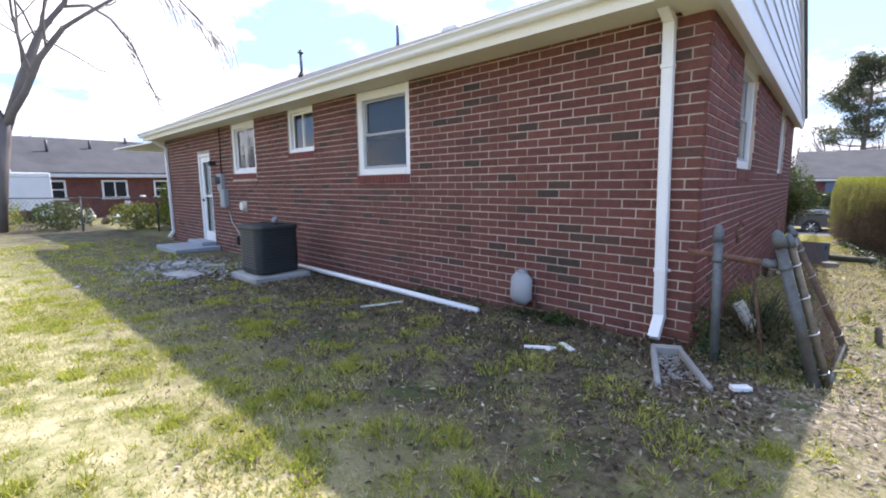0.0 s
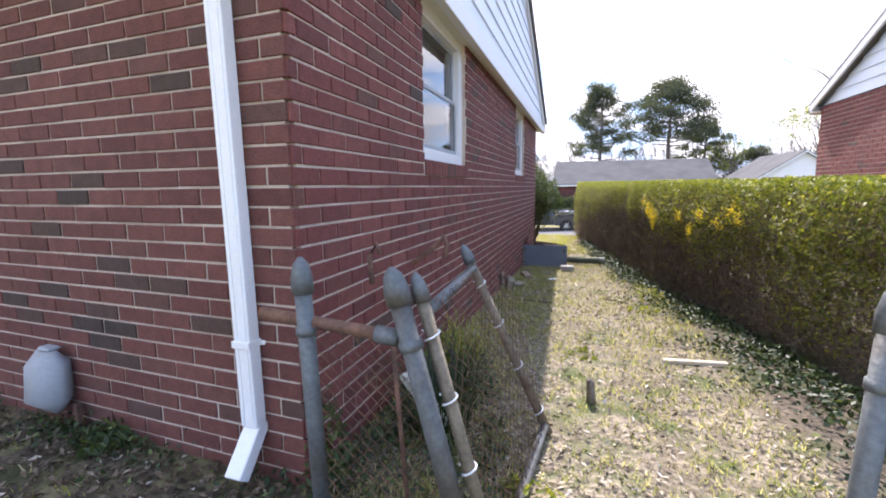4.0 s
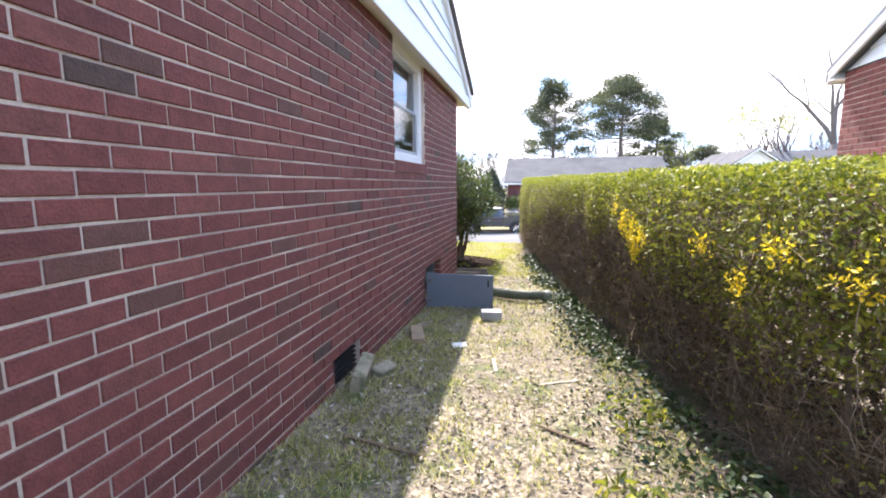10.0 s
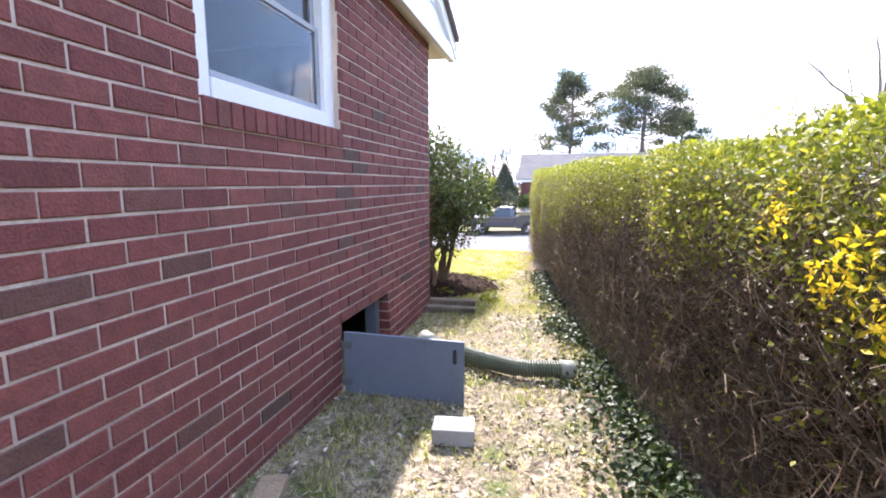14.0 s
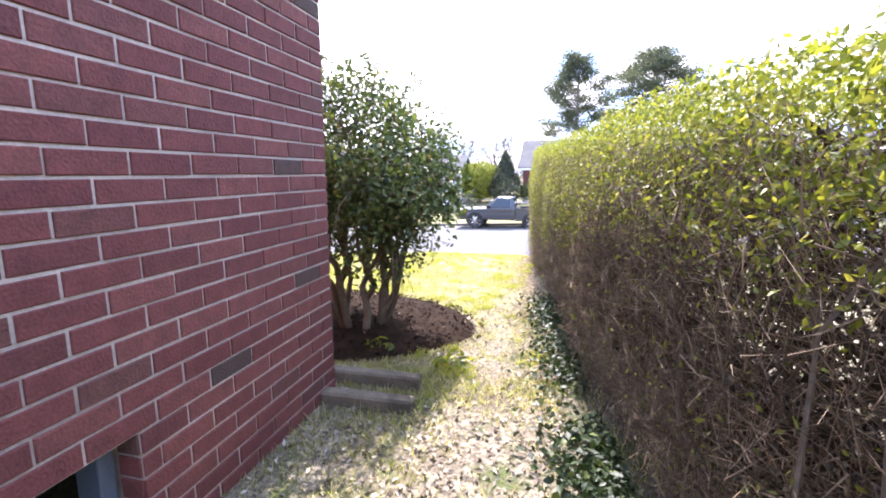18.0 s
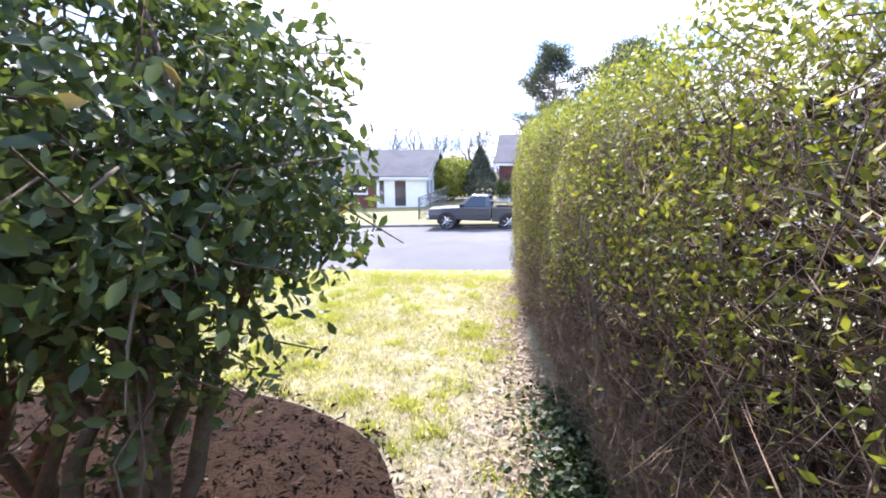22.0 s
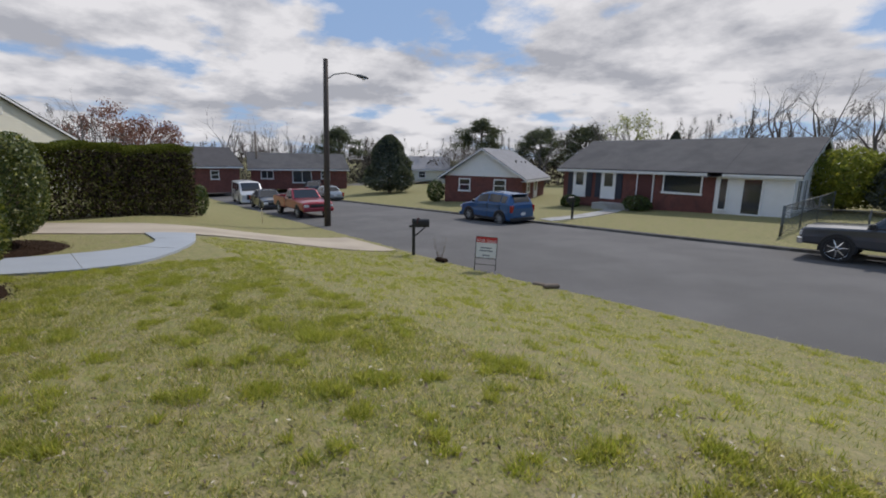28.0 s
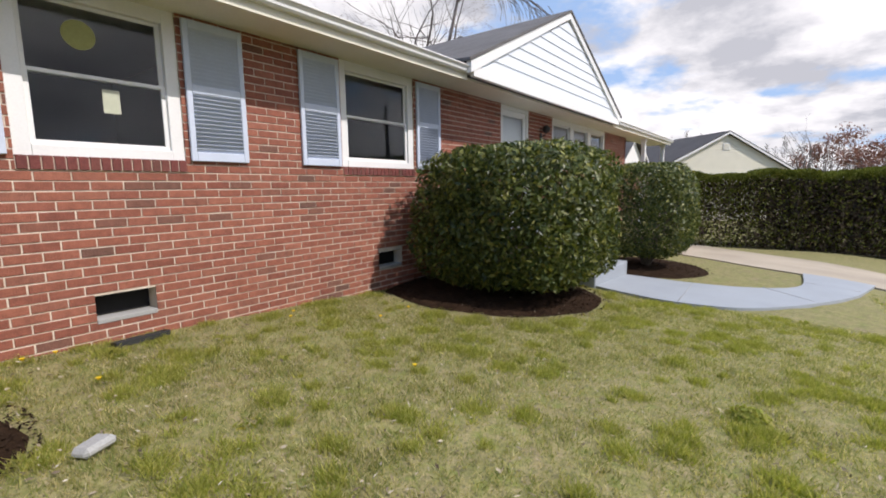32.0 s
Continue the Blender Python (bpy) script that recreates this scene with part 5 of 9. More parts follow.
tube("cuff", [(1.41, 7.485, land(1.4, 7.5) + 0.075), (1.50, 7.51, land(1.5, 7.5) + 0.07)], 0.066, M_CUFF, hose, "pale plastic end cuff", sides=14)
tube("cuff", [(0.40, 7.79, land(0.4, 7.8) + 0.08), (0.30, 7.86, land(0.3, 7.9) + 0.10)], 0.066, M_CUFF, hose, "pale plastic end cuff", sides=14)


def plank(x, y, l, w, h, r, material, label, name="scrap_wood", tilt=0, cat="scrap wood"):
    y += BACK if y < 7 else 0
    bm = boxed((-l / 2, -w / 2, 0, l / 2, w / 2, h), bevel=0.004)
    return tagged(part(name, bm, material, m=pose(x, y, land(x, y) + 0.004, tilt, 0, r)), label, cat, group=cat)


plank(0.22, 5.95, 0.42, 0.12, 0.05, 108, M_WOOD, "pale offcut of wood on the grass by the wall")
plank(0.85, 6.72, 0.22, 0.15, 0.09, 8, M_CONC, "small concrete block by the hatch door", "loose_block", cat="block")
plank(1.92, 2.12, 0.45, 0.05, 0.03, 6, M_PALEWOOD, "pale split stick on the dead leaves")
plank(1.5, 5.05, 0.30, 0.02, 0.015, 25, M_PALEWOOD, "pale stick on the dead leaves")
plank(1.02, 5.30, 0.25, 0.025, 0.02, 100, M_PALEWOOD, "pale stick on the dead leaves")
plank(0.55, 4.0, 0.5, 0.02, 0.018, -12, M_TWIG, "brown fallen twig on the path", "fallen_twig", cat="twig")
plank(1.5, 4.3, 0.34, 0.018, 0.015, -30, M_TWIG, "brown fallen twig on the path", "fallen_twig", cat="twig")
plank(-0.95, -0.75, 0.24, 0.04, 0.02, 30, M_WHITE, "white broken trim strip on the rear yard", "trim_scrap", cat="trim scrap")
plank(-0.78, -0.60, 0.18, 0.05, 0.02, -35, M_WHITE, "white broken trim strip on the rear yard", "trim_scrap", cat="trim scrap")
plank(-0.86, -0.72, 0.10, 0.035, 0.02, 80, M_WHITE, "white broken trim strip on the rear yard", "trim_scrap", cat="trim scrap")
plank(-3.0, -0.6, 0.5, 0.02, 0.02, 65, M_WHITE, "white splintered trim strip in the rear yard", "trim_scrap", cat="trim scrap")
plank(-3.4, -0.35, 0.6, 0.02, 0.02, -25, M_TWIG, "brown fallen stick by the rear wall", "fallen_twig", cat="twig")
plank(0.42, -0.62, 0.12, 0.06, 0.03, 40, M_WHITE, "white scrap of broken tile", "tile_scrap", cat="tile scrap")
plank(0.66, 5.76, 0.13, 0.11, 0.012, 20, M_WHITE, "white paper scrap on the dead leaves", "paper_scrap", cat="paper scrap")
bm = boxed((-0.05, -0.012, 0, 0.05, 0.012, 0.36), bevel=0.003)
tagged(part("pale_tile", bm, M_CREAM, m=pose(0.40, 0.45, -0.07, 0, -30, 12)), "pale stone tile leaning behind the gate", "tile")
tube("stump", [(1.17, 1.02, -0.13), (1.16, 1.03, 0.03), (1.15, 1.02, 0.05)], [0.03, 0.024, 0.02], M_BARK, sides=7)
tagged(bpy.data.objects["stump"], "small cut sapling stump on the path", "stump")
# landscape timbers at the front corner
for y0, x0, x1 in ((9.30, -0.02, 0.66), (9.02, 0.02, 0.70)):
    tagged(part("landscape_timber", boxed((x0, y0 - 0.045, -0.14, x1, y0 + 0.045, 0.02), bevel=0.012), M_TIMBER, m=pose(0, 0, land(0.3, y0) + 0.055, 0, 0, 1)), "weathered landscape timber edging the mulch bed", "timber", group="bed timbers")


# ---- leaning chain-link gate and posts at the rear corner ----
def post(p, q, r, label, mat_=None, cap=True, name="fence_post", group="fence posts"):
    p, q = Vector(p), Vector(q)
    th = thing(name, Matrix.Translation(p + Vector((0, BACK, 0))), label, "fence post", group)
    d = q - p
    tube("pipe", [(0, 0, 0), d], r, mat_ or M_GALV, th, sides=12)
    if cap:
        u = d.normalized()
        vs_, fs_ = tube_data([d - u * 0.05, d, d + u * 0.015, d + u * 0.05, d + u * 0.075], [r * 1.25, r * 1.25, r * 1.15, r * 0.9, r * 0.25], 12)
        obj("cap", vs_, fs_, M_GALV, th, "domed metal cap", smooth=True)
        vs_, fs_ = tube_data([d - u * 0.20, d - u * 0.17], r * 1.2, 12)
        obj("clamp", vs_, fs_, M_GALV, th, smooth=True)
    return th


post((0.20, -0.20, -0.12), (0.17, -0.22, 0.90), 0.030, "upright galvanised fence post with a pointed cap")
post((0.80, -0.26, -0.12), (0.52, -0.22, 0.88), 0.034, "leaning galvanised fence post with a pointed cap")
post((1.76, -0.22, -0.12), (1.83, -0.17, 0.88), 0.028, "leaning galvanised post beside the hedge")
rl = thing("fence_rail", pose(0, BACK, 0), "rusty top rail from the house corner to the post", "fence rail")
tube("rail", [(-0.02, -0.20, 0.76), (0.50, -0.21, 0.72)], 0.022, M_RUST, rl, sides=10)
tube("rail_end", [(0.44, -0.21, 0.725), (0.52, -0.21, 0.715)], 0.030, M_GALV, rl, "galvanised rail cup", sides=10)


def chain_link(name, corner, across, up, nx, nz, material, parent, r=0.0016):
    """Woven wire: zigzag strands between two edges."""
    c, a, u = Vector(corner), Vector(across), Vector(up)
    chunks = []
    for s in (0, 1):
        for i in range(-nz, nx):
            pts = []
            for k in range(nz + 1):
                f = (i + k) / nx if s == 0 else (i + nz - k) / nx
                if -1e-6 <= f <= 1 + 1e-6:
                    pts.append(c + a * f + u * (k / nz) + a.cross(u).normalized() * (0.003 if (k + s) % 2 else -0.003))
            if len(pts) > 1:
                chunks.append(tube_data(pts, r, 3, False))
    vs_, fs_ = join_data(chunks)
    return obj(name, vs_, fs_, material, parent)


chain_link("wire_mesh", (0.17, -0.20, 0.0), (0.50, 0.0, -0.02), (-0.06, 0.0, 0.73), 9, 13, M_RUST, rl)
gt = thing("chain_link_gate", pose(0, BACK, 0), "leaning chain-link gate of grey pipe tied with white wire", "gate")
gA, gB, gC, gD = Vector((0.86, -0.20, -0.10)), Vector((0.58, -0.16, 0.86)), Vector((0.55, 0.62, 0.86)), Vector((0.95, 0.72, -0.06))
tube("stile", [gA, gB], 0.024, M_PIPE, gt, "brownish weathered pipe")
tube("stile", [gD, gC], 0.024, M_PIPE, gt, "brownish weathered pipe")
tube("top_rail", [gB - (gB - gA) * 0.07, gC - (gC - gD) * 0.06], 0.022, M_GALV, gt)
tube("bottom_rail", [gA + (gB - gA) * 0.05, gD + (gC - gD) * 0.05], 0.022, M_GALV, gt)
for a, b in ((gA, gB), (gD, gC)):
    u = (b - a).normalized()
    vs_, fs_ = tube_data([b - u * 0.03, b, b + u * 0.02, b + u * 0.05, b + u * 0.07], [0.030, 0.030, 0.027, 0.02, 0.006], 12)
    obj("cap", vs_, fs_, M_GALV, gt, "domed metal cap", smooth=True)
    for f in (0.12, 0.38, 0.62, 0.84):
        c = a.lerp(b, f)
        x_ = u.cross(Vector((0, 1, 0))).normalized()
        y_ = u.cross(x_)
        tube("wire_tie", [c + x_ * (math.cos(k * 0.7) * 0.028) + y_ * (math.sin(k * 0.7) * 0.028) + u * 0.004 * k for k in range(11)], 0.004, M_WHITE, gt, "white wire tie", sides=5)
chain_link("wire_mesh", gA + Vector((0, 0.02, 0.04)), gD - gA, (gB - gA) * 0.92, 14, 14, M_RUST, gt)
tube("brace_rod", [(0.47, -0.05, 0.02), (0.36, 0.10, 0.62)], 0.010, M_RUST, gt, "thin rusty rod")
tube("latch", [(0.30, 0.50, 0.84), (0.40, 0.56, 0.92), (0.44, 0.58, 0.97), (0.46, 0.56, 0.93), (0.45, 0.54, 0.86)], 0.013, M_RUST, gt, "rusty fork latch")
tube("latch", [(0.24, 0.18, 0.80), (0.22, 0.2, 0.92), (0.25, 0.21, 0.97), (0.27, 0.2, 0.93)], 0.012, M_RUST, gt, "rusty fork latch")


# ---- plants ----
RNG = np.random.default_rng(7)


def hedge_line(pts):
    """The points of a line of (x, y) and the distance along it."""
    p = np.array(pts, float)
    seg = np.linalg.norm(np.diff(p, axis=0), axis=1)
    s = np.r_[0, np.cumsum(seg)]
    return p, s


def along(p, s, d):
    x, y = np.interp(d, s, p[:, 0]), np.interp(d, s, p[:, 1])
    e = 0.15
    dx = np.interp(d + e, s, p[:, 0]) - np.interp(d - e, s, p[:, 0])
    dy = np.interp(d + e, s, p[:, 1]) - np.interp(d - e, s, p[:, 1])
    ln = np.hypot(dx, dy) + 1e-9
    return x, y, -dy / ln, dx / ln


def land_arr(x, y):
    return np.array([land(float(a), float(b)) for a, b in zip(x, y)])


def wob(a, b, seed):
    """Slow uneven waves, for clipped outlines."""
    return np.array([noise.noise(Vector((float(u) * 1.3, float(v) * 1.3, seed))) for u, v in zip(a, b)])


def hedge(name, label, line, depth, top, leaves, twigs, leaf_mat, leaf_size, bare=0.45, flowers=None, end_round=0.42, stem_step=0.12, twig_mat=None, twig_r=0.0028, core=0, shoots=0, inner=0, inner_size=0.034):
    """A clipped hedge along the line of its lit face: stems, a thicket of twigs, and many small leaves denser towards the top and the outside. bare: how bare its lower part is."""
    p, s = hedge_line(line)
    ln = s[-1]
    th = thing(name, pose(0, 0, 0), label, "hedge")

    def place(n, deep, lowest):
        """Random places inside: distance along, depth from the face (0 to 1), height (0 to 1)."""
        d = RNG.uniform(0, ln, n)
        h = RNG.uniform(lowest, 1, n)
        q = deep(n)
        return d, q, h

    def world(d, q, h, out=0.0):
        x, y, nx, ny = along(p, s, d)
        b = wob(d, h * 1.5, 3.7) * 0.10
        inn = q * depth - b * (1 - np.minimum(q * 3, 1)) - out
        hh = np.interp(h, [0, 0.12, 0.75, 1.0], [0.16, 0.05, 0.0, 0.10]) * (1 - q)
        inn = inn + hh
        fade = np.minimum(1, np.minimum(d, ln - d) / end_round)
        inn = inn * fade + depth * 0.5 * (1 - np.sqrt(np.maximum(fade, 0))) * (1 - fade)
        X, Y = x - nx * inn, y - ny * inn
        base = land_arr(x, y)
        tp = top(d) + 0.05 * wob(d, d * 0 + 2.2, 9.1)
        return np.stack([X, Y, base + (tp - base) * h], 1), np.stack([nx, ny, nx * 0], 1)
    # stems
    chunks = []
    n = int(ln / stem_step)
    for i in range(n):
        d0 = RNG.uniform(0, ln)
        q0 = RNG.uniform(0.15, 0.9)
        k = 5
        dd = d0 + np.cumsum(np.r_[0, RNG.normal(0, 0.06, k - 1)])
        qq = np.clip(q0 + np.cumsum(np.r_[0, RNG.normal(-0.02, 0.07, k - 1)]), 0.03, 0.97)
        w, _ = world(np.clip(dd, 0, ln), qq, np.linspace(-0.03, RNG.uniform(0.6, 0.92), k))
        chunks.append(tube_data([tuple(v) for v in w], list(np.linspace(RNG.uniform(0.008, 0.02), 0.004, k)), 4, False))
    vs_, fs_ = join_data(chunks)
    obj("woody_growth", vs_, fs_, M_BARK, th, "brown woody stems")["kind"] = "stuff"
    # twigs: thin three-sided needles from random starts, leaning out and up
    d, q, h = place(twigs, lambda m: np.where(RNG.uniform(0, 1, m) < 0.65, np.abs(RNG.normal(0, 0.18, m)), RNG.uniform(0, 1, m)), 0.02)
    h = h * 0.93
    w, nn = world(d, np.minimum(q, 1), h)
    way = nn * RNG.uniform(0.0, 1.0, (twigs, 1)) + RNG.normal(0, 0.75, (twigs, 3)) + np.array([0, 0, 0.7])
    way /= np.linalg.norm(way, axis=1)[:, None]
    l = RNG.uniform(0.05, 0.20, twigs)[:, None]
    side = np.cross(way, RNG.normal(size=(twigs, 3)))
    side /= np.linalg.norm(side, axis=1)[:, None]
    oth = np.cross(way, side)
    r = RNG.uniform(0.5, 1.3, twigs)[:, None] * twig_r
    st = w - way * l * 0.6
    en = w + way * l * 0.4
    v = np.stack([st + side * r, st - side * r * 0.5 + oth * r * 0.87, st - side * r * 0.5 - oth * r * 0.87, en], 1).reshape(-1, 3)
    b = np.arange(twigs)[:, None] * 4
    f = np.concatenate([b + np.array(t_) for t_ in ((0, 1, 3), (1, 2, 3), (2, 0, 3))], 1).reshape(-1, 3)
    fast_obj("twig_thicket", v, f, twig_mat or M_TWIG, th, "tangled brown twigs")["kind"] = "stuff"
    # long arching shoots at the face, paler than the thicket behind them
    if shoots:
        chunks = []
        d0, h0 = 0.2 + RNG.beta(1.0, 1.9, shoots) * ln * 0.66, RNG.uniform(0.04, 0.85, shoots)
        q0 = np.abs(RNG.normal(0.10, 0.09, shoots))
        w, nn = world(d0, np.minimum(q0, 0.9), h0)
        x_, y_, nx_, ny_ = along(p, s, d0)
        for i in range(shoots):
            run = Vector((ny_[i], -nx_[i], 0)) * RNG.normal(-0.45, 0.7)
            v0 = (run + Vector((nx_[i], ny_[i], 0)) * RNG.uniform(0.05, 0.5) + Vector((0, 0, RNG.normal(0.55, 0.5)))).normalized()
            l_ = RNG.uniform(0.08, 0.26)
            a_ = Vector(w[i])
            bow = Vector(RNG.normal(0, 0.10, 3)) * l_
            r_ = RNG.uniform(0.0009, 0.0021)
            chunks.append(tube_data([a_, a_ + v0 * l_ * 0.35 + bow * 0.6, a_ + v0 * l_ * 0.7 + bow, a_ + v0 * l_], [r_ * 1.3, r_ * 1.1, r_, r_ * 0.5], 3, False))
        vs_, fs_ = join_data(chunks)
        obj("arching_growth", vs_, fs_, M_SHOOT, th, "pale arching shoots")["kind"] = "stuff"
    # leaves
    m = int(leaves * 2.2)
    d, q, h = place(m, lambda k: np.abs(RNG.normal(0, 0.13, k)), 0.03)
    patch = wob(d * 1.1, h * 2.2, 5.5)
    low = bare(d) if callable(bare) else bare
    want = np.clip((h - low) / (1 - low) * 1.25 + 0.10 + 0.45 * patch, 0.025, 1)
    keep = RNG.uniform(0, 1, m) < want
    d, q, h = d[keep][:leaves], q[keep][:leaves], h[keep][:leaves]
    topn = int(leaves * 0.5)
    d2, h2 = RNG.uniform(0, ln, topn), 1 - np.abs(RNG.normal(0, 0.035, topn)) + 0.02
    q2 = RNG.uniform(0, 1, topn)
    # inner and far-side leaves close the view through
    d3, q3, h3 = RNG.uniform(0, ln, core), RNG.uniform(0.45, 1.0, core), RNG.uniform(0.02, 0.95, core)
    w, nn = world(np.r_[d, d2, d3], np.r_[np.minimum(q, 1), q2, q3], np.r_[h, h2, h3])
    # added dark filler that closes the view and deepens the hedge's inside
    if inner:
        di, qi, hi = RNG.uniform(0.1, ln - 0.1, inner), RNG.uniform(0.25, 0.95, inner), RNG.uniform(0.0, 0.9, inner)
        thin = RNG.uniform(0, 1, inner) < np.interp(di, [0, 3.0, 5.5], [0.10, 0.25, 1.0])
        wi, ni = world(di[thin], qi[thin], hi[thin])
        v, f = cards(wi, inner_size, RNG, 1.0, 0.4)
        fast_obj("inner_growth", v, f, M_INNER, th, "added dark brown filler leaves inside the hedge")["kind"] = "stuff"
    size = leaf_size(np.r_[d, d2, d3]) if callable(leaf_size) else leaf_size
    v, f = cards(w, size, RNG, 1.0, 0.45, nn * 0.7 + np.array([0, 0, 0.5]))
    fast_obj("foliage", v, f, leaf_mat, th, "small yellow-green leaves")["kind"] = "stuff"
    if flowers:
        n = flowers
        cl_ = np.array([(5.40, 0.82), (5.05, 0.76), (4.95, 0.68), (4.80, 0.74), (4.75, 0.66), (4.85, 0.60), (4.60, 0.70), (5.15, 0.70), (3.9, 0.72), (3.3, 0.76), (2.75, 0.82), (2.6, 0.76), (2.95, 0.72), (3.55, 0.62)])
        c = RNG.integers(0, len(cl_), n)
        d = cl_[c, 0] + RNG.normal(0, 0.05, n)
        h = np.clip(cl_[c, 1] + RNG.normal(0, 0.028, n), 0.2, 0.97)
        w, nn = world(np.clip(d, 0, ln), np.abs(RNG.normal(0, 0.015, n)), h, 0.03)
        v, f = cards(w, 0.0125, RNG, 1.0, 0.42, nn)
        fast_obj("blossom", v, f, M_YELLOW, th, "bright yellow forsythia flowers")["kind"] = "stuff"
    return th


hedge("side_hedge", "tall clipped privet hedge, leafy above and twiggy below",
      [(3.05, 0.6), (2.62, 2.2), (2.38, 3.6), (2.10, 5.0), (1.80, 7.1), (1.50, 9.0), (1.14, 11.4), (0.93, 13.0), (0.82, 14.3), (0.77, 15.2), (0.75, 15.9), (0.82, 16.3)], 1.25,
      lambda d: np.interp(d, [0, 4, 6, 8.5, 14], [1.22, 1.24, 1.24, 1.27, 1.32]), 104000, 94000, M_PRIVET, lambda d: np.interp(d, [0, 6, 9, 14], [0.0185, 0.0155, 0.0118, 0.0108]), bare=lambda d: np.interp(d, [0, 3, 5, 7, 9.5, 12, 14], [0.12, 0.30, 0.55, 0.66, 0.50, 0.28, 0.12]), core=14000, flowers=1150, twig_r=0.0018, shoots=5000, inner=72000)
# ivy and low weeds along the hedge foot
n = 23000
d = RNG.uniform(0, 1, n)
yy = -1.2 + 13.1 * d
xx = np.interp(yy, [-1.2, 0.6, 3.6, 5.0, 9.0, 13.7], [2.55, 2.85, 2.3, 2.02, 1.40, 0.92]) - np.abs(RNG.normal(0, 1, n)) * np.interp(yy, [0.9, 3, 6, 9.5], [0.42, 0.34, 0.2, 0.14]) + 0.16
zz = land_arr(xx, yy) + np.abs(RNG.normal(0, 0.035, n)) + 0.01
keep = RNG.uniform(0, 1, n) < np.clip(0.55 + 0.9 * wob(yy * 1.2, xx, 1.1), 0, 1)
v, f = cards(np.stack([xx, yy, zz], 1)[keep], 0.022, RNG, 0.7, 0.6, np.tile([0, 0, 1.0], (int(keep.sum()), 1)))
iv = fast_obj("hedge_ivy", v, f, M_IVY)
tagged(iv, "low dark ivy and weeds along the hedge foot", "ivy", kind="stuff")


def shell_points(n, centre, radii, rng, inner=0.72, rough=0.14, seed=1.0, zlow=-1.0, box=0.0):
    """Places near the skin of an uneven rounded shape, and their outward ways."""
    d = rng.normal(size=(n, 3))
    d /= np.linalg.norm(d, axis=1)[:, None]
    d = d[d[:, 2] > zlow]
    k = len(d)
    if box:
        fac = 1 / (np.abs(d) ** 5).sum(1) ** 0.2
        base = d * (1 + (fac - 1) * box)[:, None]
    else:
        base = d
    w = np.array([noise.noise(Vector((float(a) * 2.1 + seed, float(b) * 2.1, float(c) * 2.1))) for a, b, c in d])
    w2 = np.array([noise.noise(Vector((float(a) * 6 + seed, float(b) * 6, float(c) * 6))) for a, b, c in d])
    r = (1 + rough * w + rough * 0.5 * w2) * (1 - np.abs(rng.normal(0, 1 - inner, k)) * 0.5)
    return np.asarray(centre) + base * r[:, None] * np.asarray(radii), d


def limbs(base, tips, r0, rng, sag=0.1, mids=3):
    """Stems from a foot to each tip, crooked on the way."""
    chunks = []
    for tip in tips:
        p, q = Vector(base) + Vector((rng.normal(0, 0.07), rng.normal(0, 0.07), 0)), Vector(tip)
        pts = [p]
        for k in range(1, mids + 1):
            t = k / (mids + 1)
            c = p.lerp(q, t)
            c += Vector((rng.normal(0, 0.05), rng.normal(0, 0.05), 0.12 * math.sin(math.pi * t))) * (q - p).length
            pts.append(c)
        pts.append(q)
        chunks.append(tube_data(pts, [r0 * (1 - 0.8 * i / (mids + 1)) for i in range(mids + 2)], 6, False))
    return chunks


def shrub(name, m, radii, leaves, size, label, leaf_mat=M_CAMELLIA, off=(0, 0), near=False, box=0.0, stems=14, zc=0.8, trunk_r=0.02, gaps=0.0, rough=0.14, seed=1.0, inner=0.72, zlow=-1.0, foot=0.0, group=""):
    """A dense shrub: stems from one foot into the crown, and a crown of many leaves with an uneven skin."""
    th = thing(name, m, label, "shrub", group)
    rng = np.random.default_rng(int(seed * 100))
    w, d = shell_points(int(leaves * 1.5), (off[0], off[1], zc), radii, rng, inner, rough, seed, zlow, box)
    if gaps:
        g = np.array([noise.noise(Vector((float(a) * 2.6, float(b) * 2.6, float(c) * 2.6 + seed))) for a, b, c in w])
        keep = g > gaps - 0.5
        w, d = w[keep], d[keep]
    w, d = w[:leaves], d[:leaves]
    w[:, 2] = np.maximum(w[:, 2], foot)
    v, f = cards(w, size, rng, 0.8, 0.5 if near else 0.45, d, rounded=near)
    fast_obj("crown", v, f, leaf_mat, th, "dense leaves")
    tips, _ = shell_points(stems * 3, (off[0], off[1], zc), [r * 0.8 for r in radii], rng, 0.9, 0.1, seed, -0.5)
    for vs_, fs_ in limbs((0, 0, -0.05), [tuple(t_) for t_ in tips[:stems]], trunk_r, rng):
        obj("stem", vs_, fs_, M_BARK, th, smooth=True)
    return th


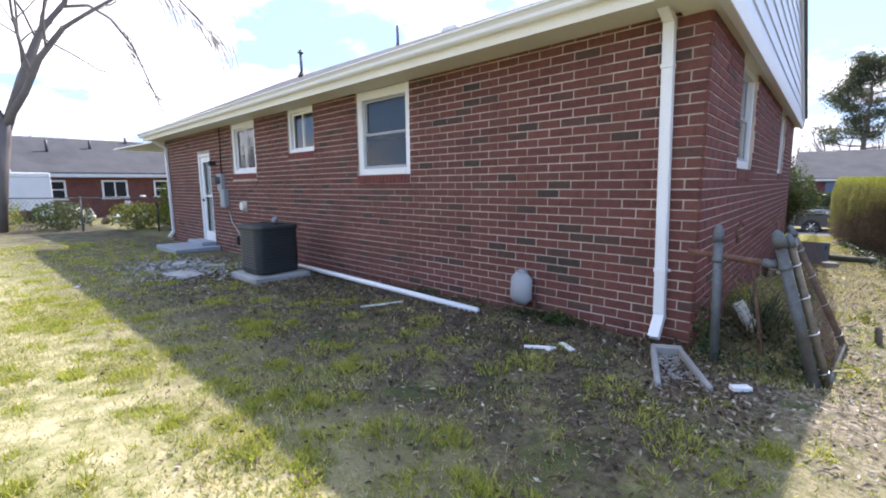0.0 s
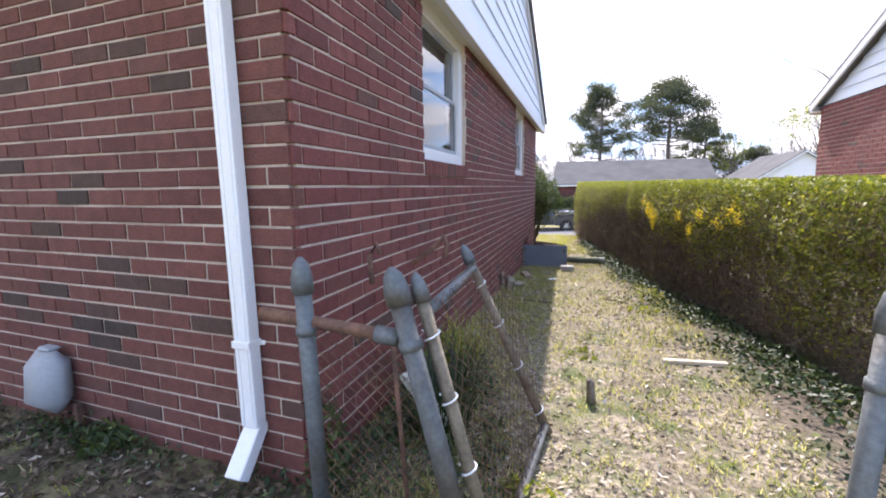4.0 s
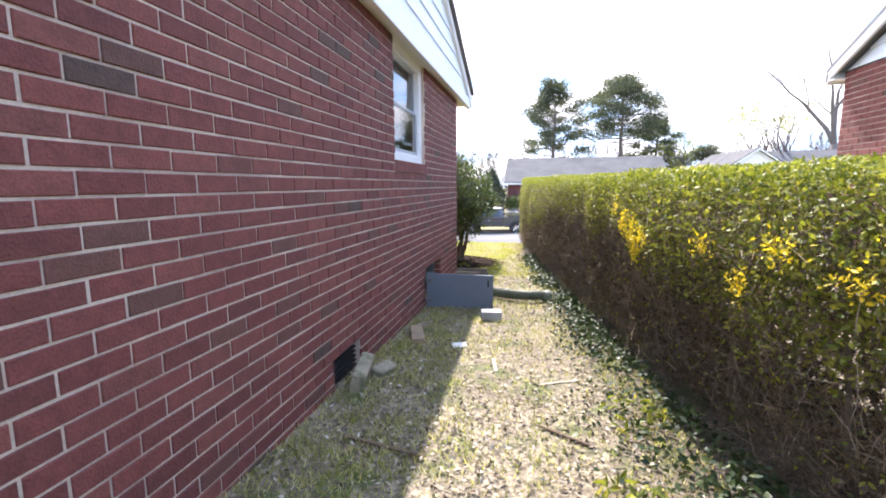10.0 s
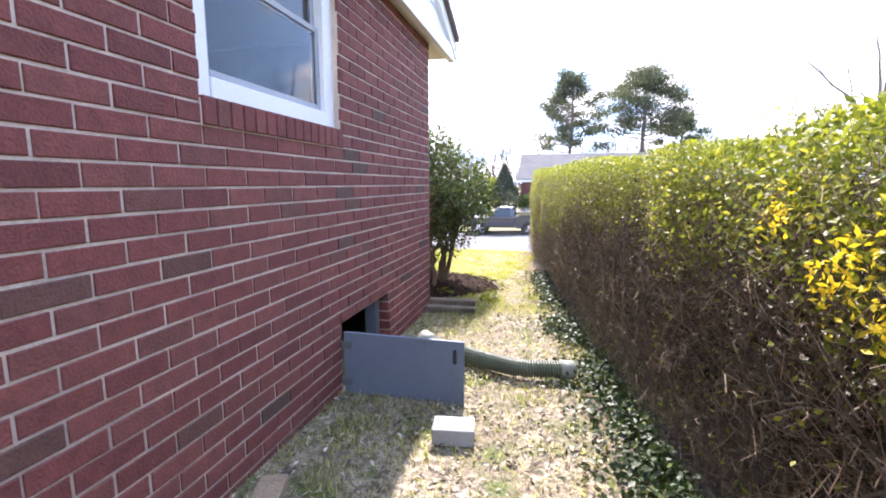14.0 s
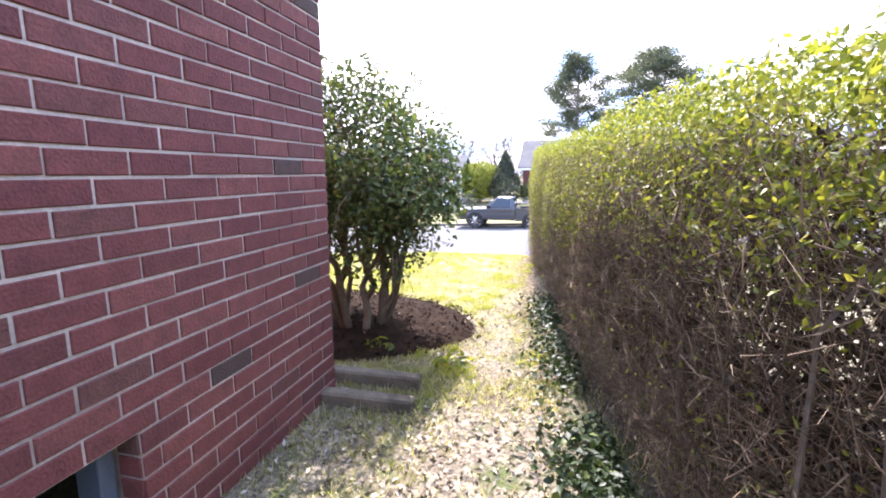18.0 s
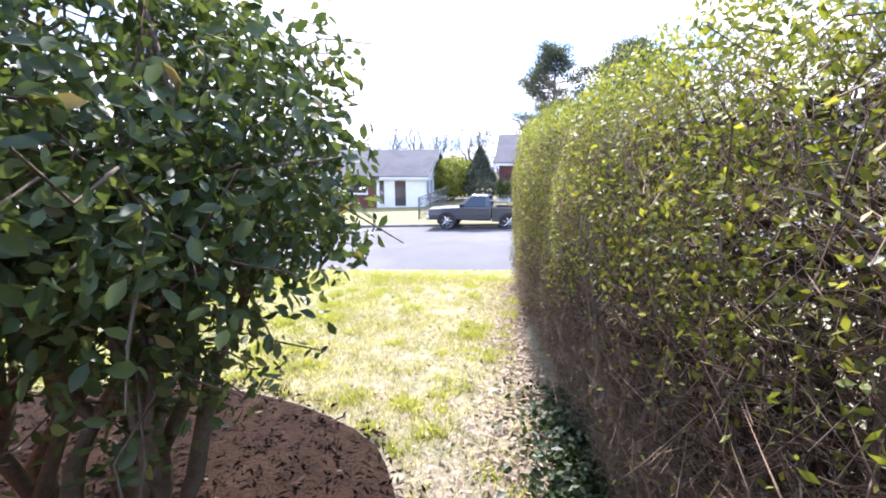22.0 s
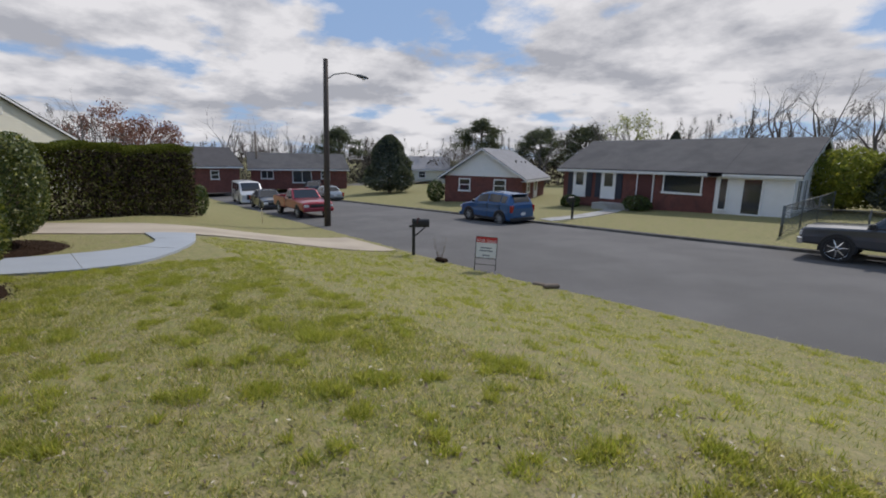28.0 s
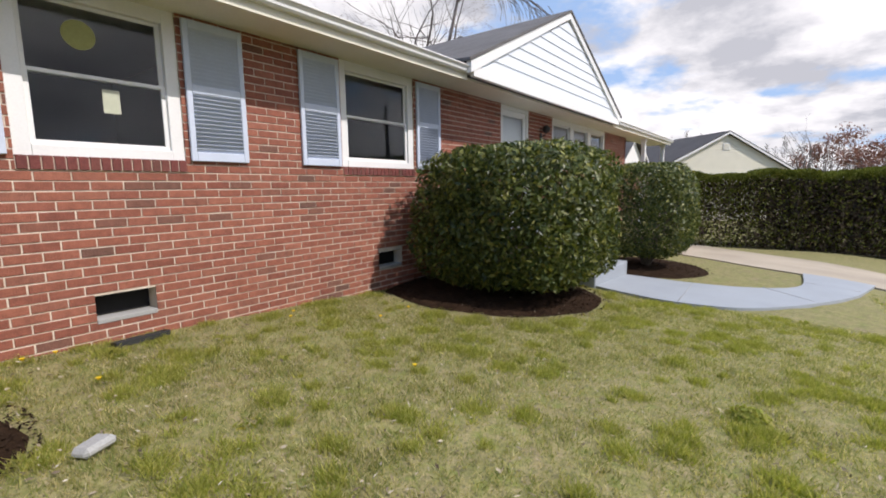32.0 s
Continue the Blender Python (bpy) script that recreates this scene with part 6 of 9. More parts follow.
# camellia at the front corner: thick crooked trunks that fork into an open, leafy crown
def camellia(name, m, centre, radii, label, seed, trunks=11, leaves=14500, size=0.0245):
    rng = np.random.default_rng(seed)
    th = thing(name, m, label, "shrub")
    c0, rr = np.array(centre), np.array(radii)
    spots = []

    def crooked(p, q, r0, r1, bend, n=4):
        p, q = Vector(p), Vector(q)
        pts = [p]
        for k in range(1, n):
            t_ = k / n
            pts.append(p.lerp(q, t_) + Vector(rng.normal(0, bend, 3)) * (q - p).length + Vector((0, 0, 0.10 * math.sin(math.pi * t_) * (q - p).length)))
        return pts + [q], [r0 + (r1 - r0) * k / n for k in range(n + 1)]
    for k in range(trunks):
        a = 2 * math.pi * k / trunks + rng.normal(0, 0.25)
        out = rng.uniform(0.30, 0.62) if k % 3 else rng.uniform(0.10, 0.25)
        foot_ = (math.cos(a) * rng.uniform(0.10, 0.26), math.sin(a) * rng.uniform(0.08, 0.22), -0.06)
        fork = (c0[0] * 0.6 + math.cos(a) * out * rr[0], c0[1] * 0.6 + math.sin(a) * out * rr[1], rng.uniform(0.50, 0.90))
        r_ = rng.uniform(0.019, 0.036)
        pts, rad = crooked(foot_, fork, r_ * 1.25, r_ * 0.72, 0.06)
        vs_, fs_ = tube_data(pts, rad, 8, False)
        trunk_ = obj("trunk", vs_, fs_, M_CAMBARK, th, "crooked grey-brown trunk", smooth=True)
        chunks = []
        for j in range(4):
            d = Vector((math.cos(a) * 0.7, math.sin(a) * 0.7, 0.25)) + Vector(rng.normal(0, 0.62, 3))
            d = np.array(d.normalized())
            tip = c0 + d * rr * rng.uniform(0.55, 0.80)
            start = pts[-1] if j < 2 else pts[-2]
            p2, r2 = crooked(start, tip, r_ * 0.55, 0.006, 0.07)
            chunks.append(tube_data(p2, r2, 6, False))
            for q in range(10):
                b_ = p2[1 + q % 4]
                t2 = Vector(b_) + Vector(rng.normal(0, 0.17, 3)) + Vector(d) * 0.10 + Vector((0, 0, 0.05))
                p3, r3 = crooked(b_, t2, 0.0055, 0.0022, 0.08, 3)
                chunks.append(tube_data(p3, r3, 4, False))
                spots += [p3[-1], p3[-2], p3[-1]]
            spots += [p2[-1], p2[-2]]
        vs_, fs_ = join_data(chunks)
        obj("branch", vs_, fs_, M_CAMBARK, trunk_, "forking branch", smooth=True)["kind"] = "stuff"
    near_ = np.array(spots)[rng.integers(0, len(spots), leaves)] + rng.normal(0, 0.062, (leaves, 3))
    skin, _ = shell_points(int(leaves * 0.9), centre, radii, rng, 0.62, 0.22, seed * 0.37, -0.72)
    gap = np.array([noise.noise(Vector((float(u) * 3.1, float(v_) * 3.1, float(w_) * 3.1 + seed))) for u, v_, w_ in skin]) > -0.12
    pos = np.concatenate([near_, skin[gap]])
    e = (pos - c0) / rr
    pos = pos[(e ** 2).sum(1) < 1.28]
    e = (pos - c0) / rr
    v, f = cards(pos, size, rng, 0.9, 0.48, e * 0.6 + np.array([0, 0, 0.45]), rounded=True)
    fast_obj("crown", v, f, M_CAMELLIA, th, "glossy oval leaves")
    return th


M_CAMBARK = mat("smooth_grey_brown_bark", (0.155, 0.115, 0.08), 0.9, vary=0.35, scale=14, fine=60, bump=0.5, second=(0.12, 0.095, 0.06), second_scale=7, spec=0.12)
cz = land(-0.2, 10.3)
camellia("corner_camellia", pose(-0.27, 10.22, cz + 0.06), (-0.10, 0.16, 1.25), (0.90, 0.90, 0.85), "large glossy-leaved camellia on crooked bare trunks in mulch", 23)
# clipped evergreen bushes at the front
shrub("front_bush", pose(-8.13, 10.72, land(-8.15, 10.77)), (1.28, 1.23, 0.97), 40000, 0.043, "large clipped dark green holly bush in mulch", M_HOLLY, seed=4.1, zc=1.22, box=1.1, rough=0.085, inner=0.72, stems=16, trunk_r=0.03, foot=0.16)
shrub("front_bush", pose(-13.0, 11.35, land(-13.0, 11.35)), (1.05, 1.05, 1.05), 22000, 0.04, "smaller clipped dark green holly bush beyond the walk", M_HOLLY, seed=6.7, zc=1.35, box=0.7, rough=0.05, inner=0.8, stems=14, trunk_r=0.03, foot=0.3)
hedge("west_hedge", "tall green hedge beyond the driveway", [(-22.2, 9.2), (-23.2, 12.0), (-24.6, 15.2), (-25.6, 17.3)], 1.6, lambda d: 1.26 + 0.07 * np.sin(d * 1.9) + 0.05 * np.sin(d * 5.3), 36000, 9000, M_WHEDGE, 0.046, bare=0.22, stem_step=0.2, twig_r=0.006, core=12000, inner=26000, inner_size=0.085)
shrub("ivy_stump", pose(-25.6, 18.0, land(-25.6, 18.0)), (0.45, 0.4, 0.75), 1500, 0.06, "dark ivy-covered stump at the hedge end", seed=8.2, zc=0.8, stems=8, rough=0.2)


def mound(name, cx, cy, rx_, ry_, h, label, clip=None, chips=2500):
    """A low mound of dark mulch with loose chips on it."""
    vs_, fs_ = [], []
    rings, seg = 9, 40
    for i in range(rings + 1):
        for k in range(seg):
            t = i / rings
            a = 2 * math.pi * k / seg
            w = 1 + 0.06 * noise.noise(Vector((math.cos(a) * 2 + cx, math.sin(a) * 2, 1.0)))
            x, y = cx + math.cos(a) * rx_ * t * w, cy + math.sin(a) * ry_ * t * w
            if clip and y < clip:
                y = clip
            e = h * (1 - t ** 3) + 0.02 * noise.noise(Vector((x * 4, y * 4, 0))) * (1 - t)
            vs_.append((x, y, land(x, y) + e + 0.012 - (0.05 if i == rings else 0)))
    for i in range(rings):
        for k in range(seg):
            k2 = (k + 1) % seg
            fs_.append((i * seg + k, i * seg + k2, (i + 1) * seg + k2, (i + 1) * seg + k))
    ob = tagged(obj(name, vs_, fs_, M_SOIL, smooth=True), label, "mulch bed", kind="structure")
    r = np.sqrt(RNG.uniform(0, 1.02, chips))
    a = RNG.uniform(0, 2 * math.pi, chips)
    x, y = cx + np.cos(a) * rx_ * r, cy + np.sin(a) * ry_ * r
    if clip:
        ok = y > clip
        x, y, r = x[ok], y[ok], r[ok]
    z = land_arr(x, y) + h * (1 - r ** 3) + 0.022
    v, f = cards(np.stack([x, y, z], 1), 0.022, RNG, 0.5, 0.35, np.tile([0, 0, 1.0], (len(x), 1)))
    ch = fast_obj("mulch_chips", v, f, M_MULCH)
    tagged(ch, "loose dark mulch chips and dead leaves", "mulch", kind="stuff")
    return ob


mound("mulch_bed_corner", -0.95, 10.5, 1.66, 1.1, 0.10, "dark mulch bed round the corner camellia", clip=9.2, chips=3800)
mound("mulch_bed_front", -8.12, 10.22, 1.75, 1.78, 0.10, "dark mulch bed round the big front bush", clip=9.2, chips=3500)
mound("mulch_bed_west", -13.3, 11.2, 1.9, 1.5, 0.10, "dark mulch bed round the smaller front bush", clip=9.2, chips=1500)


# ---- grass, litter and weeds ----
def blades(n, xs, ys, h, density, name, label, seed=0.0, spread=0.4, tuft=0.0, material=None):
    """Grass: fine blades over the whole, and denser, taller clumps scattered through it."""
    x, y = RNG.uniform(*xs, n), RNG.uniform(*ys, n)
    if tuft:
        k = int(n * tuft)
        m = int((xs[1] - xs[0]) * (ys[1] - ys[0]) * 9)
        cx, cy, cr = RNG.uniform(*xs, m), RNG.uniform(*ys, m), RNG.uniform(0.015, 0.065, m)
        pick = RNG.choice(m, k, p=cr ** 2 / (cr ** 2).sum())
        x[:k], y[:k] = cx[pick] + RNG.normal(0, 1, k) * cr[pick], cy[pick] + RNG.normal(0, 1, k) * cr[pick]
        inside = np.arange(n) < k
    else:
        inside = np.zeros(n, bool)
    c = wob(x * 6.5, y * 6.5, seed + 0.2) * 0.50 + wob(x * 2.3, y * 2.3, seed + 4.2) * 0.16
    k = RNG.uniform(0, 1, n) < density(x, y) * np.clip(0.68 + 0.85 * c + inside * 0.3, 0.22, 1)
    x, y, c, inside = x[k], y[k], c[k], inside[k]
    z = land_arr(x, y) - 0.012
    m = len(x)
    hh = h * RNG.uniform(0.5, 1.3, m) * (1 + np.clip(c, -0.4, 0.7)) * np.where(inside, 1.35, 1.0)
    a = RNG.uniform(0, 2 * math.pi, m)
    w = RNG.uniform(0.0022, 0.0045, m) * (1 + 0.30 * np.hypot(x, y - 9) / 6) * np.where(inside, 1.3, 1.0)
    lean = RNG.uniform(0.1, 1.0, m) * spread * hh * 3
    b = RNG.uniform(0, 2 * math.pi, m)
    v = np.stack([np.stack([x + np.cos(a) * w, y + np.sin(a) * w, z], 1), np.stack([x - np.cos(a) * w, y - np.sin(a) * w, z], 1),
                  np.stack([x + np.cos(b) * lean, y + np.sin(b) * lean, z + hh], 1)], 1).reshape(-1, 3)
    f = np.arange(3 * m).reshape(-1, 3)
    ob = fast_obj(name, v, f, material or M_GRASS)
    if tuft:
        me = ob.data
        me.materials.append(M_TUFT)
        me.polygons.foreach_set("material_index", inside.astype(np.int32))
    return tagged(ob, label, "grass", kind="stuff")


def straw(n, xs, ys, size, label, name, density=None):
    """Dry stalks and pale bits lying flat in the turf."""
    x, y = RNG.uniform(*xs, n), RNG.uniform(*ys, n)
    k = RNG.uniform(0, 1, n) < np.clip(0.45 - 1.2 * wob(x * 1.5, y * 1.5, 1.2), 0.08, 1) * (density(x, y) if density else 1)
    x, y = x[k], y[k]
    z = land_arr(x, y) + RNG.uniform(0.012, 0.03, len(x))
    v, f = cards(np.stack([x, y, z], 1), size, RNG, 0.35, 0.14, np.tile([0, 0, 1.0], (len(x), 1)))
    tagged(fast_obj(name, v, f, M_LITTER), label, "straw", kind="stuff")


def not_in(x, y, cx, cy, rx_, ry_):
    return ((x - cx) / rx_) ** 2 + ((y - cy) / ry_) ** 2 > 1


def front_density(x, y):
    hx = np.interp(y, [9, 11.4, 13, 13.8, 14.5], [1.42, 1.12, 0.96, 1.0, 9])
    g = np.where(x < hx - 0.05, 1.0, 0.0)
    g = g * not_in(x, y, -0.95, 10.5, 1.6, 1.06) * not_in(x, y, -8.12, 10.22, 1.72, 1.75) * not_in(x, y, -13.3, 11.2, 1.85, 1.45)
    path = np.clip(1 - np.abs(x - np.interp(y, [9, 11, 14], [0.95, 0.75, 0.6])) / 0.45, 0, 1) * np.clip((13.2 - y) / 2.5, 0, 1)
    return g * (1 - 0.8 * path) * np.where(y > 9.2, 1, 0)


blades(500000, (-9.5, -0.6), (9.2, 15.2), 0.042, front_density, "front_lawn_grass", "short patchy green and straw grass of the front lawn", 1.0, tuft=0.30)
blades(190000, (-0.9, 1.6), (9.2, 15.6), 0.038, front_density, "corner_lawn_grass", "thin dry straw-coloured grass by the hedge", 2.0, tuft=0.16, material=M_DRYGRASS)
blades(125000, (-13.6, 4.0), (15.2, 21.3), 0.045, lambda x, y: 1.0 + 0 * x, "lower_lawn_grass", "short patchy green grass sloping to the street", 1.0, tuft=0.26)
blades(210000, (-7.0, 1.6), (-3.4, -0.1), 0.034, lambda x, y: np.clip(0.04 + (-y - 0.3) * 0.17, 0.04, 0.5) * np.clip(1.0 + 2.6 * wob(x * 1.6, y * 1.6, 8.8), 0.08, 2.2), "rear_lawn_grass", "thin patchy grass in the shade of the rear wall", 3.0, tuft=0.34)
# dry pale blades start at the shadow edge: sunlight put into their colour
blades(110000, (-7.0, 1.6), (-5.0, -2.5), 0.036, lambda x, y: np.clip((-y - 2.4) / 0.8, 0, 1), "sunlit_yard_grass", "patchy rear yard grass, coloured pale to carry the sunlight", 4.0, tuft=0.25, material=M_DRYGRASS)
blades(70000, (-15.0, -7.0), (-7.5, 0.4), 0.042, lambda x, y: np.clip((-y + 0.2) / 1.5, 0.15, 1), "far_yard_grass", "pale green grass of the far rear yard", 6.0, tuft=0.3)
straw(13000, (-9.0, 1.2), (9.3, 15.2), 0.022, "pale dry stalks in the front lawn", "lawn_straw", front_density)
straw(9000, (-6.0, 1.5), (-4.4, -0.2), 0.02, "pale dry stalks in the rear yard", "yard_straw")
blades(150000, (0.0, 2.2), (-0.6, 9.6), 0.045, lambda x, y: np.clip(0.30 + 2.0 * np.clip(0.55 - np.abs(x - 0.30), 0, 1), 0, 1), "side_path_grass", "sparse grass tufts along the brick wall", 5.0)
# dead leaves on the side path, at the hedge and at the rear wall
n = 26000
xx, yy = RNG.uniform(0.02, 2.4, n), RNG.uniform(-1.6, 12.4, n)
keep = xx < np.interp(yy, [-2, 3.6, 5.0, 9.0, 12.4], [3.3, 2.4, 2.12, 1.45, 1.1])
keep &= (yy < 9.2) | (xx > 0.62)
keep &= xx + 0.098 * yy < 2.26 + np.abs(RNG.normal(0, 0.12, n))
keep &= RNG.uniform(0, 1, n) < np.clip(0.75 + 0.8 * wob(xx * 1.4, yy * 1.4, 6.6), 0.1, 1) * np.clip((12.6 - yy) / 2.5, 0, 1)
xx, yy = xx[keep], yy[keep]
x2, y2 = RNG.uniform(-7.0, 0.6, 15000), -np.abs(RNG.normal(0, 1.3, 15000)) - 0.2
ok = y2 > -3.6
x2, y2 = x2[ok], (y2 - x2 * 0.07)[ok]
v, f = cards(np.stack([x2, y2, land_arr(x2, y2) + np.abs(RNG.normal(0, 0.006, len(x2))) + 0.008], 1), 0.021, RNG, 0.45, 0.42, np.tile([0, 0, 1.0], (len(x2), 1)), fold=0.5)
tagged(fast_obj("yard_leaf_litter", v, f, M_LITTER_D), "brown dead leaves and chips in the rear yard", "leaf litter", kind="stuff")
zz = land_arr(xx, yy) + np.abs(RNG.normal(0, 0.006, len(xx))) + 0.008
v, f = cards(np.stack([xx, yy, zz], 1), 0.018, RNG, 0.45, 0.42, np.tile([0, 0, 1.0], (len(xx), 1)), fold=0.5)
tagged(fast_obj("leaf_litter", v, f, M_LITTER), "dead tan leaves scattered over the side path", "leaf litter", kind="stuff")
n = 2600
xx, yy = 0.9 - np.abs(RNG.normal(0, 2.6, n)), RNG.uniform(9.4, 15.5, n)
ok = not_in(xx, yy, -0.95, 10.5, 1.65, 1.1)
zz = land_arr(xx, yy) + 0.022
v, f = cards(np.stack([xx, yy, zz], 1)[ok], 0.018, RNG, 0.4, 0.45, np.tile([0, 0, 1.0], (int(ok.sum()), 1)))
tagged(fast_obj("lawn_litter", v, f, M_LITTER), "few dead leaves on the front lawn", "leaf litter", kind="stuff")
# bare earth and chips along the front stretch of the hedge foot
n = 3600
yy = RNG.uniform(9.6, 15.5, n)
xx = np.interp(yy, [9.5, 11.4, 13.0, 15.5], [1.38, 1.08, 0.90, 0.86]) + 0.12 - np.abs(RNG.normal(0, 0.17, n)) - 0.08 * wob(yy, yy * 0 + 1.0, 4.4)
v, f = cards(np.stack([xx, yy, land_arr(xx, yy) + RNG.uniform(0.006, 0.022, n)], 1), 0.021, RNG, 0.3, 0.5, np.tile([0, 0, 1.0], (n, 1)))
tagged(fast_obj("hedge_litter", v, f, M_EARTH), "brown dead leaves and twigs along the hedge foot", "leaf litter", kind="stuff")


def weed(name, x, y, n, r, h, leaf, label, material=M_PRIVET, seed=1):
    rng = np.random.default_rng(seed)
    a, q = rng.uniform(0, 2 * math.pi, n), np.sqrt(rng.uniform(0, 1, n))
    w = np.stack([x + np.cos(a) * r * q, y + np.sin(a) * r * q, land(x, y) + h * (1 - q * 0.7) * rng.uniform(0.2, 1, n)], 1)
    v, f = cards(w, leaf, rng, 0.8, 0.35, rounded=True, normals= np.stack([np.cos(a) * 0.6, np.sin(a) * 0.6, 0 * a + 0.8], 1))
    return tagged(fast_obj(name, v, f, material), label, "weed", kind="stuff")


weed("weed", 0.62, 9.66, 60, 0.13, 0.17, 0.04, "leafy green weed at the end of the timber", seed=3)
weed("weed", 0.02, 9.85, 40, 0.12, 0.14, 0.045, "broad-leaved green weed in the mulch", seed=4)
weed("weed", 1.75, 3.6, 60, 0.16, 0.14, 0.03, "bright green weed at the hedge foot", seed=5)
weed("weed", 1.9, 4.4, 60, 0.2, 0.22, 0.03, "bright green weed at the hedge foot", seed=6)
weed("weed", 1.1, 1.9, 40, 0.14, 0.06, 0.03, "flat green weed on the path", seed=7)
weed("weed", 0.9, -0.05, 50, 0.16, 0.10, 0.03, "flat green weed on the path", seed=8)
weed("grass_tuft", 0.15, 1.4, 300, 0.22, 0.35, 0.035, "spindly green weed against the brick wall", M_SPRING, 10)
def strappy(x, y, n, r, l, label, material, seed):
    """A tuft of long arching strap leaves."""
    rng = np.random.default_rng(seed)
    vs_, fs_ = [], []
    for k in range(n):
        a, q = rng.uniform(0, 2 * math.pi), r * math.sqrt(rng.uniform(0, 1))
        p = Vector((x + math.cos(a) * q, y + math.sin(a) * q, land(x, y)))
        b = a + rng.normal(0, 0.7)
        d, sd = Vector((math.cos(b), math.sin(b), 0)), Vector((-math.sin(b), math.cos(b), 0))
        ln, w = l * rng.uniform(0.5, 1.1), rng.uniform(0.003, 0.006)
        o = len(vs_)
        for i, (u, z) in enumerate(((0, 0), (0.16, 0.5), (0.42, 0.82), (0.80, 0.80))):
            e = w * (1 - 0.28 * i)
            vs_ += [p + d * u * ln + Vector((0, 0, z * ln)) + sd * e, p + d * u * ln + Vector((0, 0, z * ln)) - sd * e]
        fs_ += [(o + 2 * i, o + 2 * i + 1, o + 2 * i + 3, o + 2 * i + 2) for i in range(3)]
    return tagged(obj("strap_grass", vs_, fs_, material), label, "weed", group="weeds")


strappy(0.40, 0.42, 170, 0.14, 0.46, "dark green strappy tuft behind the leaning gate", M_IVY, 51)
strappy(0.30, 0.95, 120, 0.18, 0.36, "dark green strappy tuft against the brick wall", M_IVY, 52)
strappy(0.20, 1.55, 90, 0.16, 0.36, "green grassy tuft against the brick wall", M_TUFT, 53)
for i, (x, y, n_, r_) in enumerate(((-2.9, -1.29, 70, 0.10), (-2.15, -0.98, 150, 0.15), (-0.84, -1.26, 150, 0.16), (-0.21, -1.32, 150, 0.17), (-1.01, -1.52, 80, 0.12), (-3.7, -1.25, 80, 0.14), (-2.36, -2.08, 90, 0.15), (-0.93, -2.57, 90, 0.14), (0.28, -1.78, 100, 0.14))):
    strappy(x, y, n_ + 40, r_ * 1.15, 0.052, "low bright green grass tuft in the rear yard", M_TUFT, 60 + i)
rng_ = np.random.default_rng(54)
n = 3400
xx, yy = rng_.uniform(0.05, 0.85, n), rng_.uniform(-0.45, 1.5, n)
ok = (rng_.uniform(0, 1, n) < np.clip(0.6 + 1.2 * wob(xx * 2.2, yy * 2.2, 3.3), 0, 1)) & (xx < 0.85 - 0.25 * np.clip(yy, 0, 1.5))
zz = land_arr(xx, yy) + np.abs(rng_.normal(0, 0.055, n)) + 0.012
v, f = cards(np.stack([xx, yy, zz], 1)[ok], 0.02, rng_, 0.8, 0.55, np.tile([0, 0, 0.9], (int(ok.sum()), 1)))
tagged(fast_obj("gate_undergrowth", v, f, M_IVY), "low dark ivy and weeds under the leaning gate", "ivy", kind="stuff")
n = 2600
xx = rng_.uniform(-3.2, 0.15, n)
yy = -0.20 - xx * 0.07 - np.abs(rng_.normal(0, 0.12, n))
ok = rng_.uniform(0, 1, n) < np.clip(0.35 + 1.3 * wob(xx * 1.6, yy, 7.3), 0, 1)
zz = land_arr(xx, yy) + np.abs(rng_.normal(0, 0.045, n)) + 0.01
v, f = cards(np.stack([xx, yy, zz], 1)[ok], 0.018, rng_, 0.8, 0.5, np.tile([0, -0.3, 0.9], (int(ok.sum()), 1)))
tagged(fast_obj("wall_foot_weeds", v, f, M_IVY), "low dark weeds along the foot of the rear wall", "weeds", kind="stuff")
n = 1500
xx, yy = rng_.normal(-7.9, 0.75, n), rng_.normal(-1.15, 0.42, n)
ok = yy < 0.1
v, f = cards(np.stack([xx, yy, land_arr(xx, yy) + rng_.uniform(0.012, 0.03, n)], 1)[ok], 0.032, rng_, 0.35, 0.6, np.tile([0, 0, 1.0], (int(ok.sum()), 1)), fold=0.3)
tagged(fast_obj("rubble_chips", v, f, M_CONC), "pale concrete chips spread on the bare ground by the rear step", "rubble", kind="stuff")
for x, y, a_, l_ in ((-6.97, -1.42, 20, 0.30), (-8.3, -1.0, -35, 0.2), (-7.5, -0.7, 60, 0.16)):
    bm = boxed((-l_, -l_ * 0.55, 0, l_, l_ * 0.55, 0.04), bevel=0.012)
    for v_ in bm.verts:
        v_.co.xy += Vector((noise.noise(v_.co * 5), noise.noise(v_.co * 5 + Vector((4, 0, 0))))) * 0.08
    tagged(part("broken_slab", bm, M_CONC, m=pose(x, y, land(x, y), 1, 2, a_)), "flat broken piece of pale concrete on bare ground", "rubble", group="broken slabs")
weed("ivy_sprig", 0.06, -0.12, 140, 0.10, 0.55, 0.03, "dark ivy climbing the brick corner", M_CAMELLIA, 11)
weed("grass_tuft", -5.65, 13.79, 300, 0.13, 0.10, 0.03, "dark green clump of grass in the lawn", M_TUFT, 12)
weed("grass_tuft", -1.15, -0.18, 90, 0.14, 0.16, 0.035, "low dark weed under the plastic hood", M_CAMELLIA, 13)
for i, (x, y) in enumerate(((-2.3, 10.6), (-3.25, 9.62), (-3.4, 11.4), (-0.9, 12.2))):
    weed("weed", x, y, 26, 0.08, 0.05, 0.026, "small green weed in the lawn", seed=20 + i)
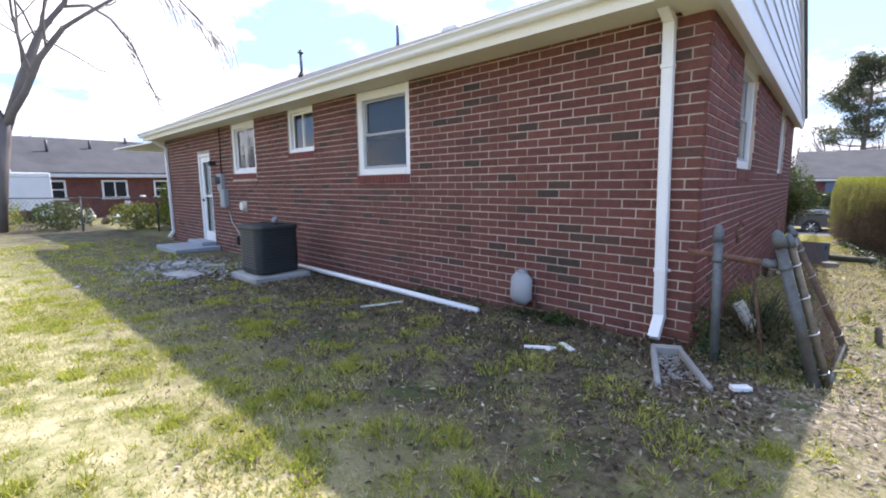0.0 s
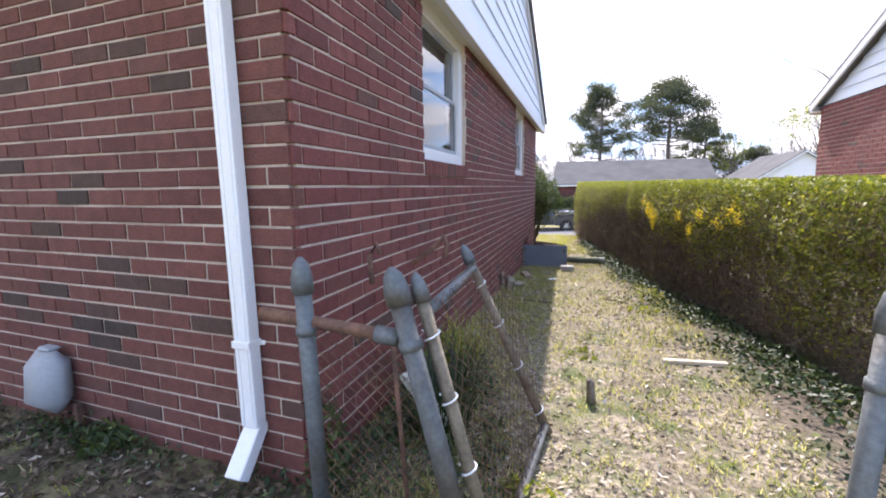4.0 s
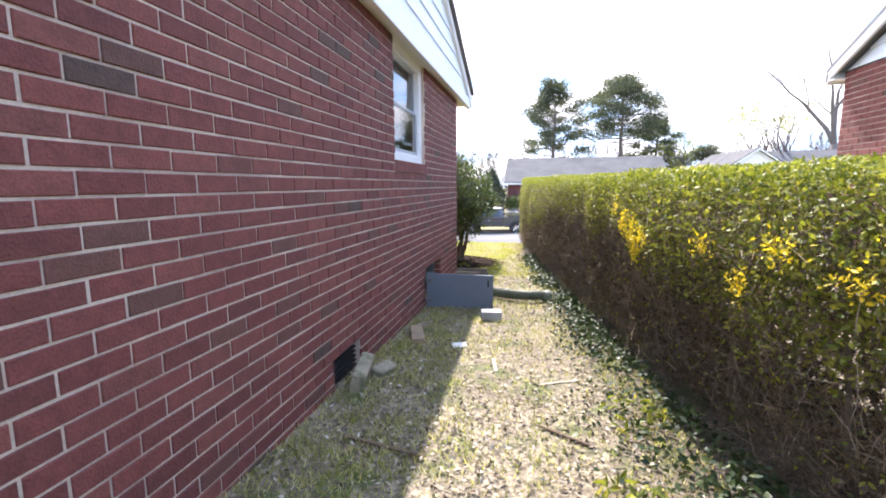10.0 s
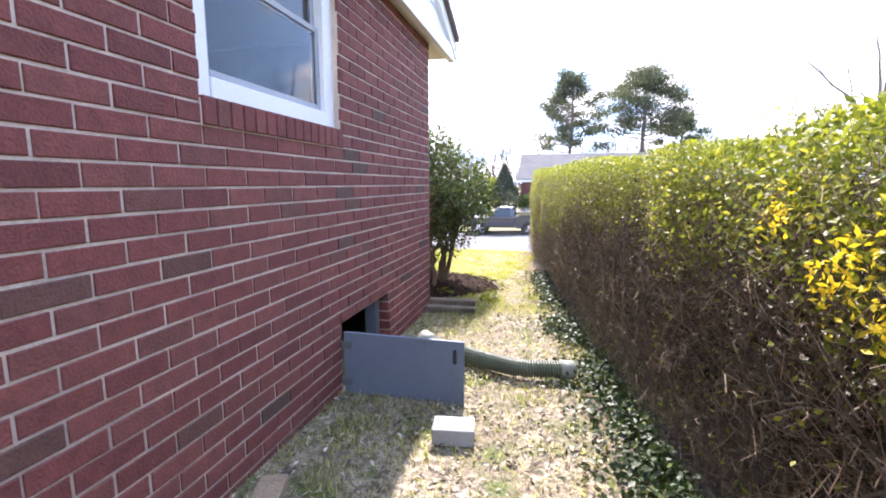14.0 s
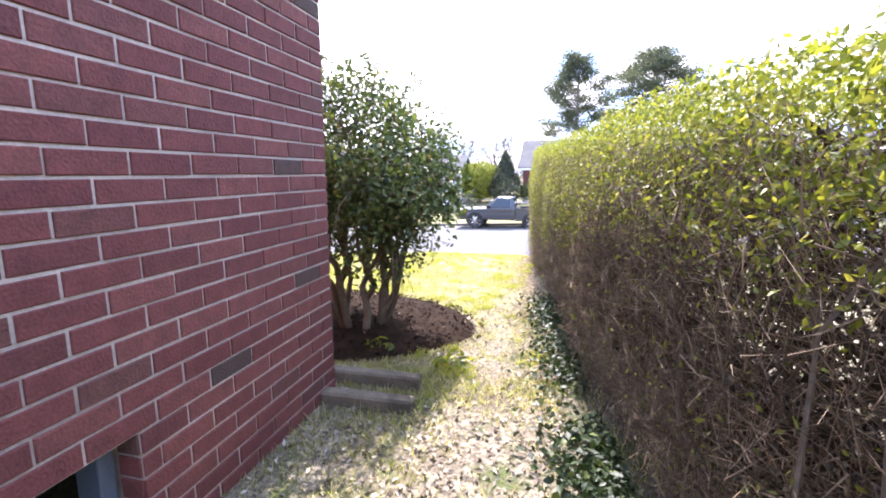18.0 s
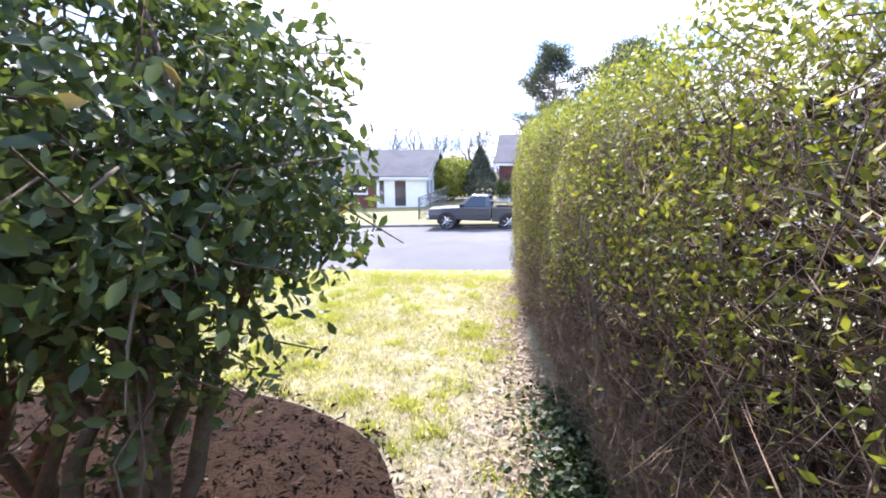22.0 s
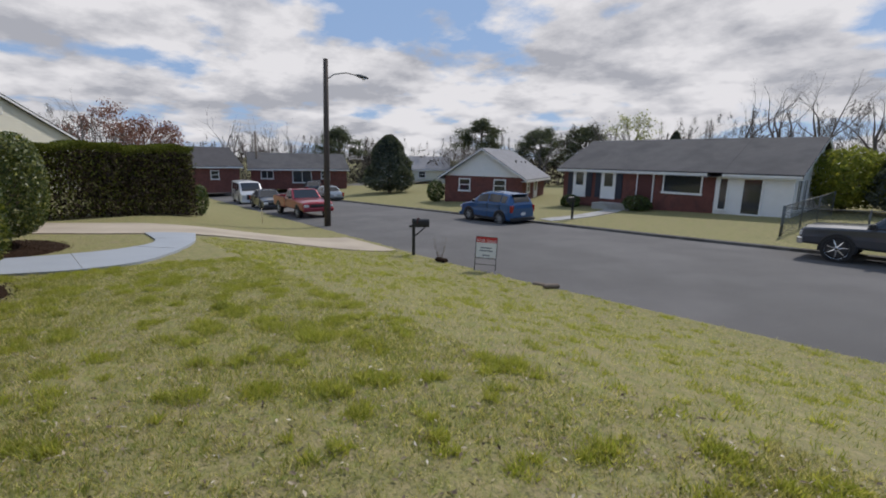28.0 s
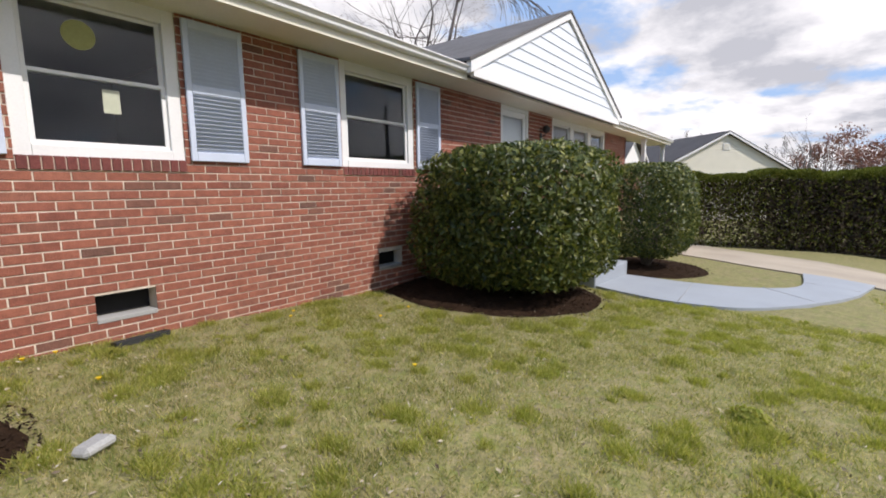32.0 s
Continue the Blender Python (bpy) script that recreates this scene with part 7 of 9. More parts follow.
for i, (x, y) in enumerate(((-2.75, 9.42), (-2.95, 9.40), (-5.0, 9.55), (-4.85, 9.72), (-5.56, 10.36), (-6.1, 10.3), (-3.0, 10.2), (-4.7, 11.6))):
    fl_ = thing("dandelion", pose(x, y, land(x, y)), "yellow dandelion in the lawn", "flower", group="dandelions")
    tube("stalk", [(0, 0, 0), (0.005, 0, 0.06)], 0.003, M_GRASS, fl_, sides=5)
    bm = bmesh.new()
    bmesh.ops.create_cone(bm, cap_ends=True, segments=10, radius1=0.009, radius2=0.019, depth=0.016)
    part("bloom", bm, M_YELLOW, fl_, m=pose(0.005, 0, 0.068))
bm = boxed((-0.09, -0.065, 0, 0.09, 0.065, 0.06), bevel=0.022)
for v in bm.verts:
    v.co += Vector((noise.noise(v.co * 9) * 0.02, noise.noise(v.co * 9 + Vector((3, 0, 0))) * 0.02, noise.noise(v.co * 7) * 0.015))
tagged(part("loose_stone", bm, M_CONC, m=pose(-2.72, 11.07, land(-2.72, 11.07), 3, 4, 25)), "pale broken stone on the front lawn", "stone")


# ---- front walk, steps, driveway and porch ----
def ribbon(name, pts, half, thick, material, label, category, n=28):
    """A paved strip of even width that follows the ground."""
    c = arc_pts(pts, n)
    left, right = [], []
    for i, (x, y) in enumerate(c):
        a, b = c[max(i - 1, 0)], c[min(i + 1, len(c) - 1)]
        dx, dy = b[0] - a[0], b[1] - a[1]
        ln = math.hypot(dx, dy) or 1
        left.append((x - dy / ln * half, y + dx / ln * half))
        right.append((x + dy / ln * half, y - dx / ln * half))
    return strip(name, left, right, thick, material, label, category)


def strip(name, left, right, thick, material, label, category, cross=6):
    vs_, fs_ = [], []
    for (ax, ay), (bx, by) in zip(left, right):
        for k in range(cross + 1):
            t = k / cross
            x, y = ax + (bx - ax) * t, ay + (by - ay) * t
            vs_.append((x, y, land(x, y) + thick))
        vs_ += [(ax, ay, land(ax, ay) - 0.15), (bx, by, land(bx, by) - 0.15)]
    w = cross + 3
    for i in range(len(left) - 1):
        o, p_ = i * w, (i + 1) * w
        for k in range(cross):
            fs_.append((o + k, o + k + 1, p_ + k + 1, p_ + k))
        fs_.append((o, p_, p_ + cross + 1, o + cross + 1))
        fs_.append((o + cross, o + cross + 2, p_ + cross + 2, p_ + cross))
    return tagged(obj(name, vs_, fs_, material), label, category, kind="structure")


w_left = arc_pts([(-9.85, 10.9), (-9.45, 11.9), (-9.35, 12.8), (-9.95, 13.75), (-12.2, 14.85), (-15.0, 15.5)], 9)
w_right = arc_pts([(-11.4, 10.9), (-11.45, 11.5), (-11.5, 12.6), (-11.95, 13.55), (-13.0, 14.2), (-15.4, 14.3)], 9)
walkway = strip("front_walk", w_left, w_right, 0.045, M_WALKWAY, "smooth grey painted concrete walk curving to the driveway", "walkway")
for (x0, y0), (x1, y1) in (((-11.5, 12.6), (-9.38, 12.7)), ((-12.1, 13.65), (-11.2, 14.35)), ((-13.6, 14.3), (-13.3, 15.1))):
    z0, z1 = land(x0, y0) + 0.0465, land(x1, y1) + 0.0465
    tube("control_joint", [(x0, y0, z0), (x1, y1, z1)], 0.006, M_CONC, walkway, "dark tooled joint", sides=4)
d_left = arc_pts([(-13.1, 21.35), (-14.0, 18.5), (-14.6, 15.9), (-15.8, 13.6), (-17.0, 11.9), (-18.0, 10.0)], 26)
d_right = arc_pts([(-17.2, 21.6), (-17.3, 19.0), (-18.6, 16.2), (-20.0, 14.0), (-21.4, 11.7), (-22.0, 10.0)], 26)
strip("driveway", d_left, d_right, 0.028, M_DRIVE, "tan worn concrete driveway sloping down to the street", "driveway", 10)
# front stoop
st_z = land(-10.5, 11.2)
stoop = thing("front_stoop", pose(-10.95, 9.15, 0), "grey painted concrete front stoop with two steps", "stoop", kind="structure")
part("landing", boxed((-1.15, 0.01, st_z - 0.3, 1.35, 1.35, 0.06), bevel=0.012), M_WALKWAY, stoop)
for i in range(3):
    top_ = 0.06 - (i + 1) * (0.06 - st_z - 0.03) / 4
    part("tread", boxed((-0.55, 1.35 + i * 0.3, st_z - 0.3, 1.35, 1.65 + i * 0.3, top_), bevel=0.012), M_WALKWAY, stoop)
# porch at the west end: posts under the long eave
for x, y in ((-20.0, 9.55), (-23.1, 9.55)):
    pp = thing("porch_post", pose(x, y, land(x, y)), "square white porch post under the eave", "post", group="porch posts")
    h = TOP - land(x, y)
    part("shaft", boxed((-0.07, -0.07, 0.0, 0.07, 0.07, h), bevel=0.008), M_WHITE, pp)
    part("base", boxed((-0.10, -0.10, -0.1, 0.10, 0.10, 0.18), bevel=0.01), M_WHITE, pp)
    part("capital", boxed((-0.10, -0.10, h - 0.12, 0.10, 0.10, h), bevel=0.01), M_WHITE, pp)

# ---- far houses ----
M_FARBRICK = mat("far_red_brick", (0.165, 0.062, 0.05), 0.9, vary=0.3, scale=1.2, fine=14, bump=0.3, second=(0.125, 0.052, 0.045), second_scale=3.5)
M_FARBRICK_D = mat("far_dark_brick", (0.15, 0.055, 0.05), 0.9, vary=0.3, scale=1.2, fine=14, bump=0.3, second=(0.10, 0.045, 0.045), second_scale=3.5)
M_EASTBRICK = mat("mottled_red_brick", (0.2, 0.1, 0.08), 0.9, vary=0.25, scale=9, bump=0.4)
t_ = M_EASTBRICK.node_tree
e_geo, e_sep, e_sum, e_cmb, e_brk = t_.nodes["Geometry"], t_.nodes.new("ShaderNodeSeparateXYZ"), t_.nodes.new("ShaderNodeMath"), t_.nodes.new("ShaderNodeCombineXYZ"), t_.nodes.new("ShaderNodeTexBrick")
t_.links.new(e_geo.outputs["Position"], e_sep.inputs[0])
t_.links.new(e_sep.outputs[0], e_sum.inputs[0])
t_.links.new(e_sep.outputs[1], e_sum.inputs[1])
t_.links.new(e_sum.outputs[0], e_cmb.inputs[0])
t_.links.new(e_sep.outputs[2], e_cmb.inputs[1])
t_.links.new(e_cmb.outputs[0], e_brk.inputs["Vector"])
for k_, v_ in (("Scale", 1.0), ("Brick Width", 0.215), ("Row Height", 0.0715), ("Mortar Size", 0.005), ("Bias", -0.48)):
    e_brk.inputs[k_].default_value = v_
for k_, v_ in (("Color1", (0.17, 0.062, 0.05, 1)), ("Color2", (0.80, 0.68, 0.58, 1)), ("Mortar", (0.24, 0.17, 0.14, 1))):
    e_brk.inputs[k_].default_value = v_
t_.links.new(e_brk.outputs["Color"], [n for n in t_.nodes if n.bl_idname == "ShaderNodeVectorMath"][0].inputs[0])
M_CREAMSIDE = mat("cream_vinyl", (0.70, 0.67, 0.55), 0.5, vary=0.05, scale=2, bump=0.05)
M_FARROOF = mat("far_grey_shingle", (0.088, 0.086, 0.088), 0.95, vary=0.2, scale=1.5, fine=22, bump=0.4, second=(0.07, 0.069, 0.072), second_scale=0.5)
M_DARKROOF = mat("far_dark_shingle", (0.065, 0.062, 0.065), 0.95, vary=0.2, scale=1.5, fine=22, bump=0.4)
M_REDDOOR = mat("dark_red_door_paint", (0.085, 0.02, 0.018), 0.5, vary=0.1, bump=0.05)
M_NAVY = mat("dark_navy_shutter", (0.02, 0.026, 0.045), 0.5, vary=0.1, bump=0.05)
M_BLUEGREY = mat("blue_grey_shutter", (0.10, 0.15, 0.24), 0.5, vary=0.1, bump=0.05)


def house(name, m, w, d, base, eave, ridge, label, wall=None, roof=None, gab=None, along="x", openings=(), over=0.35, chimney=None, boards=0.0):
    """A one-storey house: x along its front, y into its depth, its front at y = 0. openings: (face, at, z0, width, height, kind)."""
    wall, roof, gab = wall or M_FARBRICK, roof or M_FARROOF, gab or M_WHITE
    th = thing(name, m, label, "house")
    t = 0.2
    part("wall", boxed((0, 0, base, w, t, eave), bevel=0), wall, th)
    part("wall", boxed((0, d - t, base, w, d, eave), bevel=0), wall, th)
    part("wall", boxed((0, t, base, t, d - t, eave), bevel=0), wall, th)
    part("wall", boxed((w - t, t, base, w, d - t, eave), bevel=0), wall, th)
    span, ln = (d, w) if along == "x" else (w, d)
    slope = (ridge - eave) / (span / 2)

    def at(u, v, z):
        """u along the ridge, v across it."""
        return (u, v, z) if along == "x" else (v, u, z)
    for s in (0, 1):
        lo_v = -over if s == 0 else span + over
        zl = eave - over * slope + 0.10
        q = [at(-over, lo_v, zl), at(ln + over, lo_v, zl), at(ln + over, span / 2, ridge + 0.10), at(-over, span / 2, ridge + 0.10)]
        vs_ = q + [(x, y, z + 0.07) for x, y, z in q]
        obj("roof", vs_, [(0, 1, 2, 3), (7, 6, 5, 4), (0, 4, 5, 1), (1, 5, 6, 2), (2, 6, 7, 3), (3, 7, 4, 0)], roof, th)
        # fascia under the eave and rake boards at both ends
        q = [at(-over, lo_v, zl - 0.16), at(ln + over, lo_v, zl - 0.16), at(ln + over, lo_v + (0.04 if s == 0 else -0.04), zl - 0.16), at(-over, lo_v + (0.04 if s == 0 else -0.04), zl - 0.16)]
        vs_ = q + [(x, y, z + 0.16) for x, y, z in q]
        obj("fascia", vs_, [(0, 1, 2, 3), (7, 6, 5, 4), (0, 4, 5, 1), (1, 5, 6, 2), (2, 6, 7, 3), (3, 7, 4, 0)], M_WHITE, th)
        for u in (-over, ln + over - 0.04):
            q = [at(u, lo_v, zl - 0.12), at(u + 0.04, lo_v, zl - 0.12), at(u + 0.04, span / 2, ridge - 0.02), at(u, span / 2, ridge - 0.02)]
            vs_ = q + [(x, y, z + 0.12) for x, y, z in q]
            obj("rake_board", vs_, [(0, 1, 2, 3), (7, 6, 5, 4), (0, 4, 5, 1), (1, 5, 6, 2), (2, 6, 7, 3), (3, 7, 4, 0)], M_WHITE, th)
    # soffit
    for v0, v1 in ((-over, 0.0), (span, span + over)):
        a, b = at(-over, v0, 0), at(ln + over, v1, 0)
        zs = eave - over * slope
        part("soffit", boxed((min(a[0], b[0]), min(a[1], b[1]), zs - 0.02, max(a[0], b[0]), max(a[1], b[1]), zs), bevel=0), M_WHITE, th)
    for u in (0.0, ln):
        o = -0.02 if u == 0 else 0.02
        i = 0.18 if u == 0 else -0.18
        tri = [at(u + o, 0, eave), at(u + o, span, eave), at(u + o, span / 2, ridge)]
        tri2 = [at(u + i, 0, eave), at(u + i, span, eave), at(u + i, span / 2, ridge)]
        gb = obj("gable", tri + tri2, [(0, 1, 2), (5, 4, 3), (0, 3, 4, 1)], gab, th)
        if boards:
            z = eave
            while z < ridge - 0.08:
                zt = min(z + boards, ridge)
                a0, a1 = (z - eave) / slope, (zt - eave) / slope
                e = -0.05 if u == 0 else 0.05
                q = [at(u + e, a0, z), at(u + e, span - a0, z), at(u + o * 1.2, span - a1, zt), at(u + o * 1.2, a1, zt), at(u + o, a0, z), at(u + o, span - a0, z)]
                obj("siding_board", q, [(0, 1, 2, 3), (4, 5, 1, 0)], gab, gb)
                z = zt
    for face, a, z0, ww, hh, kind in openings:
        fm = {"f": pose(a, 0, z0), "l": pose(0, a + ww, z0, 0, 0, -90), "r": pose(w, a, z0, 0, 0, 90), "b": pose(a + ww, d, z0, 0, 0, 180)}[face]
        if kind in ("door", "reddoor"):
            dr = part("door", boxed((0, -0.05, 0, ww, 0.02, hh), bevel=0.004), M_REDDOOR if kind == "reddoor" else M_WHITE, th, m=fm)
            part("door_frame", boxed((-0.07, -0.07, 0, 0, 0.02, hh + 0.07), (ww, -0.07, 0, ww + 0.07, 0.02, hh + 0.07), (0, -0.07, hh, ww, 0.02, hh + 0.07), bevel=0.004), M_WHITE, dr)
            if kind == "door":
                part("pane", boxed((0.15, -0.058, hh * 0.45, ww - 0.15, -0.051, hh - 0.15), bevel=0), M_FARGLASS, dr)
            continue
        if kind.startswith("shutter"):
            part("shutter", boxed((0, -0.05, 0, ww, 0.0, hh), (0.06, -0.06, 0.08, ww - 0.06, -0.05, hh * 0.5 - 0.03), (0.06, -0.06, hh * 0.5 + 0.03, ww - 0.06, -0.05, hh - 0.08), bevel=0.004), M_BLUEGREY if kind == "shutter_blue" else M_NAVY, th, m=fm)
            continue
        if kind == "vent":
            vt = part("gable_vent", boxed((0, -0.07, 0, ww, 0, hh), bevel=0.01), M_WHITE, th, m=fm)
            for k in range(5):
                part("slat", boxed((0.04, -0.085, 0.05 + k * hh / 6, ww - 0.04, -0.07, 0.09 + k * hh / 6), bevel=0), M_CREAM, vt)
            continue
        wd = part("window", boxed((0, -0.06, 0, 0.08, 0.02, hh), (ww - 0.08, -0.06, 0, ww, 0.02, hh), (0.08, -0.06, hh - 0.09, ww - 0.08, 0.02, hh), (-0.04, -0.09, -0.05, ww + 0.04, 0.02, 0.07), bevel=0.004), M_WHITE, th, m=fm)
        part("pane", boxed((0.08, -0.025, 0.07, ww - 0.08, -0.012, hh - 0.09), bevel=0), M_FARGLASS, wd)
        if kind == "sash":
            part("sash_rail", boxed((0.08, -0.045, hh * 0.5 - 0.03, ww - 0.08, -0.024, hh * 0.5 + 0.03), bevel=0.003), M_WHITE, wd)
        elif kind == "mull":
            part("mullion", boxed((ww / 2 - 0.03, -0.045, 0.07, ww / 2 + 0.03, -0.024, hh - 0.09), bevel=0.003), M_WHITE, wd)
    if chimney:
        cx, cy, cw, top_ = chimney
        ch = part("chimney", boxed((cx - cw, cy - cw, eave, cx + cw, cy + cw, top_), (cx - cw - 0.05, cy - cw - 0.05, top_ - 0.15, cx + cw + 0.05, cy + cw + 0.05, top_), bevel=0.01), wall, th)
        part("flue", boxed((cx - cw * 0.5, cy - cw * 0.5, top_, cx + cw * 0.5, cy + cw * 0.5, top_ + 0.15), bevel=0.01), M_CONC, ch)
    return th


def roof_vents(pairs, label="small dark vent on a neighbouring shingle roof"):
    for x, y, z, h in pairs:
        tube("neighbour_roof_pipe", [(x, y, z), (x, y, z + h)], 0.06, M_BLACK, sides=8)
    for ob in [o for o in bpy.data.objects if o.name.startswith("neighbour_roof_pipe") and not o.get("label")]:
        tagged(ob, label, "roof pipe", group="neighbour roof pipes")


# opposite side of the street
hb = house("brick_ranch_house", pose(-19.15, 39.5, 0), 9.6, 7.6, -1.9, 0.52, 2.30, "red brick ranch house with grey roof across the street", openings=(
    ("f", 0.86, -1.35, 0.85, 1.75, "door"), ("f", 0.38, -1.3, 0.42, 1.65, "shutter"), ("f", 1.78, -1.3, 0.42, 1.65, "shutter"),
    ("f", 2.95, -1.35, 0.87, 1.75, "door"), ("f", 2.46, -1.3, 0.42, 1.65, "shutter"), ("f", 3.90, -1.3, 0.42, 1.65, "shutter"),
    ("f", 5.3, -1.5, 0.92, 1.9, "reddoor"), ("f", 6.80, -0.72, 2.15, 1.15, "wide"), ("l", 2.5, -0.6, 0.9, 1.0, "sash")))
sr = house("white_sunroom", pose(-9.55, 39.5, 0), 3.45, 7.6, -1.75, 0.51, 2.29, "white sunroom wing with tall windows beside the brick ranch", wall=M_WHITE, openings=(
    ("f", 0.15, -1.45, 0.5, 1.75, "wide"), ("f", 1.25, -1.6, 0.95, 1.9, "wide"), ("r", 0.3, -1.3, 0.9, 1.6, "mull"), ("r", 1.4, -1.3, 0.9, 1.6, "mull"), ("r", 2.5, -1.3, 0.9, 1.6, "mull"), ("r", 3.6, -1.3, 0.9, 1.6, "mull")))
tagged(part("ranch_stoop", boxed((-16.2, 38.4, -2.0, -13.6, 39.5, -1.55), bevel=0.02), M_CONC), "low concrete stoop at the brick ranch", "stoop", kind="structure")
house("gable_front_house", pose(-28.84, 36.96, 0, 0, 0, 24), 6.5, 7.0, -2.6, -0.32, 1.72, "brick house with white gable facing the street", roof=M_SHINGLE_L, along="y", over=0.45, openings=(
    ("f", 1.25, -1.5, 1.0, 1.0, "sash"), ("f", 4.2, -1.5, 1.0, 1.0, "sash"), ("r", 1.2, -1.5, 0.8, 0.95, "sash"), ("r", 3.4, -2.3, 0.9, 1.9, "door")))
roof_vents(((-25.5, 41.75, 0.5, 0.5), (-26.15, 43.2, 0.5, 0.4), (-26.6, 44.3, 0.5, 0.4)))
house("small_brick_house", pose(-22.5, 55.0, 0), 7.0, 8.0, -2.0, 0.3, 2.0, "small brick house with white gable further back", along="y", openings=(("f", 1.0, -0.9, 0.9, 1.0, "sash"), ("f", 4.6, -0.9, 0.9, 1.0, "sash")))
house("dark_brick_house", pose(-1.35, 43.0, 0), 13.2, 8.0, -1.6, 1.45, 3.55, "dark brick house with blue shutters across the street", wall=M_FARBRICK_D, openings=(
    ("f", 2.5, -0.25, 1.35, 1.35, "sash"), ("f", 1.75, -0.25, 0.6, 1.35, "shutter_blue"), ("f", 3.95, -0.25, 0.6, 1.35, "shutter_blue"),
    ("f", 6.2, -0.25, 1.35, 1.35, "sash"), ("f", 5.45, -0.25, 0.6, 1.35, "shutter_blue"), ("f", 7.65, -0.25, 0.6, 1.35, "shutter_blue"), ("f", 9.2, -1.2, 1.0, 2.0, "reddoor"), ("f", 10.9, -0.25, 1.2, 1.35, "sash"), ("l", 2.6, -0.25, 0.9, 1.2, "sash")))
house("white_gable_house", pose(14.3, 40.0, 0), 5.6, 9.0, -1.2, 1.75, 3.65, "small house with a white gable and grey roof", along="y", roof=M_FARROOF, openings=(("f", 1.0, 0.2, 0.9, 1.1, "sash"), ("f", 3.6, 0.2, 0.9, 1.1, "sash")))
house("wide_grey_roof_house", pose(19.8, 41.5, 0), 12.0, 8.0, -1.2, 1.7, 3.7, "brick house with wide grey roof", openings=(("f", 1.2, 0.2, 1.2, 1.2, "sash"), ("f", 5.0, 0.2, 1.2, 1.2, "sash")))
# down the street
house("red_brick_house", pose(-56.0, 20.5, 0, 0, 0, 90), 8.5, 9.0, -3.2, -0.25, 1.75, "red brick house with dark roof down the street", roof=M_DARKROOF, openings=(("f", 1.2, -1.7, 0.9, 1.0, "sash"), ("f", 5.4, -1.7, 0.9, 1.0, "sash")))
house("grey_roof_house", pose(-60.0, 31.5, 0, 0, 0, 72), 12.0, 8.0, -3.2, -0.6, 1.25, "low brick house with grey roof and white porch", openings=(("f", 1.2, -1.9, 1.5, 1.1, "mull"), ("f", 5.0, -2.4, 2.4, 1.6, "mull"), ("f", 8.6, -1.9, 1.2, 1.1, "sash")))
house("cream_far_house", pose(-66.0, 55.0, 0, 0, 0, 50), 11.0, 8.0, -3.4, -0.8, 1.2, "cream house far down the street", wall=M_CREAMSIDE, roof=M_SHINGLE_L, openings=(("f", 2.0, -2.2, 1.2, 1.1, "sash"), ("f", 6.0, -2.2, 1.2, 1.1, "sash")))
house("tan_far_house", pose(-50.0, 58.0, 0, 0, 0, 20), 9.0, 8.0, -3.2, -0.7, 1.3, "tan brick house behind the cedar", wall=M_FARBRICK, roof=M_DRIVE, openings=(("f", 2.0, -2.0, 1.2, 1.1, "sash"), ("f", 6.0, -2.0, 1.2, 1.1, "sash")))
# next door, west and east, and behind
house("cream_siding_house", pose(-38.4, 0.77, 0, 0, 0, 45), 9.0, 9.8, -2.6, 1.55, 3.95, "cream siding house with dark roof and gable vent", wall=M_CREAMSIDE, roof=M_DARKROOF, gab=M_CREAMSIDE, boards=0.16, over=0.28, openings=(("r", 4.65, 2.95, 0.5, 0.42, "vent"), ("r", 1.2, -0.4, 0.9, 1.2, "sash")))
eh = house("east_brick_house", pose(5.75, 0.37, 0), 12.0, 9.35, -0.9, 2.78, 4.95, "brick house next door with pale blue siding gable", wall=M_EASTBRICK, roof=M_SHINGLE_L, gab=M_SIDING, boards=0.2, over=0.20, openings=(("l", 5.95, 1.62, 0.9, 0.95, "sash"), ("f", 3.0, 1.2, 1.1, 1.2, "sash"), ("b", 3.0, 1.1, 1.3, 1.3, "sash")))
ef = brick_wall("brick_facing", "", Matrix(((0, -1, 0, -0.05), (1, 0, 0, 0), (0, 0, 1, 0), (0, 0, 0, 1))), 9.35, [(5.93, 6.87, 1.58, 2.60)], 0.6, (0, 0, 0, 0), top=2.72, limit=0)
for k in ("label", "category", "kind", "group"):
    if k in ef:
        del ef[k]
ef.parent = eh
house("rear_brick_house", pose(-27.0, -0.6, 0, 0, 0, 90), 7.2, 5.4, -1.2, 2.05, 3.65, "brick house with grey roof behind the rear fence", openings=(("f", 0.6, 0.75, 0.9, 0.9, "sash"), ("f", 2.9, 0.75, 1.1, 0.9, "mull"), ("f", 5.2, 0.75, 0.9, 0.9, "sash")))
roof_vents(((-28.4, 0.6, 2.8, 0.8), (-28.8, 2.4, 3.0, 0.7), (-29.5, 4.2, 3.4, 0.6)))
cp = thing("white_carport", pose(-25.6, -3.4, -0.2), "white metal carport in front of the neighbour's house", "carport")
part("roof", boxed((-2.2, -2.8, 1.9, 2.2, 3.2, 2.1), bevel=0.03), M_WHITE, cp)
part("side_panel", boxed((2.12, -2.8, 0.6, 2.2, 3.2, 1.9), bevel=0.02), M_WHITE, cp)
for x in (-2.1, 2.1):
    for y in (-2.7, 0.2, 3.1):
        part("post", boxed((x - 0.05, y - 0.05, -0.9, x + 0.05, y + 0.05, 1.9), bevel=0.005), M_WHITE, cp)


# ---- vehicles ----
def paint(name, c, rough=0.3):
    return mat(name, c, rough, metal=0.25, vary=0.06, scale=1.5, bump=0, coat=0.8)


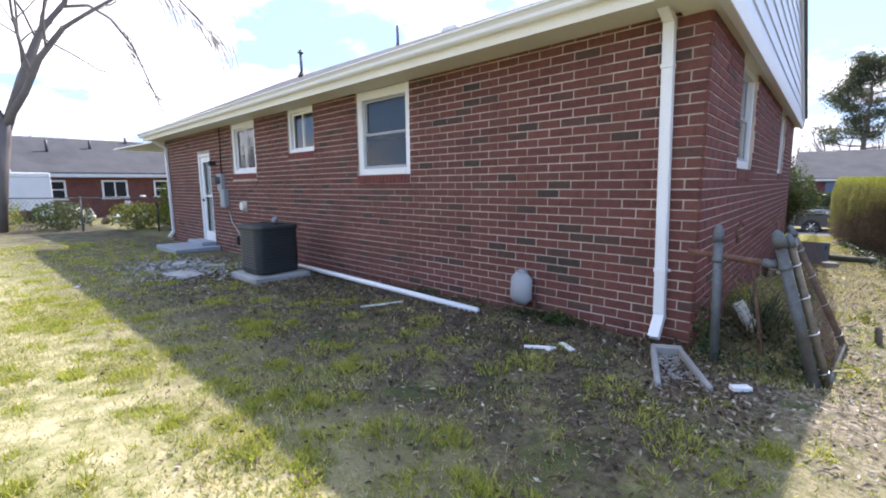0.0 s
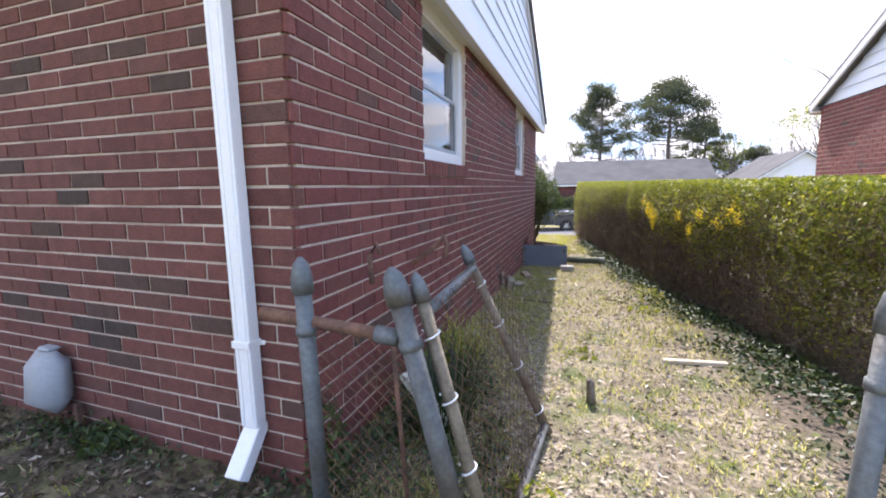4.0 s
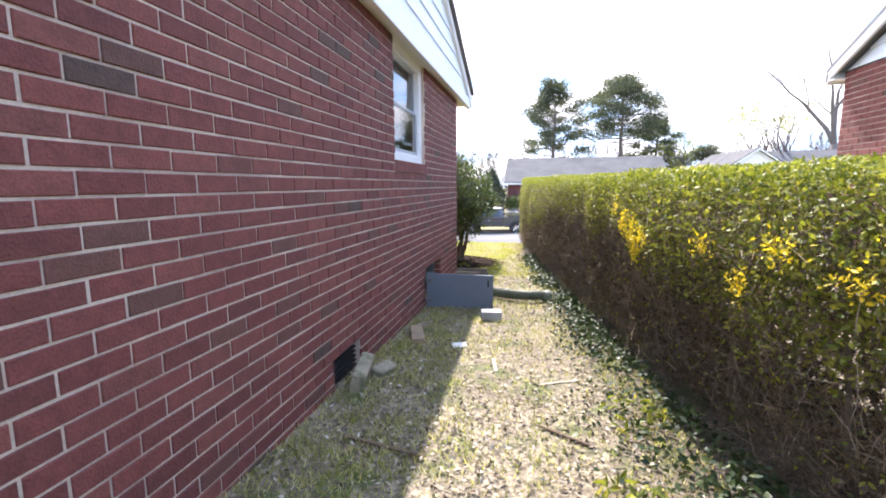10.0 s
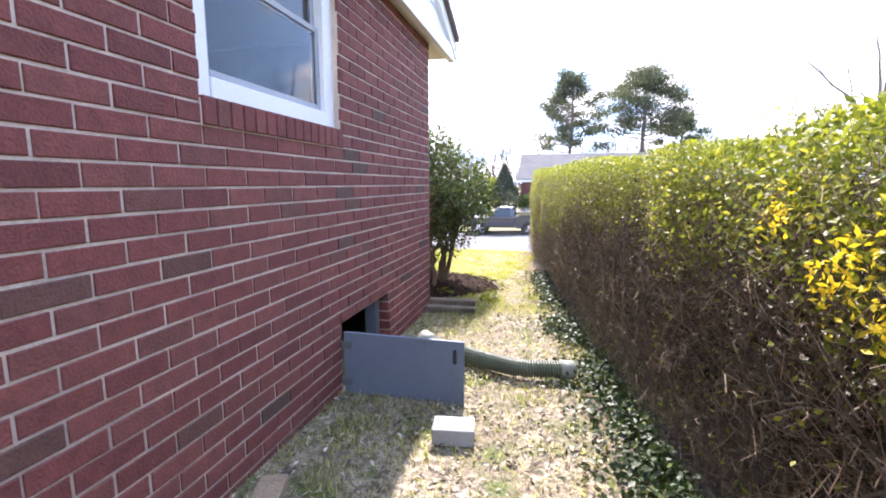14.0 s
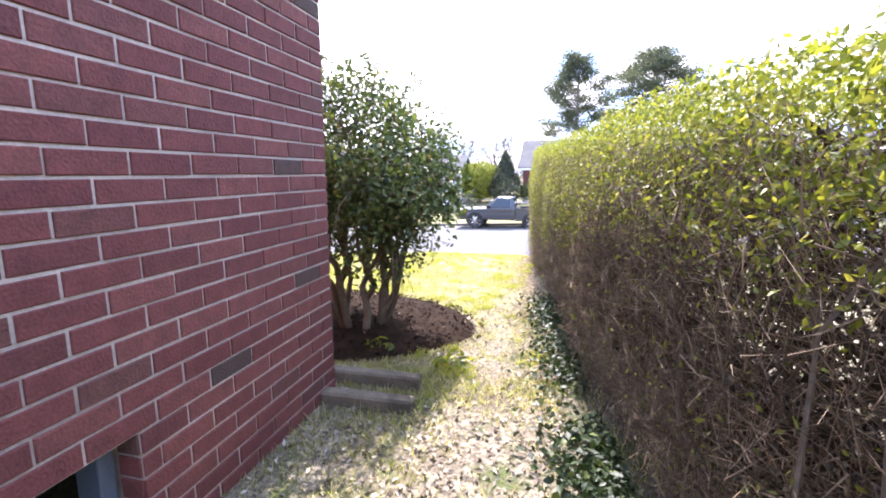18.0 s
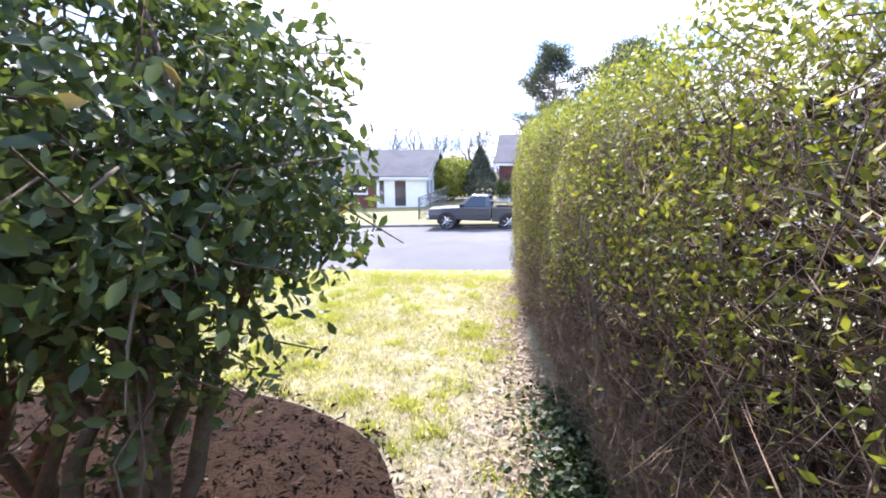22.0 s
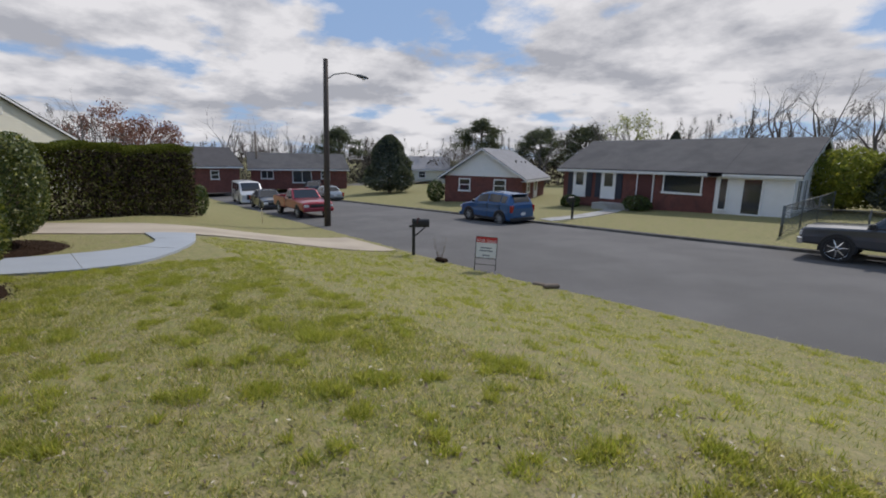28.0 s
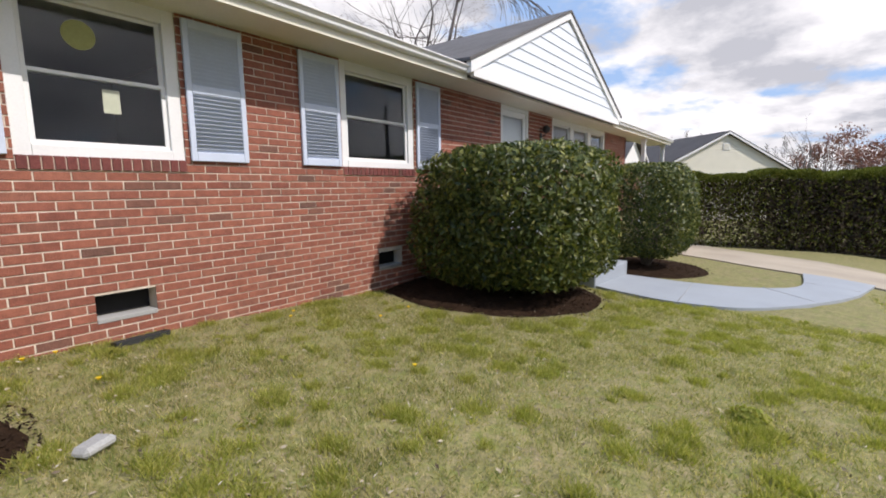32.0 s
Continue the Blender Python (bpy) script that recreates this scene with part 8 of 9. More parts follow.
M_GUNMETAL = paint("dark_grey_blue_car_paint", (0.055, 0.06, 0.072))
M_BLUECAR = paint("deep_blue_car_paint", (0.010, 0.085, 0.24))
M_REDCAR = paint("dark_red_car_paint", (0.30, 0.014, 0.03))
M_SILVER = paint("silver_car_paint", (0.42, 0.44, 0.46))
M_DARKCAR = paint("charcoal_car_paint", (0.03, 0.033, 0.04))
M_WHITECAR = paint("white_car_paint", (0.72, 0.72, 0.72))
M_CHROME = mat("polished_chrome", (0.72, 0.73, 0.74), 0.12, metal=1.0, vary=0.05, bump=0)
M_TYRE = mat("black_rubber", (0.018, 0.018, 0.019), 0.85, vary=0.2, bump=0.2)
M_TRIM = mat("black_plastic_trim", (0.02, 0.02, 0.021), 0.6, vary=0.1, bump=0.05)
M_LENS = mat("clear_lamp_lens", (0.70, 0.70, 0.68), 0.1, vary=0.05, bump=0, spec=0.7)
M_AMBER = mat("red_lamp_lens", (0.35, 0.015, 0.012), 0.15, vary=0.05, bump=0, spec=0.7)


def wheel(parent, x, y, r, w, side, bright):
    e = 1.2 if bright else 1.08
    """Tyre with rounded shoulders, a dished rim with spokes, a hub."""
    m = pose(x, y, r, 90 if side > 0 else -90, 0, 0)
    n = 28
    prof = [(r * 0.66, -w / 2), (r * 0.93, -w / 2), (r, -w * 0.36), (r, w * 0.36), (r * 0.93, w / 2), (r * 0.66, w / 2)]
    vs_ = [(math.cos(2 * math.pi * k / n) * a, math.sin(2 * math.pi * k / n) * a, -b) for k in range(n) for a, b in prof]
    p = len(prof)
    fs_ = [(k * p + i, k * p + (i + 1) % p, ((k + 1) % n) * p + (i + 1) % p, ((k + 1) % n) * p + i) for k in range(n) for i in range(p)]
    wh = thing("wheel", m, "", "")
    for key in [k for k in wh.keys() if k in ("label", "category", "group", "kind")]:
        del wh[key]
    wh.parent = parent
    obj("tyre", vs_, fs_, M_TYRE, wh, smooth=False)
    rim_mat = M_CHROME if bright else M_SILVER
    rr = [(r * 0.67 * e, w * 0.51), (r * 0.62 * e, w * 0.46), (r * 0.58 * e, w * 0.2), (r * 0.58 * e, -w * 0.3)]
    p = len(rr)
    vs_ = [(math.cos(2 * math.pi * k / n) * a, math.sin(2 * math.pi * k / n) * a, -b) for k in range(n) for a, b in rr]
    fs_ = [(k * p + i, k * p + i + 1, ((k + 1) % n) * p + i + 1, ((k + 1) % n) * p + i) for k in range(n) for i in range(p - 1)]
    ch = [(vs_, fs_)]
    for k in range(7):
        a = 2 * math.pi * k / 7 + 0.3
        ch.append(tube_data([(math.cos(a) * r * 0.08, math.sin(a) * r * 0.08, -w * 0.42), (math.cos(a) * r * 0.62 * e, math.sin(a) * r * 0.62 * e, -w * 0.40)], [r * 0.10, r * 0.075], 6))
    ch.append(tube_data([(0, 0, -w * 0.2), (0, 0, -w * 0.47)], r * 0.15, 12))
    vs_, fs_ = join_data(ch)
    obj("rim", vs_, fs_, rim_mat, wh, "polished spoked rim")
    vs_, fs_ = tube_data([(0, 0, -w * 0.12), (0, 0, -w * 0.10)], r * 0.6 * e, 20)
    obj("brake_disc", vs_, fs_, M_TRIM, wh)


def shell(parent, name, stations, paint_, zb):
    """A car's body from stations along it: (x, half width, belt height, crown): each a rounded section."""
    vs_, fs_ = [], []
    prof = []
    for x, hw, zt, cr in stations:
        h = zt - zb
        sec = [(hw * 0.90, zb), (hw * 0.985, zb + 0.07), (hw, zb + h * 0.45), (hw * 0.985, zb + h * 0.62), (hw * 0.975, zt - 0.07), (hw * 0.93, zt - 0.015), (hw * 0.55, zt + cr * 0.8), (0.0, zt + cr)]
        prof.append([(x, -a, z) for a, z in sec] + [(x, a, z) for a, z in reversed(sec[:-1])])
    k = len(prof[0])
    for ring in prof:
        vs_ += ring
    for i in range(len(prof) - 1):
        for j in range(k):
            j2 = (j + 1) % k
            fs_.append((i * k + j, i * k + j2, (i + 1) * k + j2, (i + 1) * k + j))
    fs_.append(tuple(range(k)))
    fs_.append(tuple((len(prof) - 1) * k + j for j in range(k))[::-1])
    return obj(name, vs_, fs_, paint_, parent)


def cabin(parent, pts, wb, wt, paint_, pillars, glass_names=True):
    """The glasshouse: pts = side outline (base rear, roof rear, roof front, base front); wb, wt half widths at its foot and roof."""
    (x0, z0), (x1, z1), (x2, z2), (x3, z3) = pts
    base = [(x0, wb, z0), (x1, wt, z1), (x2, wt, z2), (x3, wb, z3)]
    bm = bmesh.new()
    L = [bm.verts.new((x, y, z)) for x, y, z in base]
    R = [bm.verts.new((x, -y, z)) for x, y, z in base]
    bm.faces.new(L)
    bm.faces.new(R[::-1])
    for i in range(4):
        j = (i + 1) % 4
        bm.faces.new((L[j], L[i], R[i], R[j]))
    bmesh.ops.recalc_face_normals(bm, faces=bm.faces)
    bmesh.ops.bevel(bm, geom=[e for e in bm.edges], offset=0.05, segments=2, affect="EDGES", profile=0.5)
    cab = part("cab", bm, paint_, parent, smooth=False)

    def panel(name, q, u0, u1, v0, v1, mat_, off=0.012):
        a, b, c, d = [Vector(p) for p in q]
        f = lambda u, v: a.lerp(b, u).lerp(d.lerp(c, u), v)  # noqa: E731
        n = (b - a).cross(d - a).normalized()
        if n.dot(((a + b + c + d) / 4) - Vector(((x0 + x3) / 2, 0, (z0 + z1) / 2))) < 0:
            n = -n
        o = [f(u0, v0), f(u1, v0), f(u1, v1), f(u0, v1)]
        v = [p + n * off for p in o] + [p - n * 0.02 for p in o]
        return obj(name, v, [(0, 1, 2, 3), (7, 6, 5, 4), (0, 4, 5, 1), (1, 5, 6, 2), (2, 6, 7, 3), (3, 7, 4, 0)], mat_, cab)
    for s in (1, -1):
        q = [(x0, s * wb, z0), (x3, s * wb, z3), (x2, s * wt, z2), (x1, s * wt, z1)]
        for u0, u1 in pillars:
            panel("side_window", q, u0, u1, 0.10, 0.86, M_CARGLASS)
    panel("windscreen", [(x3, -wb, z3), (x3, wb, z3), (x2, wt, z2), (x2, -wt, z2)], 0.06, 0.94, 0.06, 0.92, M_CARGLASS)
    panel("rear_window", [(x0, -wb, z0), (x0, wb, z0), (x1, wt, z1), (x1, -wt, z1)], 0.08, 0.92, 0.14, 0.88, M_CARGLASS)
    return cab


def glasshouse(parent, st, paint_, windows, screen, back):
    """A rounded greenhouse lofted from stations (x, belt height, roof height, belt half width, roof half width); windows, screen and back are stretches along x."""
    xs = [a[0] for a in st]
    g = lambda k, x: float(np.interp(x, xs, [a[k] for a in st]))  # noqa: E731
    vs_, fs_ = [], []
    for x, zb, zr, wb, wt in st:
        sec = [(wb, zb), (wb * 0.985, zb + (zr - zb) * 0.12), (wt + (wb - wt) * 0.15, zb + (zr - zb) * 0.84), (wt * 0.90, zb + (zr - zb) * 0.95), (wt * 0.5, zr), (0, zr + 0.012)]
        vs_ += [(x, -a, z) for a, z in sec] + [(x, a, z) for a, z in reversed(sec[:-1])]
    k = 11
    for i in range(len(st) - 1):
        fs_ += [(i * k + j, i * k + (j + 1) % k, (i + 1) * k + (j + 1) % k, (i + 1) * k + j) for j in range(k)]
    fs_ += [tuple(range(k)), tuple((len(st) - 1) * k + j for j in range(k))[::-1]]
    cab = obj("cab", vs_, fs_, paint_, parent)

    def sheet(name, rows_):
        n = len(rows_[0])
        vs2 = [p for r_ in rows_ for p in r_]
        fs2 = [(i * n + j, i * n + j + 1, (i + 1) * n + j + 1, (i + 1) * n + j) for i in range(len(rows_) - 1) for j in range(n - 1)]
        return obj(name, vs2, fs2, M_CARGLASS, cab)
    for s in (1, -1):
        for x0, x1 in windows:
            cols = []
            for x in np.linspace(x0, x1, 5):
                zb, zr, wb, wt = g(1, x), g(2, x), g(3, x), g(4, x)
                cols.append([(x, s * (wb * 0.985 + (wt + (wb - wt) * 0.15 - wb * 0.985) * (v - 0.12) / 0.72 + 0.012), zb + (zr - zb) * v) for v in (0.15, 0.48, 0.81)])
            sheet("side_window", cols)
    for name, (x0, x1), e in (("windscreen", screen, 1), ("rear_window", back, -1)):
        cols = []
        for x in np.linspace(x0, x1, 5):
            w = g(4, x) * 0.86
            cols.append([(x + 0.012 * e, y * w, g(2, x) + 0.014 + 0.012 * (1 - abs(y))) for y in (-1, -0.5, 0, 0.5, 1)])
        sheet(name, cols)
    return cab


def dress(parent, L, hw, zb, zn, zt, wheels, r, w, paint_, bright=False, doors=(0.0,), mirror=(0.8, 1.0)):
    """Wheels, arches, bumpers, lamps, mirrors, door seams and handles. x forward; the nose at L / 2."""
    for x in wheels:
        for s in (1, -1):
            wheel(parent, x, s * (hw - w / 2 + 0.012), r, w, s, bright)
            arc = [(x + math.cos(a) * (r + 0.05), s * (hw - 0.03), r + math.sin(a) * (r + 0.05)) for a in np.linspace(-0.25, math.pi + 0.25, 15)]
            tube("wheel_arch", arc, 0.05, M_TRIM, parent, sides=6)
            bm = bmesh.new()
            bmesh.ops.create_cone(bm, cap_ends=True, segments=24, radius1=r + 0.03, radius2=r + 0.03, depth=0.05)
            part("arch_well", bm, M_TRIM, parent, m=pose(x, s * (hw - 0.018), r, 90, 0, 0))
    part("front_bumper", boxed((L / 2 - 0.12, -hw * 0.97, zb - 0.02, L / 2 + 0.06, hw * 0.97, zb + 0.2), bevel=0.04), M_CHROME if bright else paint_, parent)
    part("rear_bumper", boxed((-L / 2 - 0.10, -hw * 0.97, zb + 0.02, -L / 2 + 0.1, hw * 0.97, zb + 0.2), bevel=0.04), M_CHROME if bright else M_TRIM, parent)
    part("grille", boxed((L / 2 - 0.05, -hw * 0.5, zb + 0.24, L / 2 + 0.025, hw * 0.5, zn - 0.1), bevel=0.02), M_CHROME if bright else M_TRIM, parent)
    for s in (1, -1):
        part("headlight", boxed((L / 2 - 0.12, s * hw * 0.74 - 0.16, zn - 0.27, L / 2 + 0.02, s * hw * 0.74 + 0.16, zn - 0.1), bevel=0.03), M_LENS, parent, "clear headlight")
        part("tail_light", boxed((-L / 2 - 0.02, s * hw * 0.88 - 0.09, zt - 0.42, -L / 2 + 0.12, s * hw * 0.88 + 0.09, zt - 0.06), bevel=0.02), M_AMBER, parent, "red tail light")
        part("mirror", boxed((mirror[0] - 0.07, s * (hw + 0.08) - 0.09, mirror[1], mirror[0] + 0.07, s * (hw + 0.08) + 0.09, mirror[1] + 0.15), bevel=0.03), M_TRIM, parent)
        for x in doors:
            part("door_handle", boxed((x - 0.09, s * (hw + 0.005) - 0.015, zt - 0.17, x + 0.09, s * (hw + 0.005) + 0.015, zt - 0.14), bevel=0.008), M_TRIM, parent)
            part("door_seam", boxed((x - 0.22, s * (hw - 0.012) - 0.02, zb + 0.12, x - 0.21, s * (hw - 0.012) + 0.018, zt - 0.05), bevel=0), M_TRIM, parent)
    part("rear_plate", boxed((-L / 2 - 0.035, -0.16, zb + 0.3, -L / 2 - 0.005, 0.16, zb + 0.45), bevel=0.005), M_WHITE, parent)


def pickup(m, paint_, label, L=5.0, hw=0.88, bright=True, r=0.37, wheels=(1.55, -1.33), lift=0.0):
    th = thing("pickup_truck", m, label, "pickup truck")
    zb = 0.42 + lift
    n = L / 2
    shell(th, "body", [(n, hw * 0.90, 0.86 + lift, 0.03), (n - 0.1, hw * 0.97, 0.93 + lift, 0.05), (n - 0.7, hw, 0.98 + lift, 0.06), (0.95, hw, 1.03 + lift, 0.05), (0.75, hw, 1.05 + lift, 0.03), (-0.45, hw, 1.06 + lift, 0.0), (-0.50, hw, 1.04 + lift, 0.0)], paint_, zb)
    # open bed: floor, two sides, tailgate, headboard
    bx0, bx1, zt = -n + 0.02, -0.54, 1.02 + lift
    part("bed_floor", boxed((bx0, -hw * 0.9, zb, bx1, hw * 0.9, zb + 0.12), bevel=0.01), paint_, th)
    for s in (1, -1):
        part("bed_side", boxed((bx0, s * hw - 0.07 * (s > 0), zb - 0.02, bx1, s * hw + 0.07 * (s < 0), zt), bevel=0.025), paint_, th)
        part("bed_rail", boxed((bx0, s * hw - 0.085 * (s > 0), zt, bx1, s * hw + 0.085 * (s < 0), zt + 0.025), bevel=0.01), M_TRIM, th)
    part("tailgate", boxed((bx0 - 0.03, -hw + 0.08, zb + 0.15, bx0 + 0.04, hw - 0.08, zt), bevel=0.015), paint_, th)
    part("headboard", boxed((bx1 - 0.05, -hw + 0.07, zb, bx1, hw - 0.07, zt), bevel=0.01), paint_, th)
    cabin(th, [(-0.48, 1.03 + lift), (-0.36, 1.58 + lift), (0.42, 1.60 + lift), (1.02, 1.03 + lift)], hw * 0.95, hw * 0.78, paint_, ((0.16, 0.88),))
    dress(th, L, hw, zb, 0.92 + lift, 1.05 + lift, wheels, r, 0.25, paint_, bright, (0.0,), (0.85, 1.05 + lift))
    return th


def car(m, paint_, label, kind="sedan", L=4.5, hw=0.88, r=0.33, name="car", category="car"):
    th = thing(name, m, label, category)
    zb, n = 0.24, L / 2
    if kind == "suv":
        belt = [(n, hw * 0.82, 0.70, 0.04), (n - 0.15, hw * 0.95, 0.90, 0.06), (n - 0.8, hw, 1.03, 0.06), (0.9, hw, 1.08, 0.04), (-0.6, hw, 1.12, 0.0), (-n + 0.25, hw * 0.98, 1.16, 0.0), (-n + 0.02, hw * 0.92, 1.08, 0.0), (-n - 0.02, hw * 0.88, 0.9, 0.0)]
        st = [(-n + 0.02, 1.06, 1.10, hw * 0.86, hw * 0.80), (-n + 0.14, 1.10, 1.34, hw * 0.92, hw * 0.76), (-n + 0.34, 1.10, 1.58, hw * 0.95, hw * 0.72), (-n + 0.75, 1.09, 1.66, hw * 0.96, hw * 0.72), (-0.5, 1.07, 1.69, hw * 0.96, hw * 0.73), (0.1, 1.04, 1.66, hw * 0.96, hw * 0.73), (0.42, 1.03, 1.57, hw * 0.96, hw * 0.73), (0.85, 1.03, 1.30, hw * 0.95, hw * 0.78), (1.25, 1.02, 1.05, hw * 0.92, hw * 0.84)]
        glass = ((-n + 0.45, -1.24), (-1.18, -0.33), (-0.25, 0.55)), (0.45, 1.17), (-n + 0.34, -n + 0.07)
    elif kind == "van":
        belt = [(n, hw * 0.90, 0.86, 0.04), (n - 0.12, hw * 0.97, 1.02, 0.05), (n - 0.5, hw, 1.12, 0.05), (0.9, hw, 1.15, 0.04), (-0.6, hw, 1.15, 0.0), (-n + 0.1, hw, 1.15, 0.0), (-n, hw * 0.97, 1.10, 0.0)]
        st = [(-n + 0.02, 1.1, 1.85, hw * 0.97, hw * 0.88), (-n + 0.15, 1.1, 1.95, hw * 0.99, hw * 0.9), (0.9, 1.1, 1.97, hw * 0.99, hw * 0.9), (1.3, 1.1, 1.90, hw * 0.98, hw * 0.88), (1.75, 1.1, 1.45, hw * 0.96, hw * 0.88), (2.12, 1.09, 1.14, hw * 0.94, hw * 0.9)]
        glass = ((-1.9, -0.9), (-0.8, 0.3), (0.45, 1.35)), (1.34, 2.05), (-n + 0.12, -n + 0.03)
    else:
        belt = [(n, hw * 0.82, 0.60, 0.03), (n - 0.15, hw * 0.95, 0.74, 0.05), (n - 0.9, hw, 0.86, 0.06), (0.8, hw, 0.92, 0.03), (-0.9, hw, 0.95, 0.0), (-n + 0.7, hw, 0.95, 0.03), (-n + 0.1, hw * 0.95, 0.92, 0.02), (-n, hw * 0.88, 0.75, 0.0)]
        pts = [(-1.65, 0.92), (-0.95, 1.40), (0.15, 1.42), (0.98, 0.90)]
        pil = ((0.22, 0.47), (0.50, 0.80))
    shell(th, "body", belt, paint_, zb)
    if kind == "sedan":
        cabin(th, pts, hw * 0.93, hw * 0.70, paint_, pil)
    else:
        glasshouse(th, st, paint_, *glass)
    if kind == "suv":
        part("spoiler", boxed((-n + 0.16, -hw * 0.66, 1.60, -n + 0.42, hw * 0.66, 1.64), bevel=0.015), paint_, th)
        for s in (1, -1):
            tube("roof_rail", [(-n + 0.8, s * hw * 0.68, 1.68), (-0.4, s * hw * 0.69, 1.72), (0.15, s * hw * 0.69, 1.68)], 0.018, M_TRIM, th, sides=6)
            part("sill_trim", boxed((-L * 0.19, s * (hw - 0.01) - 0.02, 0.22, L * 0.19, s * (hw - 0.01) + 0.02, 0.36), bevel=0.01), M_TRIM, th)
    dress(th, L, hw, zb, belt[1][2], belt[4][2], (L * 0.295, -L * 0.295), r, 0.21, paint_, False, (-0.05, -0.95), (0.75, belt[3][2] - 0.02))
    return th


pz = road_z(-1.3) + 0.01
gp = pickup(pose(-1.25, 30.80, pz, 0, 0, 178.5), M_GUNMETAL, "dark grey-blue regular-cab pickup with chrome wheels at the kerb")
for y_ in (-0.80, 0.80):
    tube("bed_rack_rail", [(-0.45, y_, 1.33), (-2.42, y_, 1.31)], 0.018, M_CHROME, gp, "thin bright rack rail over the bed", sides=8)
    for x_ in (-0.55, -1.45, -2.36):
        tube("rack_post", [(x_, y_, 1.03), (x_, y_, 1.32)], 0.014, M_TRIM, gp, sides=6)
tb = thing("tool_clutter", pose(0.45, 31.0, pz + 1.06), "black odds and ends on the pickup bed rail", "clutter")
part("box", boxed((-0.25, -0.2, 0, 0.15, 0.2, 0.08), bevel=0.02), M_TRIM, tb)
part("jug", boxed((0.18, -0.12, 0, 0.42, 0.12, 0.16), bevel=0.04), M_CONC, tb)
car(pose(-17.62, 31.05, road_z(-17.9) + 0.01, 0, 0, 178), M_BLUECAR, "bright blue compact sport-utility car parked at the kerb", "suv", 4.05, 0.91, 0.35, "sport_utility_car")
pickup(pose(-28.6, 24.6, road_z(-28.6) + 0.0, 0, 0, -4), M_REDCAR, "dark red pickup parked facing up the street", L=5.7, hw=0.98, bright=False, r=0.40, wheels=(1.85, -1.75), lift=0.12)
car(pose(-36.0, 25.0, road_z(-36.0), 0, 0, -6), M_DARKCAR, "charcoal sedan parked behind the red pickup")
wv = car(pose(-43.6, 25.9, road_z(-43.6), 0, 0, -8), M_WHITECAR, "white van parked down the street", "van", 5.2, 1.0, 0.36, "white_van", "van")
car(pose(-41.8, 32.9, road_z(-41.8), 0, 0, 172), M_SILVER, "silver sedan parked on the far side")
for x, y, a in ((-52.0, 36.0, 160), (-57.5, 39.0, 150), (-50.0, 45.0, 120), (-62.0, 36.5, 60)):
    car(pose(x, y, land(x, y) + 0.02, 0, 0, a), M_DARKCAR, "dark car parked far down the street")


# ---- street furniture ----
up = thing("utility_pole", pose(-21.7, 22.95, land(-21.7, 22.95)), "tall brown wooden utility pole with a street lamp arm", "utility pole")
tube("pole", [(0, 0, -0.3), (0.09, 0.04, 4.0), (0.2, 0.08, 8.1)], [0.17, 0.14, 0.11], M_POLE, up, "weathered round timber pole", sides=12)
arm = tube("lamp_arm", [(0.18, 0.08, 7.15), (0.25, 0.5, 7.45), (0.31, 1.1, 7.58), (0.35, 1.7, 7.52)], 0.028, M_GALV, up)
bm = bmesh.new()
bmesh.ops.create_uvsphere(bm, u_segments=14, v_segments=8, radius=1)
bmesh.ops.scale(bm, vec=(0.14, 0.38, 0.09), verts=bm.verts)
part("lamp_head", bm, M_GALV, up, "grey cobra-head lamp", m=pose(0.37, 1.95, 7.50, -6), smooth=True)
bm = bmesh.new()
bmesh.ops.create_uvsphere(bm, u_segments=12, v_segments=6, radius=0.10)
part("lens", bm, M_LENS, up, m=pose(0.37, 2.05, 7.43), smooth=True)
part("tag", boxed((-0.04, 0.15, 2.0, 0.04, 0.165, 2.2), bevel=0.003), M_GALV, up)
fp = thing("far_utility_pole", pose(-62.0, 33.0, land(-62, 33)), "thin far utility pole", "utility pole")
tube("pole", [(0, 0, -0.3), (0, 0, 8.0)], [0.15, 0.11], M_BARK, fp)
tube("lamp_arm", [(0, 0, 7.4), (0.2, -1.4, 7.9)], 0.03, M_GALV, fp)
mg = thing("marker_stake", pose(-24.4, 20.6, land(-24.4, 20.6)), "thin white marker stake on the verge", "stake")
tube("stake", [(0, 0, -0.05), (0, 0, 0.75)], 0.018, M_PALEWOOD, mg, sides=6)


def mailbox(x, y, rz, label):
    th = thing("mailbox", pose(x, y, land(x, y), 0, 0, rz), label, "mailbox")
    part("post", boxed((-0.05, -0.05, -0.1, 0.05, 0.05, 1.22), bevel=0.008), M_BLACK, th)
    part("arm", boxed((-0.04, -0.15, 0.93, 0.04, 0.52, 1.0), bevel=0.006), M_BLACK, th)
    tube("brace", [(0, 0.03, 0.62), (0, 0.40, 0.94)], 0.022, M_BLACK, th)
    n = 12
    vs_ = []
    for yy in (-0.02, 0.50):
        vs_ += [(-0.09, yy, 1.0), (0.09, yy, 1.0)] + [(math.cos(a) * 0.09, yy, 1.12 + math.sin(a) * 0.09) for a in np.linspace(0, math.pi, n)]
    k = n + 2
    fs_ = [tuple(range(k)), tuple(range(k, 2 * k))[::-1]] + [(i, (i + 1) % k, k + (i + 1) % k, k + i) for i in range(k)]
    bx = obj("box", vs_, fs_, M_BLACK, th, "black half-round metal box")
    part("door", boxed((-0.085, 0.50, 1.005, 0.085, 0.512, 1.17), bevel=0.005), M_BLACK, bx)
    part("flag", boxed((0.092, 0.1, 1.08, 0.098, 0.13, 1.25), (0.092, 0.1, 1.2, 0.098, 0.19, 1.25), bevel=0), M_REDDOOR, bx)
    return th


